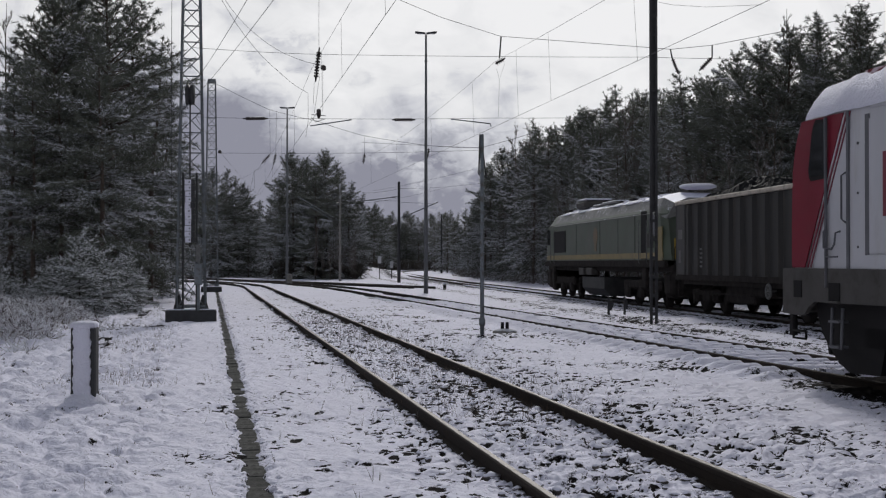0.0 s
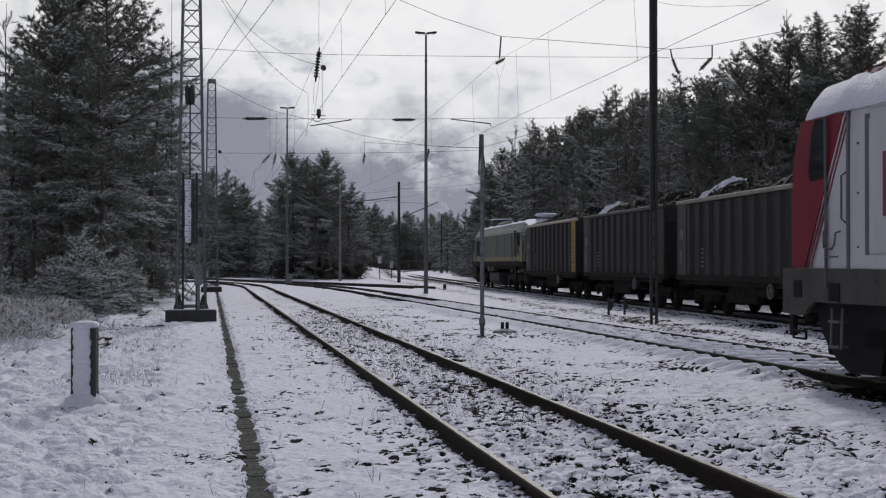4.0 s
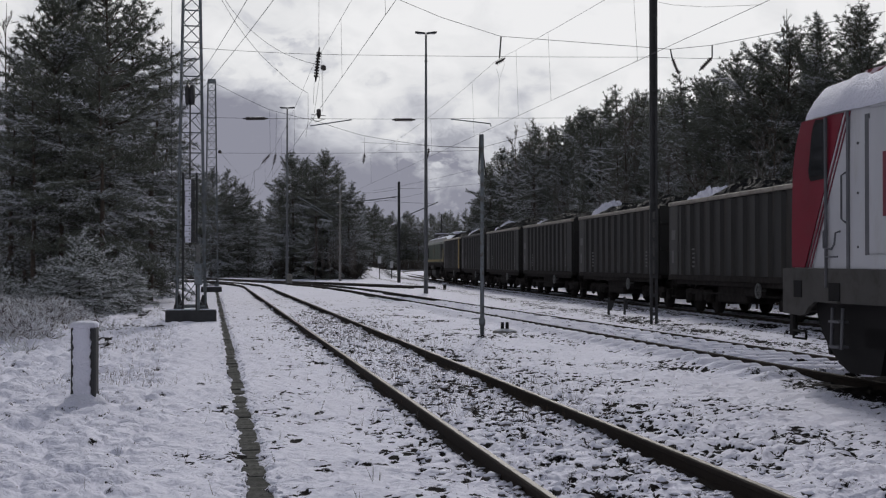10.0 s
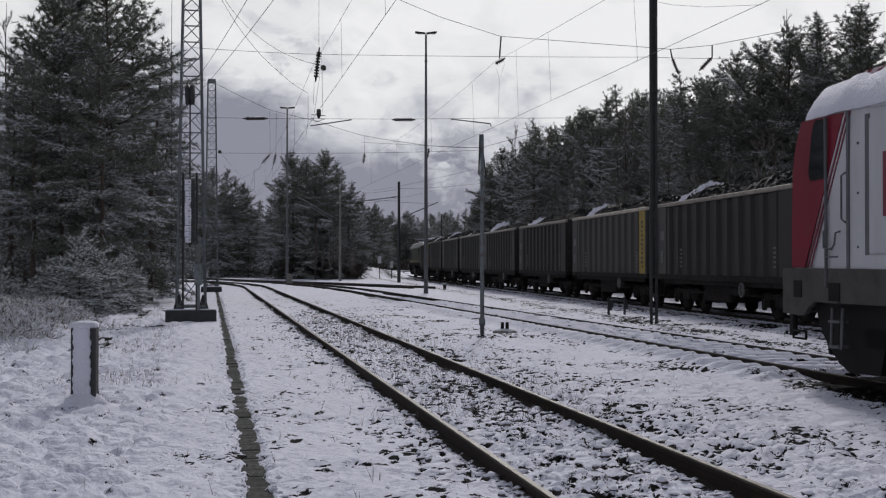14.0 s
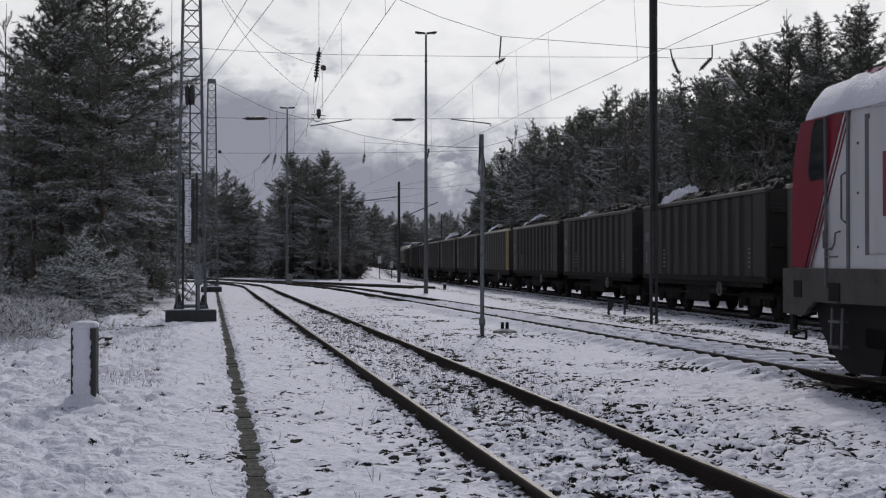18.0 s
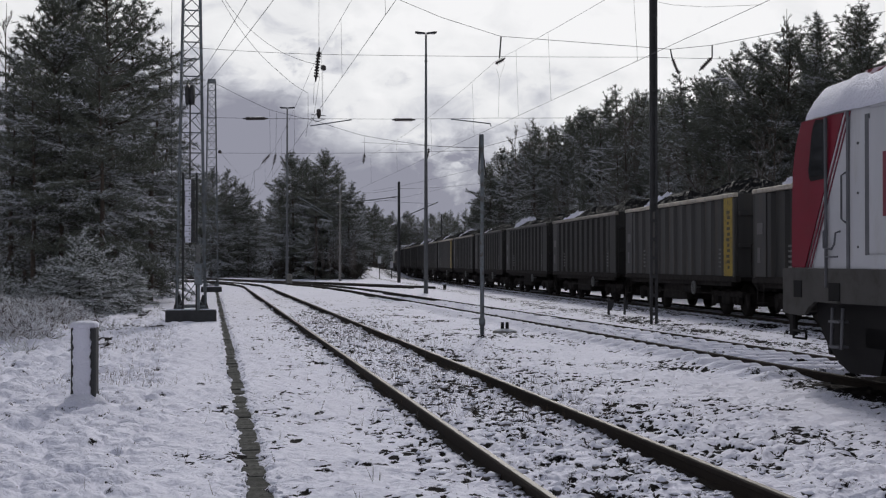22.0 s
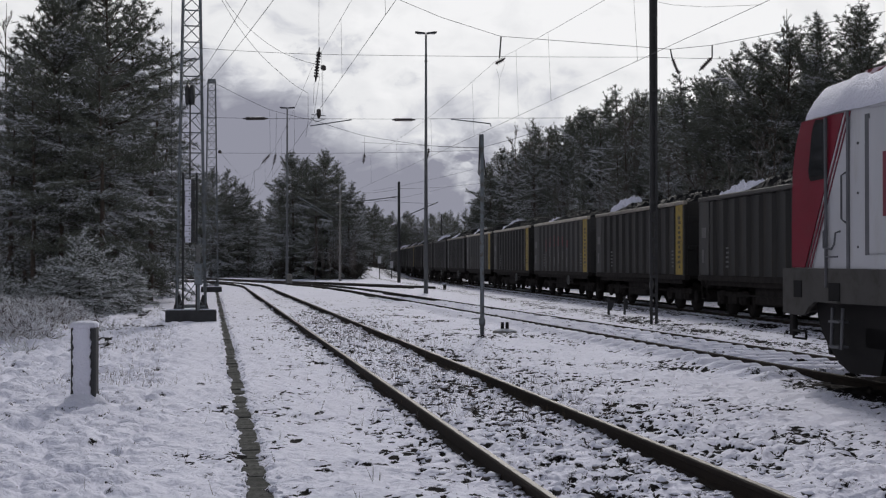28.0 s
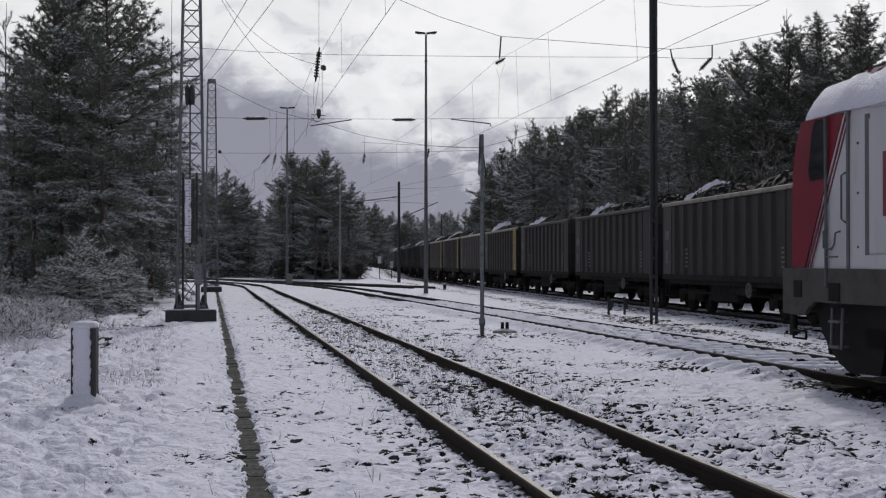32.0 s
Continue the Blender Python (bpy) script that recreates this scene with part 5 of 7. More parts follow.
    part("windscreen", Mesh().box((0, L - 0.33, 2.85), (1.9, 0.05, 0.62), 0.02, Matrix.Rotation(0.38, 3, "X")), M_GLASS, d)
    part("underframe", Mesh().box((0, 0, 1.32), (2.3, 2 * L - 0.3, 0.26), 0.05).box((0, L - 0.5, 0.8), (2.4, 0.9, 0.9), 0.15).box((0, -L + 0.5, 0.8), (2.4, 0.9, 0.9), 0.15), M_UNDER, d)
    tank = [(-1.3, 0.95), (-1.3, 0.5), (-1.0, 0.2), (1.0, 0.2), (1.3, 0.5), (1.3, 0.95)]
    part("fuel_tank", Mesh().sweep([[(x, y, z) for x, z in tank] for y in (-1.6, 2.2)]), M_TANK, d, "grey fuel tank")
    part("battery_box", Mesh().box((-1.22, 2.2, 1.18), (0.3, 0.9, 0.3), 0.03).box((-1.22, 0.8, 1.18), (0.3, 0.9, 0.3), 0.03), M_SKIRT, d)
    bogie(d, 6.6, 1.85, True, 3)
    bogie(d, -6.6, 1.85, True, 3)
    for k in (-1, 1):
        for s in (-1, 1):
            part("buffer", Mesh().lathe((s * 0.875, k * L, 1.0), (0, k, 0), [(0, 0.13), (0.3, 0.12), (0.31, 0.08), (0.42, 0.08), (0.43, 0.22), (0.48, 0.22)], 14), M_UNDER, d)
    return d


def build_train():
    styles, made = {}, []
    for k in range(1, 21):
        paint = M_WAGON_B if k in PALE_PAINT else M_WAGON
        rim = M_RIM_DULL if k in DULL_RIMS else (M_RIM_PALE if k in (1, 7, 12, 13, 14) else M_CHORD)
        yellow, graf = k in YELLOW_ENDS, k == 14
        key = (paint.name, rim.name, yellow, k % 5, graf, k == 1)
        if key in styles:
            made.append(copy_thing(styles[key], Matrix()))
            continue
        label = ("grey" if paint == M_WAGON_B else "dark grimy") + " ribbed coal wagon heaped with coal" + (", yellow end panel" if yellow else " and patchy snow")
        if graf:
            label = "grey ribbed coal wagon with dark red graffiti and yellow end"
        styles[key] = build_wagon(paint, rim, yellow, k % 5, label, graf, k == 1)
        made.append(styles[key])
    return build_diesel(), made


loco, wagons = build_train()


def train_s(t):
    """Place along the third track of the first wagon's front end."""
    return 41.6 + 6.40 * t + 0.0172 * t * t


def pose_on_t3(s, reach):
    a, b = t3_at(s - reach), t3_at(s + reach)
    c, d = (a + b) / 2, b - a
    return Matrix.Translation((c.x, c.y, RAIL_TOP)) @ Matrix.Rotation(math.atan2(-d.x, d.y), 4, "Z")


def motions():
    times = [k * 1.0 for k in range(33)]
    walk(loco, [(t, pose_on_t3(train_s(t) + 11.6, 6.5)) for t in times])
    for k, w in enumerate(wagons):
        walk(w, [(t, pose_on_t3(train_s(t) - 5.8 - PITCH * k, 4.2)) for t in times])
    walk(sky_band, [(t, pose(0, 0, 0, 0, 0, -0.073 * t)) for t in (0, 8, 16, 24, 32)])
# ---------------------------------------------------------------- parked electric locomotive
def t2_pose(y):
    return Matrix.Translation((T2_X0 - T2_SLOPE * y, y, RAIL_TOP)) @ Matrix.Rotation(math.atan(T2_SLOPE), 4, "Z")


M_STRIPE = surface("dark_red_pinstripe", (0.16, 0.012, 0.03), 0.4, 0, 0.1, 2, 30, 0.05)
M_FLAP = surface("matt_red_flap", (0.14, 0.03, 0.035), 1.0, 0, 0.3, 4, 30, 0.2, spec=0.0, snow=0.4)
M_GASKET = surface("grey_door_trim", (0.11, 0.11, 0.12), 0.6, 0, 0.2, 3, 40, 0.1)


def nose_back(z):
    """How far the raked front lies behind the buffer beam at a height."""
    return float(np.interp(z, (0.8, 2.0, 2.7, 3.0, 3.2, 3.36, 3.6, 3.8, 4.0), (0.0, 0.0, 0.03, 0.10, 0.19, 0.29, 0.50, 0.72, 0.9)))


def plate(poly, x, thick):
    """A flat plate in the side of the locomotive: outline of (y, z), at x."""
    return Mesh().sweep([[(x, y, z) for y, z in poly], [(x + thick, y, z) for y, z in poly]])


def build_electric():
    e = thing("electric_locomotive", "parked red, white and grey electric locomotive with snowy roof", "locomotive", at=t2_pose(17.7))
    LEN = 18.2
    prof = [(-1.47, 1.44), (-1.47, 2.0), (-1.47, 2.7), (-1.46, 3.38), (-1.26, 3.72), (-0.6, 3.89), (0.6, 3.89), (1.26, 3.72), (1.46, 3.38), (1.47, 2.7), (1.47, 2.0), (1.47, 1.44)]

    def ring(y, end, k):
        return [(x * k, (y - nose_back(z)) if end > 0 else (y + nose_back(z)) if end < 0 else y, z) for x, z in prof]
    part("body_shell", Mesh().sweep([ring(-LEN, -1, 0.86), ring(-LEN + 0.25, -1, 0.97), ring(-LEN + 1.3, 0, 1), ring(-1.3, 0, 1), ring(-0.25, 1, 0.97), ring(0.0, 1, 0.86)]), M_WHITE, e)
    for s in (-1, 1):
        t = 0.012 * s
        # red cab side, bounded behind by a slanting edge, with pinstripes
        red = [(-0.26 - nose_back(z), z) for z in (1.45, 2.0, 2.4, 2.7, 3.0, 3.2, 3.36)]
        part("cab_side", plate(red + [(-1.66, 3.36), (-0.62, 1.45)], s * 1.466, t), M_RED, e, "red painted cab side")
        curve = []
        for z in (1.45, 2.0, 2.4, 2.7, 3.0, 3.2, 3.36):
            curve.append([(s * 1.478, -0.26 - nose_back(z), z), (s * 1.30, -0.02 - nose_back(z), z), (s * 1.22, -0.06 - nose_back(z), z), (s * 1.44, -0.30 - nose_back(z), z)])
        part("nose_corner", Mesh().sweep(curve), M_RED, e, "red rounded nose corner")
        for a, w, m in ((0.065, 0.034, M_STRIPE), (0.155, 0.02, M_STRIPE)):
            part("pinstripe", plate([(-1.66 - a, 3.36), (-1.66 - a - w, 3.36), (-0.62 - a - w, 1.45), (-0.62 - a, 1.45)], s * 1.468, t), m, e)
        skirt = [(-0.02, 1.44), (-0.02, 0.84), (-0.52, 0.82), (-0.66, 0.85), (-0.76, 0.94), (-0.92, 1.01), (-LEN + 0.92, 1.01), (-LEN + 0.76, 0.94), (-LEN + 0.66, 0.85), (-LEN + 0.52, 0.82), (-LEN, 0.84), (-LEN, 1.44)]
        part("skirt", plate(skirt, s * 1.44, 0.055 * s), M_SKIRT, e, "warm grey lower skirt")
        win = [(-0.77, 2.74), (-0.79, 2.66), (-0.84, 2.62), (-1.16, 2.63), (-1.19, 2.67), (-1.19, 3.24), (-1.15, 3.28), (-0.98, 3.29), (-0.92, 3.25), (-0.87, 3.16)]
        wf = part("window_frame", plate([(y * 1.0 + (0.03 if y > -1.0 else -0.02), 2.96 + (z - 2.96) * 1.16) for y, z in win], s * 1.472, t), M_BLACK, e)
        part("pane", plate(win, s * 1.480, 0.008 * s), M_GLASS, wf)
        part("mirror_post", Mesh().tube([(s * 1.50, -1.25, 1.2), (s * 1.51, -1.26, 3.34)], 0.022, 8), M_GASKET, e)
        door = part("door", plate([(-1.16, 1.47), (-1.16, 3.33), (-1.74, 3.33), (-1.74, 1.47)], s * 1.462, 0.006 * s), M_WHITE, e)
        part("door_seal", plate([(-1.74, 1.30), (-1.74, 3.36), (-1.80, 3.36), (-1.80, 1.30)], s * 1.47, 0.018 * s), M_GASKET, door)
        part("handle", Mesh().tube([(s * 1.49, -1.24, 1.95), (s * 1.53, -1.24, 1.90), (s * 1.53, -1.24, 1.70), (s * 1.53, -1.45, 1.68), (s * 1.53, -1.52, 1.74), (s * 1.53, -1.55, 1.88), (s * 1.49, -1.60, 1.90)], 0.013, 6), M_GASKET, door)
        part("handle", Mesh().tube([(s * 1.49, -1.22, 1.62), (s * 1.51, -1.24, 1.585), (s * 1.51, -1.56, 1.585)], 0.011, 6), M_GASKET, door)
        part("grab_rail", Mesh().tube([(s * 1.47, -1.70, 2.62), (s * 1.53, -1.70, 2.58), (s * 1.53, -1.70, 2.05), (s * 1.47, -1.70, 2.0)], 0.014, 6), M_GASKET, e)
        part("vent", plate([(-0.36, 1.06), (-0.36, 1.28), (-0.58, 1.28), (-0.58, 1.06)], s * 1.494, 0.012 * s), M_BLACK, e)
        stepbox = part("step_recess", plate([(-1.32, 1.02), (-1.32, 1.26), (-1.60, 1.26), (-1.60, 1.02)], s * 1.494, 0.012 * s), M_BLACK, e)
        part("step", Mesh().box((s * 1.49, -1.46, 1.02), (0.10, 0.30, 0.025)), M_SKIRT, stepbox)
        lad = part("ladder", Mesh().tube([(s * 1.46, -1.34, 0.95), (s * 1.48, -1.34, 0.45), (s * 1.48, -1.60, 0.45), (s * 1.46, -1.60, 0.95)], 0.022, 6), M_GASKET, e, "grey boarding step frame")
        for z in (0.47, 0.78):
            part("rung", Mesh().box((s * 1.45, -1.47, z), (0.14, 0.26, 0.03)), M_GASKET, lad)
        # side panels further back, each with a recessed joint
        for k in range(7):
            y0 = -2.28 - k * 2.1
            part("side_panel", plate([(y0, 1.62), (y0, 3.22), (y0 - 1.98, 3.22), (y0 - 1.98, 1.62)], s * 1.462, 0.02 * s), M_WHITE, e)
            part("panel_joint", plate([(y0 + 0.115, 1.60), (y0 + 0.115, 3.28), (y0 + 0.015, 3.28), (y0 + 0.015, 1.60)], s * 1.465, 0.008 * s), M_GASKET, e)
            part("side_ledge", Mesh().box((s * 1.485, y0 - 1.0, 1.52), (0.05, 2.02, 0.17), 0.012), M_WHITE, e)
        for z in (1.7, 2.35, 2.95):
            part("rivet", Mesh().box((s * 1.474, -2.0, z), (0.012, 0.025, 0.03)), M_GASKET, e)
        part("emblem", plate([(-2.60, 2.05), (-2.60, 2.80), (-5.0, 2.80), (-5.0, 2.05)], s * 1.484, 0.006 * s), M_STRIPE, e, "dark red painted emblem")
        part("front_rail", Mesh().tube([(s * 1.18, 0.10, 1.46), (s * 1.18, 0.10, 2.38), (s * 1.18, -0.06, 2.42)], 0.018, 6), M_STENCIL, e, "pale front grab rail")
        part("gutter", Mesh().box((s * 1.47, -LEN / 2 - 0.6, 3.37), (0.05, LEN - 3.4, 0.06), 0.015), M_WHITE, e)
        for k in (0.0, -LEN):
            d = 1 if k == 0 else -1
            part("buffer", Mesh().lathe((s * 0.875, k, 1.0), (0, d, 0), [(0, 0.14), (0.3, 0.13), (0.31, 0.09), (0.45, 0.09), (0.46, 0.23), (0.50, 0.23), (0.53, 0.2)], 16), M_BLACK, e)
    part("buffer_beam", Mesh().box((0, -0.04, 1.14), (2.86, 0.10, 0.60), 0.03), M_SKIRT, e)
    part("front_step", Mesh().box((-0.95, 0.10, 1.44), (0.6, 0.24, 0.05), 0.015), M_SKIRT, e)
    part("step_snow", Mesh().box((-0.98, 0.11, 1.49), (0.55, 0.22, 0.06), 0.025), M_SNOW, e)
    part("brake_hose", Mesh().tube([(-0.5, 0.05, 0.85), (-0.5, 0.22, 0.7), (-0.48, 0.24, 0.35), (-0.45, 0.12, 0.2)], 0.03, 8), M_BLACK, e)
    part("coupling", Mesh().box((0, 0.2, 1.0), (0.12, 0.5, 0.16), 0.03).tube([(0, 0.42, 1.0), (0, 0.46, 0.55)], 0.04, 8), M_BLACK, e)
    part("snow_plough", Mesh().sweep([[(-1.05, -0.45, 0.30), (-1.05, -0.35, 0.62), (-1.05, -0.41, 0.62), (-1.05, -0.51, 0.30)], [(0, 0.18, 0.14), (0, 0.10, 0.62), (0, 0.04, 0.62), (0, 0.12, 0.14)], [(1.05, -0.45, 0.30), (1.05, -0.35, 0.62), (1.05, -0.41, 0.62), (1.05, -0.51, 0.30)]]), M_BLACK, e)
    part("mounting_step", Mesh().tube([(-1.32, 0.02, 0.85), (-1.32, 0.02, 0.50), (-1.32, -0.34, 0.50), (-1.32, -0.34, 0.60), (-1.32, 0.02, 0.60)], 0.018, 6).box((-1.30, 0.06, 0.70), (0.05, 0.16, 0.34), 0.01), M_BLACK, e)
    part("windscreen", Mesh().sweep([[(-1.1, 0.02 - nose_back(2.45), 2.45), (-1.1, -0.02 - nose_back(2.45), 2.45), (-1.02, -0.02 - nose_back(3.3), 3.3), (-1.02, 0.02 - nose_back(3.3), 3.3)], [(1.1, 0.02 - nose_back(2.45), 2.45), (1.1, -0.02 - nose_back(2.45), 2.45), (1.02, -0.02 - nose_back(3.3), 3.3), (1.02, 0.02 - nose_back(3.3), 3.3)]]), M_GLASS, e)
    part("underframe", Mesh().box((0, -LEN / 2, 0.88), (2.5, LEN - 1.6, 0.42), 0.05).box((0, -LEN / 2, 0.6), (2.4, 4.2, 0.7), 0.08), M_UNDER, e)
    for yb in (-4.1, -LEN + 4.1):
        b = bogie(e, yb, 1.3)
        part("bogie_side", Mesh().box((-1.22, 0, 0.60), (0.16, 4.6, 0.36), 0.06).box((-1.24, 1.3, 0.5), (0.2, 0.6, 0.44), 0.08).box((-1.24, -1.3, 0.5), (0.2, 0.6, 0.44), 0.08), M_BLACK, b)
        part("sandbox", Mesh().sweep([[(x, 3.50, 1.0), (x, 3.46, 0.80), (x, 3.34, 0.60), (x, 3.12, 0.40), (x, 2.9, 0.24), (x, 2.6, 0.14), (x, 1.9, 0.16), (x, 1.6, 1.0)] for x in (-1.30, -0.85)]), M_BLACK, b)
    # snow blanket on roof and eaves, in lumps
    secs = []
    rs = [(-1.50, 3.37), (-1.48, 3.47), (-1.40, 3.66), (-1.27, 3.82), (-0.9, 3.93), (-0.5, 3.97), (0, 3.98), (0.5, 3.97), (1.27, 3.82), (1.48, 3.47), (1.50, 3.37)]
    n = 150
    for k in range(n + 1):
        y = -0.70 - (LEN - 1.2) * k / n
        row = []
        for i, (x, z) in enumerate(rs):
            nz = 0.05 * noise.noise(Vector((x * 2.2, y * 2.2, 3))) + 0.018 * noise.noise(Vector((x * 9, y * 9, 5)))
            edge = 1.0 if 0 < i < len(rs) - 1 else 0.3
            drop = max(0.0, 1 - (k / n) * (LEN - 1.2) / 1.0)
            yy = y - max(0.0, z - 3.45) * 0.22 * max(0.0, 1 - k * (LEN - 1.2) / n / 1.4)
            row.append((x * (1 + 0.006 * nz), yy, z + (nz - 0.004) * edge - 0.03 * drop * (z > 3.6)))
        secs.append(row)
    part("roof_snow", Mesh().sweep(secs, False, False, True), M_SNOW, e, "lumpy snow blanket on the roof")
    part("roof_equipment", Mesh().box((-0.4, -3.2, 3.98), (1.0, 1.4, 0.22), 0.05).tube([(-0.9, -2.9, 3.9), (-0.9, -2.9, 4.12)], 0.08, 10).tube([(-0.9, -2.9, 4.1), (-0.2, -4.4, 4.3), (0.2, -2.9, 4.4)], 0.03, 8), M_BLACK, e)
    part("roof_flap", Mesh().box((-1.23, -2.0, 3.80), (0.24, 0.70, 0.03), 0.01, Matrix.Rotation(-0.80, 3, "Y")), M_FLAP, e, "red roof flap clear of snow")
    return e


build_electric()


# ---------------------------------------------------------------- masts, lamps, posts
def angle_bar(a, b, w, t):
    """L-shaped steel bar from a to b."""
    a, b = Vector(a), Vector(b)
    d = (b - a).normalized()
    s = d.cross(Vector((0.3, 0.9, 0.2))).normalized()
    u = d.cross(s)
    sec = [(0, 0), (w, 0), (w, t), (t, t), (t, w), (0, w)]
    return Mesh().sweep([[p + s * i + u * j for i, j in sec] for p in (a, b)])


def lattice_tower(x, y, turn, height, foot, top, block):
    t = thing("lattice_tower", "tall grey steel lattice mast on a dark concrete base", "mast", "lattice masts", at=pose(x, y, 0, 0, 0, turn))
    base = part("foundation", Mesh().box((0, 0, 0.02), (block, block * 0.8, 0.58), 0.03), M_DARKCONC, t, "dark concrete base")
    part("base_snow", Mesh().box((0, 0, 0.325), (block * 0.95, block * 0.75, 0.04), 0.015), M_SNOW, base)
    z0 = 0.31

    def half(z):
        return (foot + (top - foot) * (z / height)) / 2
    for sx in (-1, 1):
        for sy in (-1, 1):
            leg = part("leg", angle_bar((sx * half(z0), sy * half(z0), z0), (sx * half(height), sy * half(height), height), 0.075 * -sx, 0.012 * -sx), M_STEEL, t)
            h = half(z0)
            part("foot_plate", Mesh().sweep([[(sx * (h - 0.16), sy * h, z0), (sx * (h + 0.13), sy * h, z0), (sx * (h + 0.02), sy * h, z0 + 0.42), (sx * (h - 0.06), sy * h, z0 + 0.42)], [(sx * (h - 0.16), sy * (h - 0.03), z0), (sx * (h + 0.13), sy * (h - 0.03), z0), (sx * (h + 0.02), sy * (h - 0.03), z0 + 0.42), (sx * (h - 0.06), sy * (h - 0.03), z0 + 0.42)]]), M_MAST, leg)
    zs = [z0 + 0.12]
    while zs[-1] < height - 0.3:
        zs.append(min(height - 0.1, zs[-1] + 2.02 * half(zs[-1]) * (1.25 if zs[-1] < 1.5 else 1.0)))
    for a, b in zip(zs, zs[1:]):
        for sx in (-1, 1):
            part("brace", Mesh().tube([(sx * half(a), -half(a), a), (-sx * half(b), -half(b), b)], 0.018, 4, True, False), M_STEEL, t)
        part("brace", Mesh().box((0, half(a), a), (2 * half(a), 0.035, 0.035)), M_STEEL, t)
        for sx in (-1, 1):
            part("brace", Mesh().tube([(sx * half(a), -half(a), a), (sx * half(b), half(b), b)], 0.017, 4, True, False), M_STEEL, t)
    for sy in (-1, 1):
        part("tie_bar", Mesh().box((0, sy * half(z0), z0 + 0.10), (foot, 0.06, 0.07), 0.01), M_STEEL, t)
    part("cap_frame", Mesh().box((0, 0, height), (top + 0.1, top + 0.1, 0.22), 0.02), M_STEEL, t)
    return t


lattice_tower(-7.36, 37.6, 11, 14.5, 0.77, 0.24, 1.45)
lattice_tower(-13.5, 75.0, 10, 12.3, 0.70, 0.36, 1.2)


def weight_stack(x, y, z0, z1, w, n, label):
    s = thing("tension_weights", label, "counterweight", at=pose(x, y, 0, 0, 0, 4))
    for k in (-1, 1):
        part("guide_rail", Mesh().box((k * (w / 2 + 0.05), 0.0, (0.31 + z1) / 2 + 0.1), (0.055, 0.08, z1 - 0.11), 0.008), M_MAST, s)
    h = (z1 - z0) / n
    for k in range(n):
        wt = part("weight", Mesh().box((random.uniform(-0.008, 0.008), 0, z0 + h * (k + 0.5)), (w, 0.24, h * 0.94), 0.018), M_DARKCONC, s, "dark concrete weight crusted with snow")
        part("eye_hole", Mesh().box((0.01 * math.sin(k), -0.138, z0 + h * (k + 0.5)), (0.035, 0.012, 0.04), 0.004), M_BLACK, wt)
        part("snow_crust", Mesh().box((-0.045 + random.uniform(-0.012, 0.012), -0.127, z0 + h * (k + 0.5)), (w * random.uniform(0.48, 0.66), 0.022, h * random.uniform(0.86, 1.02)), 0.010), M_SNOW, wt)
    part("rod", Mesh().tube([(0, 0, z0 - 0.12), (0, 0, z1 + 2.3)], 0.022, 8), M_MAST, s)
    drum = Mesh().lathe((0, -0.02, z1 + 2.45), (1, 0, 0), [(-0.13, 0.12), (-0.11, 0.30), (-0.03, 0.30), (0.0, 0.2), (0.03, 0.30), (0.11, 0.30), (0.13, 0.12)], 18)
    part("pulley", drum, M_MAST, s, "dark tensioning pulley")
    return s


weight_stack(-7.30, 37.1, 2.25, 4.08, 0.29, 11, "snow-crusted stack of tension weights inside the lattice mast")
cab = thing("switch_box", "small grey steel box on a post beside the mast", "box", at=pose(-7.05, 37.0, 0, 0, 0, 4))
part("case", Mesh().box((0.02, -0.02, 1.35), (0.22, 0.2, 0.62), 0.02), M_STEEL, cab)
part("post", Mesh().box((0.02, 0.0, 0.7), (0.08, 0.08, 0.8), 0.01), M_STEEL, cab)
part("plate", Mesh().box((0.02, -0.13, 1.95), (0.13, 0.02, 0.5), 0.005), M_STENCIL, cab)
part("plate_arm", Mesh().box((0.02, -0.05, 1.80), (0.03, 0.16, 0.5), 0.005), M_STEEL, cab)


def channel_mast(x, y, height, width, label, turn=0):
    m = thing("overhead_line_mast", label, "mast", at=pose(x, y, 0, 0, 0, turn))
    for s in (-1, 1):
        sec = [(0, -0.05), (0.055, -0.05), (0.055, -0.04), (0.01, -0.04), (0.01, 0.04), (0.055, 0.04), (0.055, 0.05), (0, 0.05)]
        part("column", Mesh().sweep([[(s * (width / 2) - s * i * 1.3, j, z) for i, j in sec] for z in (-0.1, height)]), M_MAST, m)
    part("web", Mesh().box((0, 0.02, (height + 3.1) / 2), (width * 0.9, 0.012, height - 3.1), 0.003), M_MAST, m)
    z = 0.25
    while z < height:
        part("batten", Mesh().box((0, -0.055, z), (width * 0.96, 0.012, 0.09), 0.003), M_MAST, m)
        part("batten", Mesh().box((0, 0.055, z), (width * 0.96, 0.012, 0.09), 0.003), M_MAST, m)
        z += 0.52
    return m


channel_mast(5.88, 35.9, 13.0, 0.215, "dark steel channel mast between the tracks")


def tube_mast(name, x, y, height, r0, r1, mat, label, category="mast"):
    m = thing(name, label, category, at=pose(x, y, 0))
    part("pole", Mesh().tube([(0, 0, -0.1), (0, 0, height * 0.45), (0, 0, height)], [r0, (r0 + r1) / 2, r1], 12), mat, m)
    return m


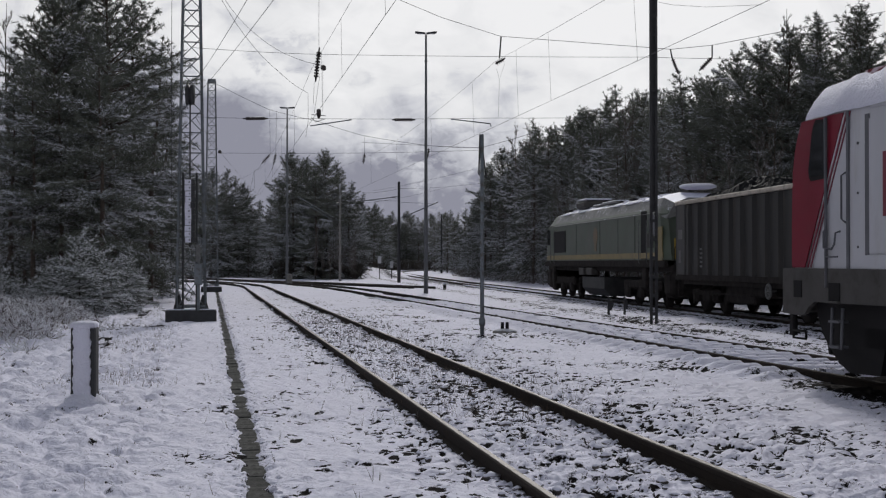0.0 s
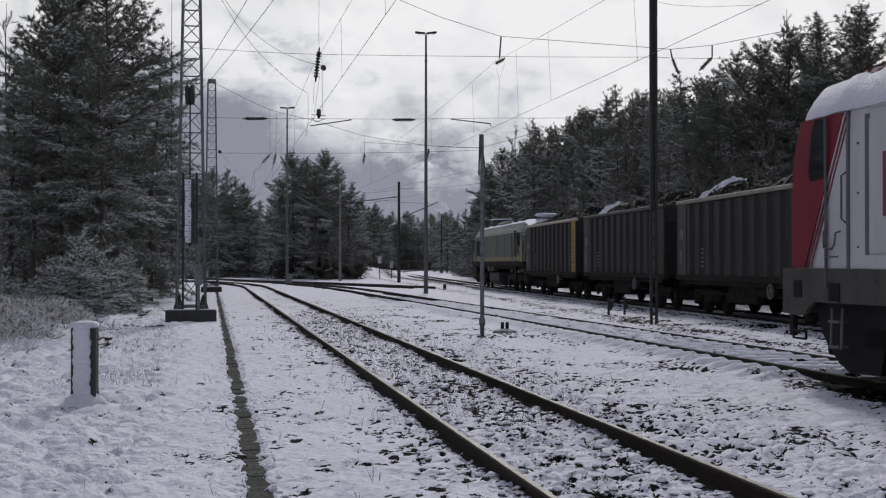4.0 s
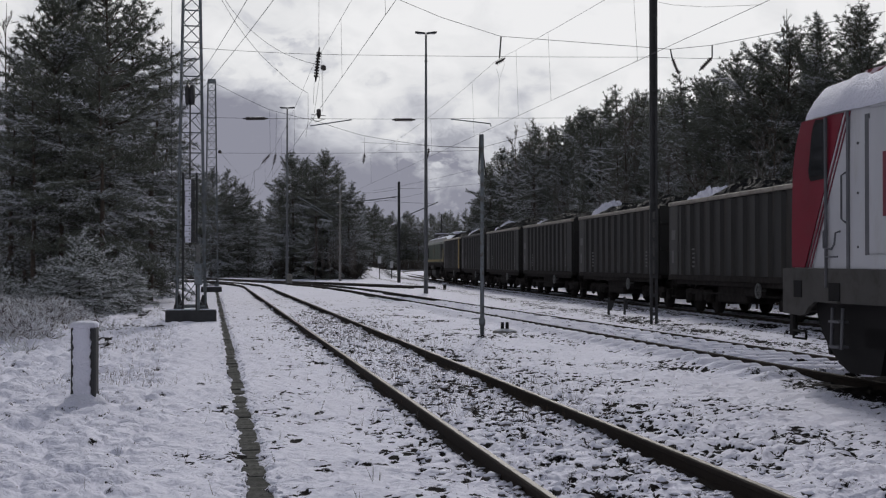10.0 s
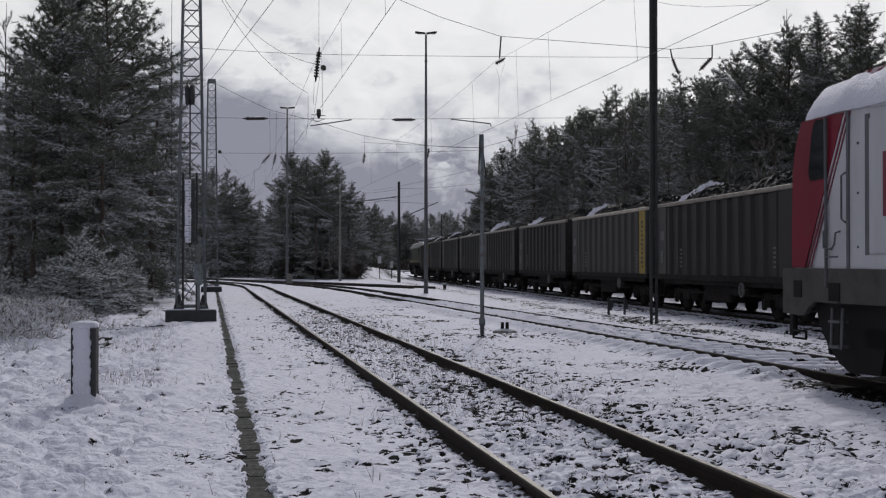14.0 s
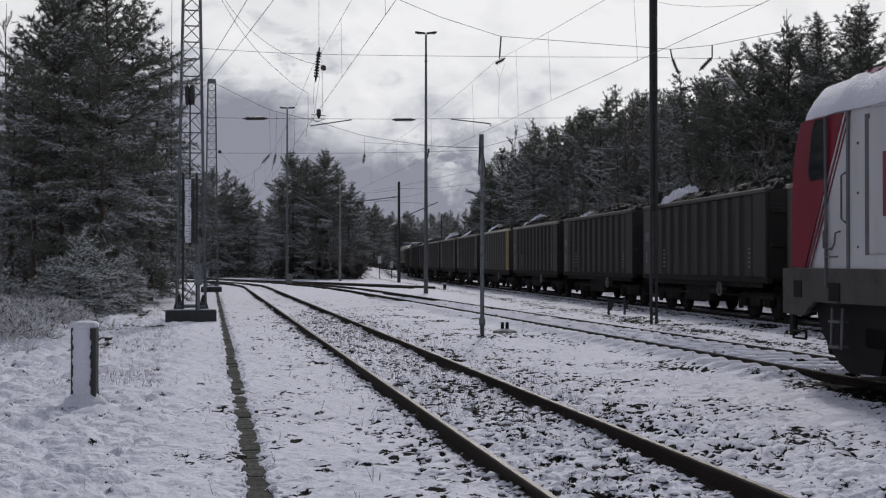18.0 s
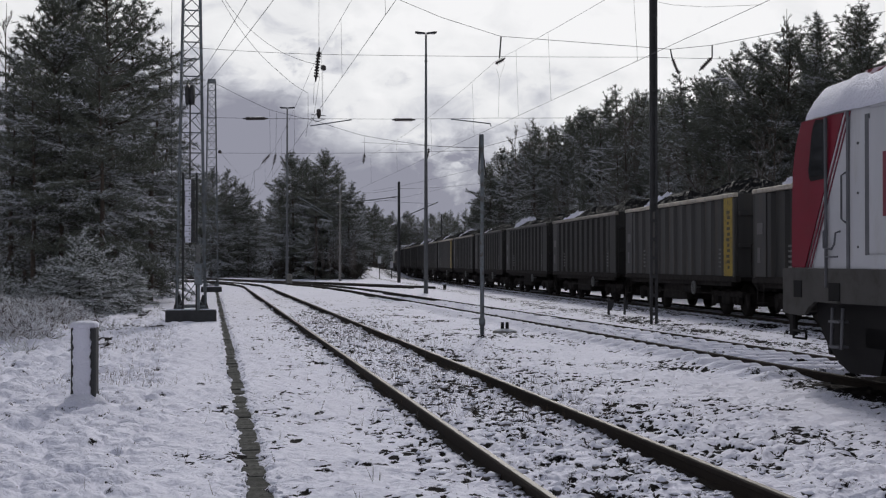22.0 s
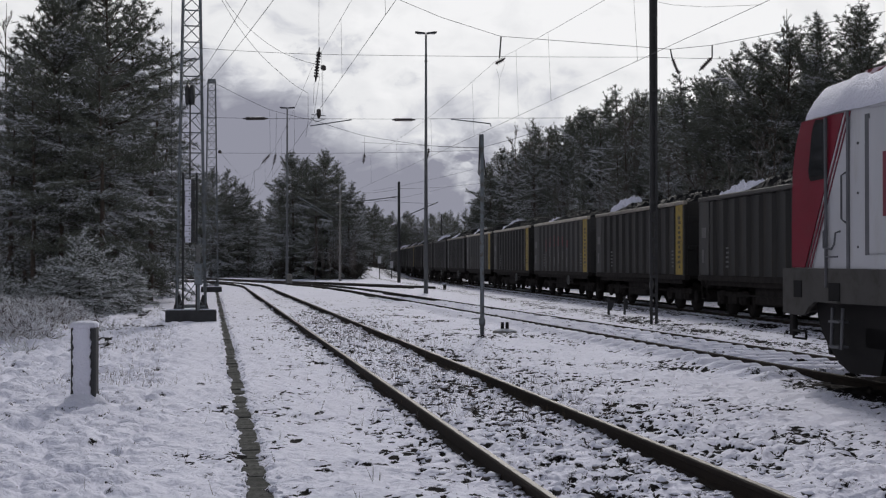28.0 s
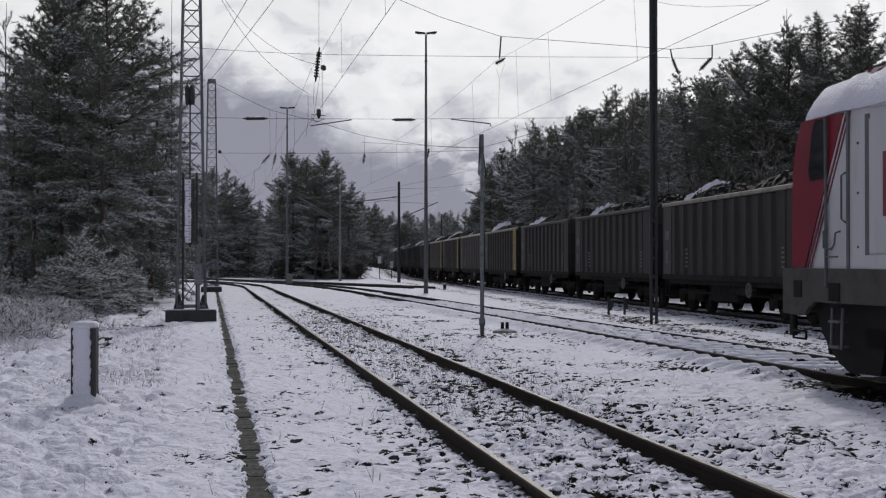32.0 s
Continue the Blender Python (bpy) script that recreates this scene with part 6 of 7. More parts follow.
def lamp_mast(x, y, height):
    m = tube_mast("yard_lamp", x, y, height, 0.13, 0.055, M_POLE, "tall slim yard lamp with two flat heads", "lamp")
    part("collar", Mesh().tube([(0, 0, height * 0.895), (0, 0, height * 0.90)], 0.09, 10), M_POLE, m)
    part("cable_box", Mesh().box((0, -0.13, 1.1), (0.16, 0.1, 0.7), 0.02), M_POLE, m)
    for s in (-1, 1):
        h = part("lamp_head", Mesh().sweep([[(s * x_, y_, height + 0.02 + 0.10 * x_ + dz) for y_, dz in ((-w, 0), (w, 0), (w * 0.7, 0.09), (-w * 0.7, 0.09))] for x_, w in ((0.02, 0.07), (0.16, 0.14), (0.5, 0.15), (0.60, 0.08))]), M_MAST, m)
        part("diffuser", Mesh().box((s * 0.33, 0, height + 0.04), (0.34, 0.2, 0.02), 0.005), M_LAMP, h)
    return m


lamp_mast(-0.94, 70.9, 14.3)
lamp_mast(-12.73, 105.0, 14.3)

# slim post with a strapped bar, beside the siding
sp = tube_mast("sign_post", 0.885, 29.1, 4.58, 0.05, 0.042, M_STEEL, "slim grey steel post with a dark bar strapped to it", "post")
part("clamp", Mesh().lathe((0, 0, 0.24), (0, 0, 1), [(0, 0.05), (0.03, 0.075), (0.14, 0.075), (0.2, 0.05)], 12).box((0, 0, 0.5), (0.07, 0.09, 0.03)), M_STEEL, sp)
part("strapped_bar", Mesh().box((-0.06, 0.02, 4.12), (0.035, 0.06, 0.92), 0.008, Matrix.Rotation(0.03, 3, "Y")), M_MAST, sp, "dark weathered bar")
part("bracket", Mesh().box((0.06, 0, 3.85), (0.03, 0.05, 0.55), 0.006, Matrix.Rotation(-0.12, 3, "Y")), M_MAST, sp)
part("bracket", Mesh().tube([(-0.05, 0, 0.42), (-0.24, 0, 0.40)], 0.012, 6), M_STEEL, sp)

# round lid with two cable loops
lid = thing("manhole_cover", "round concrete cover with two black lifting stubs", "manhole cover", at=pose(1.44, 30.0, 0.055))
part("cover", Mesh().lathe((0, 0, -0.04), (0, 0, 1), [(0, 0.27), (0.04, 0.29), (0.08, 0.26), (0.12, 0.13), (0.125, 0.0)], 24), M_CONC, lid)
for s in (-1, 1):
    part("stub", Mesh().tube([(s * 0.055, 0, 0.06), (s * 0.055, 0, 0.15), (s * 0.055, 0.03, 0.22)], [0.042, 0.04, 0.036], 12), M_BLACK, lid)
    part("stub_snow", Mesh().lathe((s * 0.055, 0.03, 0.215), (0, 0, 1), [(0, 0.035), (0.02, 0.03), (0.03, 0.01)], 10), M_SNOW, lid)

# snow-plastered concrete marker in front
mk = thing("marker_post", "dark square concrete marker post plastered with snow", "post", at=pose(-4.20, 15.1, 0, 0, 0, 6))
part("shaft", Mesh().box((0, 0, 0.42), (0.285, 0.24, 0.98), 0.02), M_DARKCONC, mk)
secs = []
for k in range(25):
    z = 0.06 + 0.86 * k / 24
    w = 0.102 + 0.007 * math.sin(k * 2.1) + 0.009 * noise.noise(Vector((k * 0.45, 0, 2))) + (0.04 if k < 2 else 0)
    o = -0.014 + 0.006 * math.sin(k * 0.8)
    secs.append([(o - w, -0.121, z), (o - w * 0.9, -0.15, z), (o, -0.162 - 0.004 * math.sin(k), z), (o + w * 0.9, -0.15, z), (o + w * 0.98, -0.121, z)])
part("snow_face", Mesh().sweep(secs, True, True, True), M_SNOW, mk, "snow driven against the face")
part("snow_cap", Mesh().sweep([[(x * k, y * k, 0.905 + h) for x, y in ((-0.145, -0.16), (0, -0.168), (0.145, -0.16), (0.15, 0), (0.145, 0.125), (0, 0.13), (-0.145, 0.125), (-0.15, 0))] for k, h in ((0.96, 0.0), (1.0, 0.02), (0.96, 0.045), (0.8, 0.065), (0.4, 0.075))], True, True, True), M_SNOW, mk)
heap = [[(math.cos(a) * r * (1 + 0.18 * math.sin(3 * a + 1)) - 0.02, math.sin(a) * r * (1 + 0.15 * math.sin(2 * a)) - 0.08, z + 0.02 * math.sin(4 * a)) for a in [2 * math.pi * q / 20 for q in range(20)]] for r, z in ((0.27, -0.06), (0.25, 0.02), (0.21, 0.07), (0.15, 0.11), (0.08, 0.13))]
part("snow_mound", Mesh().sweep(heap, True, True, True), M_SNOW, mk)

# small concrete post far off, dwarf signal, short posts between the tracks
single("concrete_post", Mesh().box((0, 0, 0.38), (0.40, 0.36, 0.88), 0.03), M_CONC, "short pale concrete post in the snow", "post", at=pose(-12.35, 103.5, 0))
ds = thing("dwarf_signal", "low dark shunting signal capped with snow", "signal", at=pose(0.10, 79.5, 0))
part("housing", Mesh().box((0, 0, 0.22), (0.22, 0.22, 0.36), 0.04), M_CONC, ds)
part("lens_hood", Mesh().box((0, -0.14, 0.24), (0.16, 0.1, 0.16), 0.03), M_BLACK, ds)
part("snow_cap", Mesh().box((0, 0, 0.43), (0.24, 0.24, 0.07), 0.03), M_SNOW, ds)
for x, y, lean, w in ((5.20, 40.4, 16, 0.13), (5.84, 41.4, 0, 0.07)):
    p = thing("stub_post", "short dark steel stub post beside the running line", "post", "stub posts", at=pose(x, y, 0))
    part("upright", Mesh().box((0, 0, 0.27), (0.07, 0.07, 0.64), 0.01), M_MAST, p)
    part("fin", Mesh().box((0.07, 0, 0.33), (w, 0.03, 0.30), 0.008, Matrix.Rotation(radians(lean), 3, "Y")), M_MAST, p)


def far_mast(x, y, height, r, arm, mat, label, lean=0.0):
    m = tube_mast("overhead_line_mast", x, y, height, r, r * 0.7, mat, label)
    for x1, z0, z1 in arm:
        part("cantilever", Mesh().tube([(0, 0, z0), (x1, 0, z1)], 0.045, 6), M_STEEL, m)
        part("stay", Mesh().tube([(0, 0, z0 + (z1 - z0) * 1.0), (x1 * 0.9, 0, z0 + (z1 - z0) * 0.9)], 0.015, 5), M_STEEL, m)
        part("insulator", insulator_mesh((x1 * 0.10, 0, z0 + (z1 - z0) * 0.10), (x1 * 0.2, 0, z0 + (z1 - z0) * 0.2), 0.09), M_INSUL, m)
    return m


def insulator_mesh(a, b, r=0.07, n=7):
    a, b = Vector(a), Vector(b)
    L = (b - a).length
    prof = [(0, 0.02)]
    for k in range(n):
        t = L * (0.12 + 0.76 * k / n)
        prof += [(t, 0.025), (t + L * 0.02, r), (t + L * 0.06, r * 0.85), (t + L * 0.07, 0.03)]
    prof.append((L, 0.02))
    return Mesh().lathe(a, b - a, prof, 10)


far_mast(-3.9, 113.8, 8.9, 0.16, ((3.45, 5.6, 7.1), (-3.2, 7.6, 7.2)), M_MAST, "dark overhead line mast with two arms")
far_mast(-9.68, 121.0, 9.2, 0.13, ((-4.0, 5.6, 8.0), (-3.4, 5.3, 7.4)), M_CONC, "pale concrete mast with a long slanting arm")
far_mast(-18.75, 144.0, 8.2, 0.16, (), M_CONC, "pale concrete mast at the bend")
far_mast(-0.25, 205.0, 9.5, 0.14, ((2.2, 7.0, 8.0),), M_MAST, "distant dark overhead line mast")
for x, y, h in ((-6.6, 134.0, 2.5), (-5.6, 140.0, 2.0), (-28.0, 120.0, 3.0), (-30.5, 126, 3.2), (-28.6, 118.0, 2.6)):
    sg = tube_mast("signal_post", x, y, h, 0.05, 0.05, M_MAST, "thin trackside signal post in the distance", "post")
    part("board", Mesh().box((0, -0.07, h - 0.45), (0.36, 0.05, 0.75), 0.02), M_WHITE if x > -10 else M_MAST, sg)


# ---------------------------------------------------------------- concrete cable trough
def build_trough():
    t = thing("cable_trough", "mossy concrete cable trough lids in a line through the snow", "cable trough", "", "structure")
    shapes = [fix_normals(Mesh().box((0, 0, 0), (0.195, l, 0.09), 0.012).data("slab", M_SLAB)) for l in (0.493, 0.487, 0.49)]
    def trough_z(x, y):
        return sum(ground_z(x - 0.1805 * k, y + k) for k in (-0.6, -0.2, 0.2, 0.6)) / 4 - 0.016

    y = 6.0
    while y < 74:
        x = 0.36 - 0.1805 * y
        part("slab", random.choice(shapes), None, t, at=pose(x + random.uniform(-0.006, 0.006), y, trough_z(x, y) + random.uniform(-0.003, 0.003), random.uniform(-0.4, 0.4), random.uniform(-1, 1), 10.2 + random.uniform(-0.8, 0.8)))
        y += 0.492 if y < 40 else 0.495
    return t


build_trough()


# ---------------------------------------------------------------- overhead wires
def wire(parent, name, pts, r, sag=0.0, steps=10):
    """A wire through points, hanging between each pair."""
    path = []
    for a, b in zip(pts, pts[1:]):
        a, b = Vector(a), Vector(b)
        for k in range(steps):
            q = k / steps
            path.append(a.lerp(b, q) - Vector((0, 0, sag * 4 * q * (1 - q))))
    path.append(Vector(pts[-1]))
    return part(name, Mesh().tube(path, r * 0.68, 5), M_WIRE, parent)


def line_over(name, label, centre, contact_z, hang_z, low_z, supports, y_from, y_to, drops):
    g = thing(name, label, "overhead line", "overhead lines")
    ys = sorted([y_from, *supports, y_to])
    wire(g, "contact_wire", [(*centre(y), contact_z) for y in ys], 0.0075, 0.0)
    wire(g, "messenger_wire", [(*centre(y), hang_z) for y in ys], 0.0062, hang_z - low_z)
    for y in drops:
        a = max(s for s in ys if s <= y)
        b = min(s for s in ys if s > y)
        q = (y - a) / (b - a)
        z = hang_z - (hang_z - low_z) * 4 * q * (1 - q)
        part("dropper", Mesh().tube([(*centre(y), contact_z), (centre(y + 0.25)[0], y + 0.25, z)], 0.004, 4), M_WIRE, g)
    return g


def over_t1(y):
    x = T1_X0 - 0.12 - T1_SLOPE * y
    return (x - max(0, y - 84) ** 2 * 0.0075, y)


def over_t2(y):
    return (T2_X0 - 1.05 - T2_SLOPE * y, y)


line_over("overhead_line", "contact wire and hanging messenger above the first track", over_t1, 5.72, 7.2, 6.85, (36.3, 75.0), -25, 112, (8, 14, 21, 28.0, 33, 44, 52, 60, 68, 84, 92, 100))
line_over("overhead_line", "contact wire and hanging messenger above the siding", over_t2, 5.52, 7.35, 6.85, (36.2, 75.0), -25, 118, (8, 15, 24.5, 30.5, 33.6, 39, 46, 54, 62, 84, 92, 102))

hs = thing("cross_span", "wires spanning across the tracks between the masts", "overhead line", "cross spans")
wire(hs, "upper_span_wire", [(-7.296, 37.40, 7.944), (-3.641, 37.00, 7.681), (5.742, 36.20, 7.471)], 0.009, 0.02)
wire(hs, "upper_span_wire", [(5.742, 36.20, 7.471), (11.262, 35.80, 7.328)], 0.009, 0.02)
wire(hs, "lower_span_wire", [(-7.214, 37.40, 5.922), (-3.622, 36.80, 5.805), (1.375, 36.40, 5.776), (5.726, 36.10, 5.790), (10.948, 35.80, 5.771)], 0.008, 0.02)
wire(hs, "head_rope", [(-1.520, 36.80, 9.330), (-0.064, 36.70, 8.697), (1.636, 36.50, 8.113), (5.821, 36.20, 7.742), (6.392, 36.10, 7.677), (7.529, 36.00, 7.771), (12.263, 35.60, 8.642)], 0.011, 0.0, 4)
wire(hs, "hanger", [(-3.567, 36.90, 9.221), (-3.567, 36.90, 7.827)], 0.008)
wire(hs, "hanger", [(-3.567, 36.90, 11.167), (-3.567, 36.90, 9.221)], 0.008)
wire(hs, "head_rope", [(-7.480, 37.50, 14.782), (-3.567, 36.90, 11.167), (-1.520, 36.80, 9.330)], 0.011, 0.25, 6)
wire(hs, "jumper", [(-6.373, 37.00, 9.242), (-5.577, 36.90, 8.054), (-4.754, 36.80, 7.196), (-3.854, 36.70, 6.520)], 0.009, 0.05, 5)
wire(hs, "jumper", [(-6.275, 37.00, 9.242), (-5.577, 36.90, 8.411), (-4.592, 36.80, 7.697), (-3.418, 36.70, 7.310)], 0.009, 0.05, 5)
wire(hs, "jumper", [(-6.665, 37.00, 10.217), (-6.373, 37.00, 9.242)], 0.009)
wire(hs, "jumper", [(-3.854, 36.70, 6.520), (-3.843, 36.60, 5.702), (-3.908, 36.60, 5.268)], 0.008)
part("insulator", insulator_mesh((-3.551, 36.90, 7.859), (-3.664, 36.90, 6.870), 0.075, 9), M_INSUL, hs)
part("pulley", Mesh().lathe((-3.418, 36.70, 7.245), (0, 1, 0), [(-0.04, 0.08), (0, 0.075), (0.04, 0.08)], 14), M_INSUL, hs)
for a, b in (((-3.435, 36.70, 7.181), (-3.435, 36.70, 5.988)), ((-3.515, 36.70, 7.084), (-3.676, 36.70, 5.955)), ((-3.686, 36.80, 6.840), (-3.709, 36.70, 6.197))):
    wire(hs, "dropper", [a, b], 0.007)
part("clamp", Mesh().lathe((-3.547, 36.70, 6.036), (0, 0, -1), [(-0.03, 0.04), (0, 0.065), (0.1, 0.065), (0.2, 0.05), (0.24, 0.02)], 12), M_INSUL, hs)
wire(hs, "clamp_wire", [(-3.757, 36.70, 5.907), (-3.354, 36.70, 5.875)], 0.014)
wire(hs, "clamp_wire", [(-3.757, 36.70, 5.826), (-3.644, 36.70, 5.697), (-3.338, 36.70, 5.794)], 0.012)
part("steady_arm", Mesh().tube([(-3.779, 36.60, 5.574), (-2.605, 36.60, 5.751)], 0.017, 6), M_STEEL, hs)
part("steady_arm", Mesh().tube([(0.223, 36.30, 5.733), (1.340, 36.30, 5.605), (1.356, 36.30, 5.526)], 0.017, 6), M_STEEL, hs)
part("insulator", insulator_mesh((-5.786, 37.20, 5.851), (-5.040, 37.00, 5.828), 0.055, 9), M_INSUL, hs)
part("insulator", insulator_mesh((-1.447, 36.60, 5.751), (-0.786, 36.50, 5.739), 0.055, 9), M_INSUL, hs)
part("suspension_rod", Mesh().tube([(1.652, 36.50, 8.113), (1.604, 36.50, 7.487)], 0.022, 6), M_MAST, hs)
part("insulator", insulator_mesh((1.491, 36.50, 7.327), (1.759, 36.40, 7.471), 0.07, 4), M_INSUL, hs)
for a, b in (((1.519, 36.40, 7.168), (1.599, 36.40, 6.880)), ((1.743, 36.40, 7.312), (1.599, 36.40, 6.880)), ((1.599, 36.40, 6.880), (1.567, 36.40, 5.792))):
    wire(hs, "dropper", [a, b], 0.005)
part("suspension_rod", Mesh().tube([(6.392, 36.10, 7.677), (6.440, 36.10, 7.439)], 0.02, 6), M_MAST, hs)
part("insulator", insulator_mesh((6.440, 36.10, 7.439), (6.614, 36.10, 6.979), 0.06, 6), M_INSUL, hs)
part("suspension_rod", Mesh().tube([(7.545, 36.00, 7.771), (7.545, 36.00, 7.455)], 0.02, 6), M_MAST, hs)
part("insulator", insulator_mesh((7.545, 36.00, 7.439), (7.181, 36.00, 7.059), 0.07, 6), M_INSUL, hs)
wire(hs, "slack_wire", [(4.824, 30.00, 7.806), (5.351, 30.00, 7.700), (6.142, 30.00, 7.647), (7.460, 30.00, 7.700)], 0.006, 0.0, 4)

an = thing("anchor_wires", "tensioned wires led down to the lattice mast", "overhead line", "cross spans")
wire(an, "wire", [(-7.227, 37.30, 6.894), (-3.670, 24.00, 6.574), (-1.856, 16.00, 5.847)], 0.009, 0.05)
wire(an, "wire", [(-7.113, 37.30, 6.583), (-3.174, 24.00, 6.574), (-1.293, 16.00, 5.987)], 0.009, 0.05)
wire(an, "wire", [(-7.197, 37.40, 5.906), (-10.678, 62.00, 6.962), (-13.732, 95.00, 6.742)], 0.01, 0.05)
wire(an, "wire", [(-8.056, 38.20, 15.027), (-8.094, 38.30, 8.499), (-8.158, 38.60, 1.430)], 0.012, 0.0, 2)

h2 = thing("cross_span", "wires of the farther span beyond the first masts", "overhead line", "cross spans")
wire(h2, "head_rope", [(-13.379, 75.00, 12.228), (-10.149, 75.00, 10.646), (-7.342, 74.60, 9.943), (-4.636, 74.30, 9.060), (-0.780, 74.00, 8.445), (2.134, 73.60, 8.279), (5.645, 73.00, 9.251)], 0.016, 0.03, 5)
wire(h2, "upper_span_wire", [(-13.313, 75.00, 8.109), (-4.707, 74.40, 8.057), (2.140, 73.80, 8.167)], 0.014, 0.02)
wire(h2, "lower_span_wire", [(-4.707, 74.40, 8.678), (2.464, 73.80, 8.297)], 0.012, 0.02)
for a, b in (((-10.116, 75.00, 10.646), (-10.083, 75.00, 8.076)), ((-9.721, 75.00, 10.448), (-9.754, 75.00, 8.076)), ((-4.538, 74.30, 8.995), (-4.538, 74.30, 8.016)), ((-0.813, 74.00, 8.315), (-0.813, 74.00, 8.055))):
    wire(h2, "dropper", [a, b], 0.011)
part("insulator", insulator_mesh((-10.083, 75.00, 8.043), (-10.578, 75.00, 7.483), 0.10, 6), M_INSUL, h2)
part("insulator", insulator_mesh((-9.754, 75.00, 8.076), (-9.886, 75.00, 7.417), 0.10, 6), M_INSUL, h2)
part("insulator", insulator_mesh((-4.538, 74.30, 8.016), (-4.603, 74.30, 7.428), 0.10, 6), M_INSUL, h2)
part("insulator", insulator_mesh((-0.813, 74.00, 8.315), (-0.910, 74.00, 7.665), 0.10, 6), M_INSUL, h2)
part("pulley", Mesh().lathe((-13.016, 75.00, 8.175), (0, 1, 0), [(-0.05, 0.10), (0.05, 0.10)], 12), M_INSUL, h2)
wire(h2, "slack_wire", [(-10.578, 75.00, 7.483), (-11.740, 80.00, 7.450), (-13.905, 92.00, 6.581)], 0.012, 0.1)
wire(h2, "dropper", [(-11.740, 80.00, 7.450), (-11.740, 80.00, 6.325)], 0.011)
wire(h2, "slack_wire", [(-9.886, 75.00, 7.417), (-11.037, 80.00, 6.817), (-14.359, 95.00, 6.116)], 0.01, 0.1)

h3 = thing("cross_span", "thin wires led to the far masts", "overhead line", "cross spans")
wire(h3, "wire", [(2.707, 110.00, 8.465), (-3.907, 114.00, 8.312), (-7.084, 116.00, 8.021)], 0.016, 0.1)
wire(h3, "wire", [(2.373, 100.00, 8.987), (-6.320, 116.00, 8.225)], 0.014, 0.1)
wire(h3, "wire", [(0.295, 112.00, 8.293), (-6.167, 116.00, 7.205)], 0.012, 0.1)
wire(h3, "wire", [(-13.769, 121.00, 7.445), (-9.782, 121.00, 7.232), (-4.355, 118.00, 7.612)], 0.012, 0.1)


# ---------------------------------------------------------------- pieces: sleepers, fastenings, ballast
sleepers(TRACK_2, t2_path(), 18.6, 62, -0.035)
sleepers(TRACK_3, t3_path(), 28, 96, 0.0)


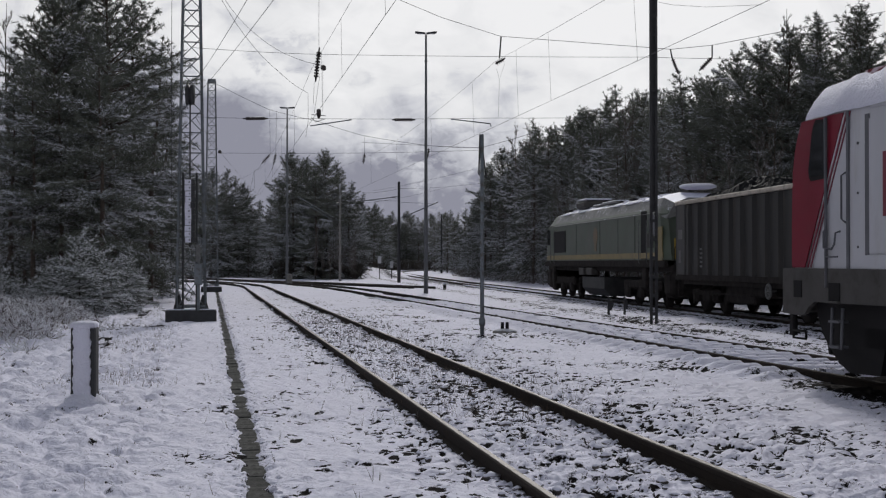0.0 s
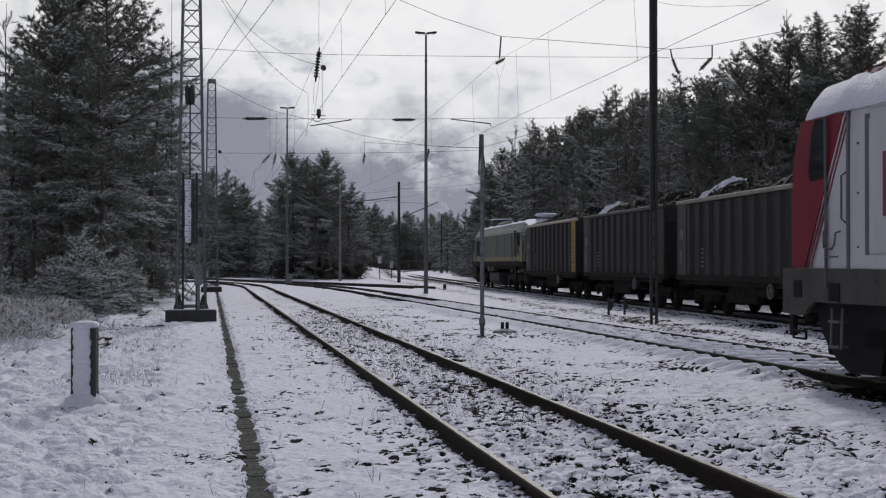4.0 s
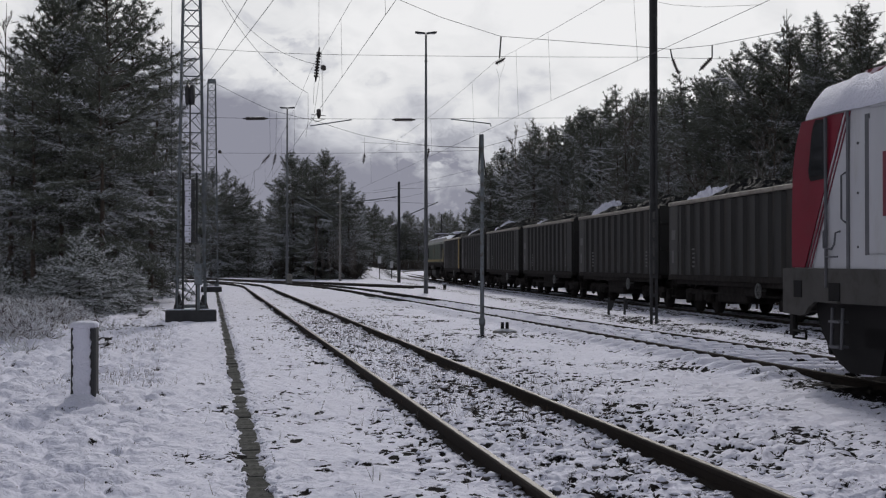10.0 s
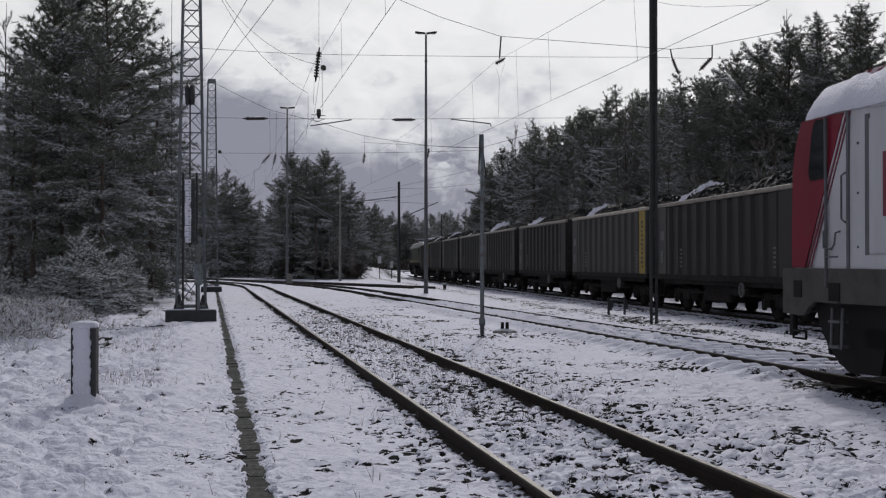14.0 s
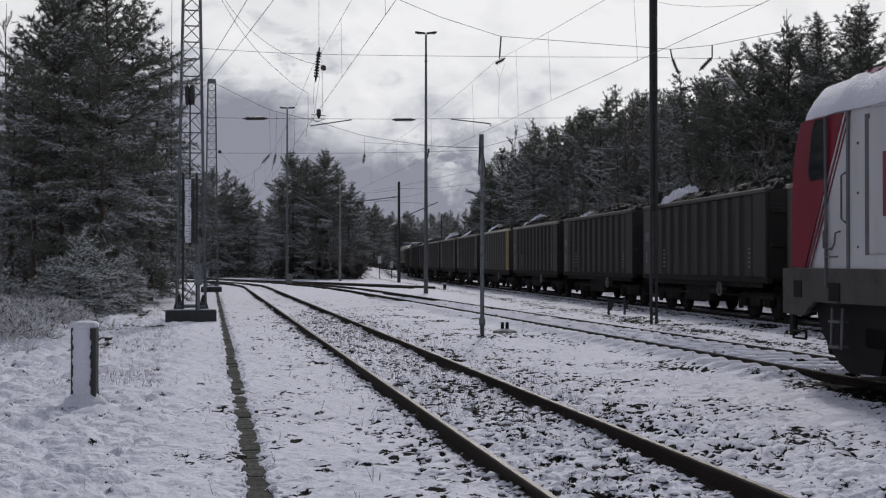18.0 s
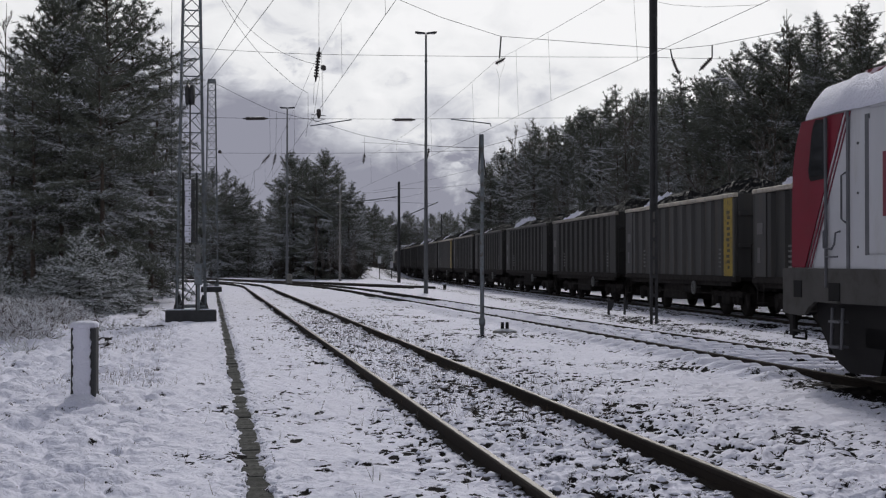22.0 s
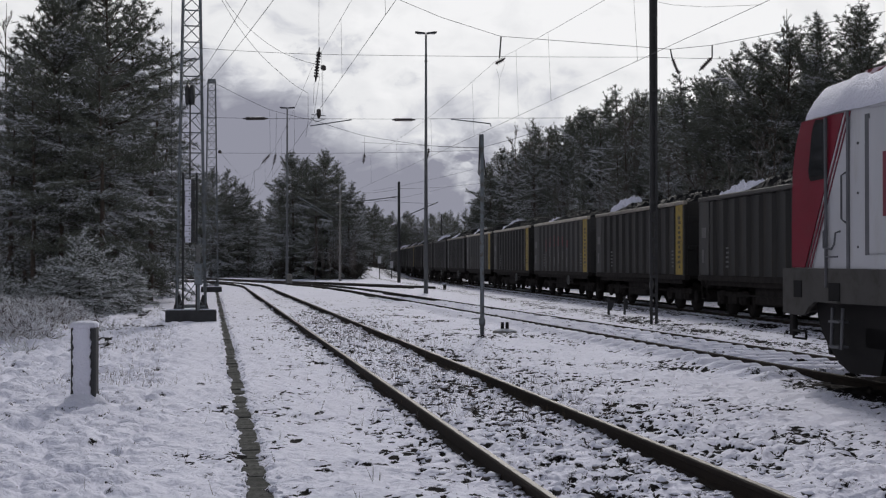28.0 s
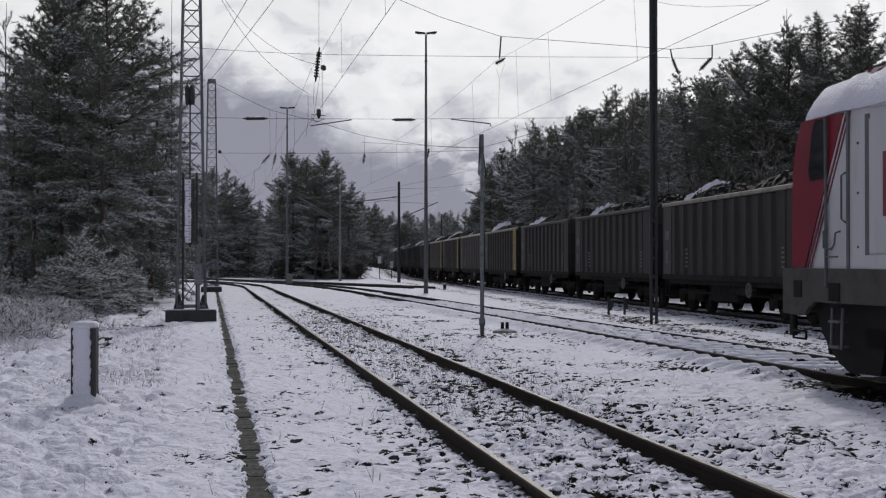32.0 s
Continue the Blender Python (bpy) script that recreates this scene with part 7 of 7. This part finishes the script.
def build_ballast():
    """Snow-capped stones between and beside the rails of the first track."""
    m, nt, b = material("snow_capped_stone")
    g = nt.nodes.new("ShaderNodeNewGeometry")
    s = nt.nodes.new("ShaderNodeSeparateXYZ")
    link(nt, g.outputs["Normal"], s.inputs[0])
    n = noise_tex(nt, g.outputs["Position"], 18.0, 4.0)
    f = ramp(nt, smath(nt, "ADD", s.outputs[2], smath(nt, "MULTIPLY", smath(nt, "SUBTRACT", n, 0.5), 0.9)), [(0.18, 0.0), (0.36, 1.0)])
    stone = ramp(nt, g.outputs["Random Per Island"], [(0.0, (0.025, 0.022, 0.02)), (0.7, (0.07, 0.06, 0.052)), (1.0, (0.15, 0.13, 0.11))])
    link(nt, mix_rgb(nt, f, stone, (0.815, 0.81, 0.905)), b.inputs["Base Color"])
    b.inputs["Roughness"].default_value = 0.8
    rng = np.random.default_rng(9)
    bm = bmesh.new()
    bmesh.ops.create_icosphere(bm, subdivisions=1, radius=1.0)
    bm.verts.ensure_lookup_table()
    ico = [v.co.copy() for v in bm.verts]
    fc = [tuple(v.index for v in f.verts) for f in bm.faces]
    bm.free()

    def shape(r):
        k = rng.uniform(0.62, 1.35, len(ico))
        sx, sy, sz = rng.uniform(0.8, 1.5), rng.uniform(0.8, 1.3), rng.uniform(0.55, 1.0)
        return [(v.x * r * q * sx, v.y * r * q * sy, v.z * r * q * sz) for v, q in zip(ico, k)]

    protos = [fix_normals(Mesh().add(shape(0.05), fc, True).data("stone", m)) for _ in range(10)]

    def scatter(name, label, mat, d0, y, r, sink, singles):
        x = T1_X0 - T1_SLOPE * y + d0
        z = ground_height(x, y) + r * sink
        rest, count = Mesh(), 0
        for k in range(len(x)):
            if singles and count < 300 and y[k] < 11.5:
                part("stone", protos[count % 10], None, TRACK_1, at=pose(x[k], y[k], z[k], rng.uniform(-15, 15), rng.uniform(-15, 15), rng.uniform(0, 360)) @ Matrix.Scale(r[k] / 0.05, 4))
                count += 1
                continue
            rest.add([(x[k] + p[0], y[k] + p[1], z[k] + p[2]) for p in shape(r[k])], fc, True)
        tagged(new(name, rest.data(name, mat)), label, name.replace("_", " "), kind="stuff")

    n = 1300
    y = 6.2 + 34 * rng.uniform(0, 1, n) ** 1.7
    d0 = rng.normal(0.1, 0.75, n)
    keep = (np.abs(np.abs(d0) - 0.75) > 0.09) & (d0 > -1.9)
    scatter("ballast", "snow-capped ballast stones along the first track", m, d0[keep], y[keep], 0.012 + 0.0065 * rng.gamma(2.0, 1.0, keep.sum()), 0.15, True)
    n = 3600
    y = 6.2 + 60 * rng.uniform(0, 1, n) ** 1.7
    d0 = rng.choice((-1, 1), n) * 0.75 + rng.choice((-1, 1), n) * rng.uniform(0.05, 0.11, n)
    scatter("rail_foot_snow", "clods of snow lying against the rail feet", m, d0, y, 0.010 + 0.0055 * rng.gamma(2.0, 1.0, n), 0.1, False)
    n = 1000
    y = 6.2 + 60 * rng.uniform(0, 1, n) ** 1.5
    d0 = (0.36 - T1_X0) + rng.choice((-1, 1), n) * rng.normal(0.122, 0.032, n)
    scatter("trough_edge_snow", "ragged snow along the edges of the trough lids", M_SNOW, d0, y, np.minimum(0.006 + 0.0042 * rng.gamma(2.0, 1.0, n), 0.028), -0.1, False)


build_ballast()
motions()
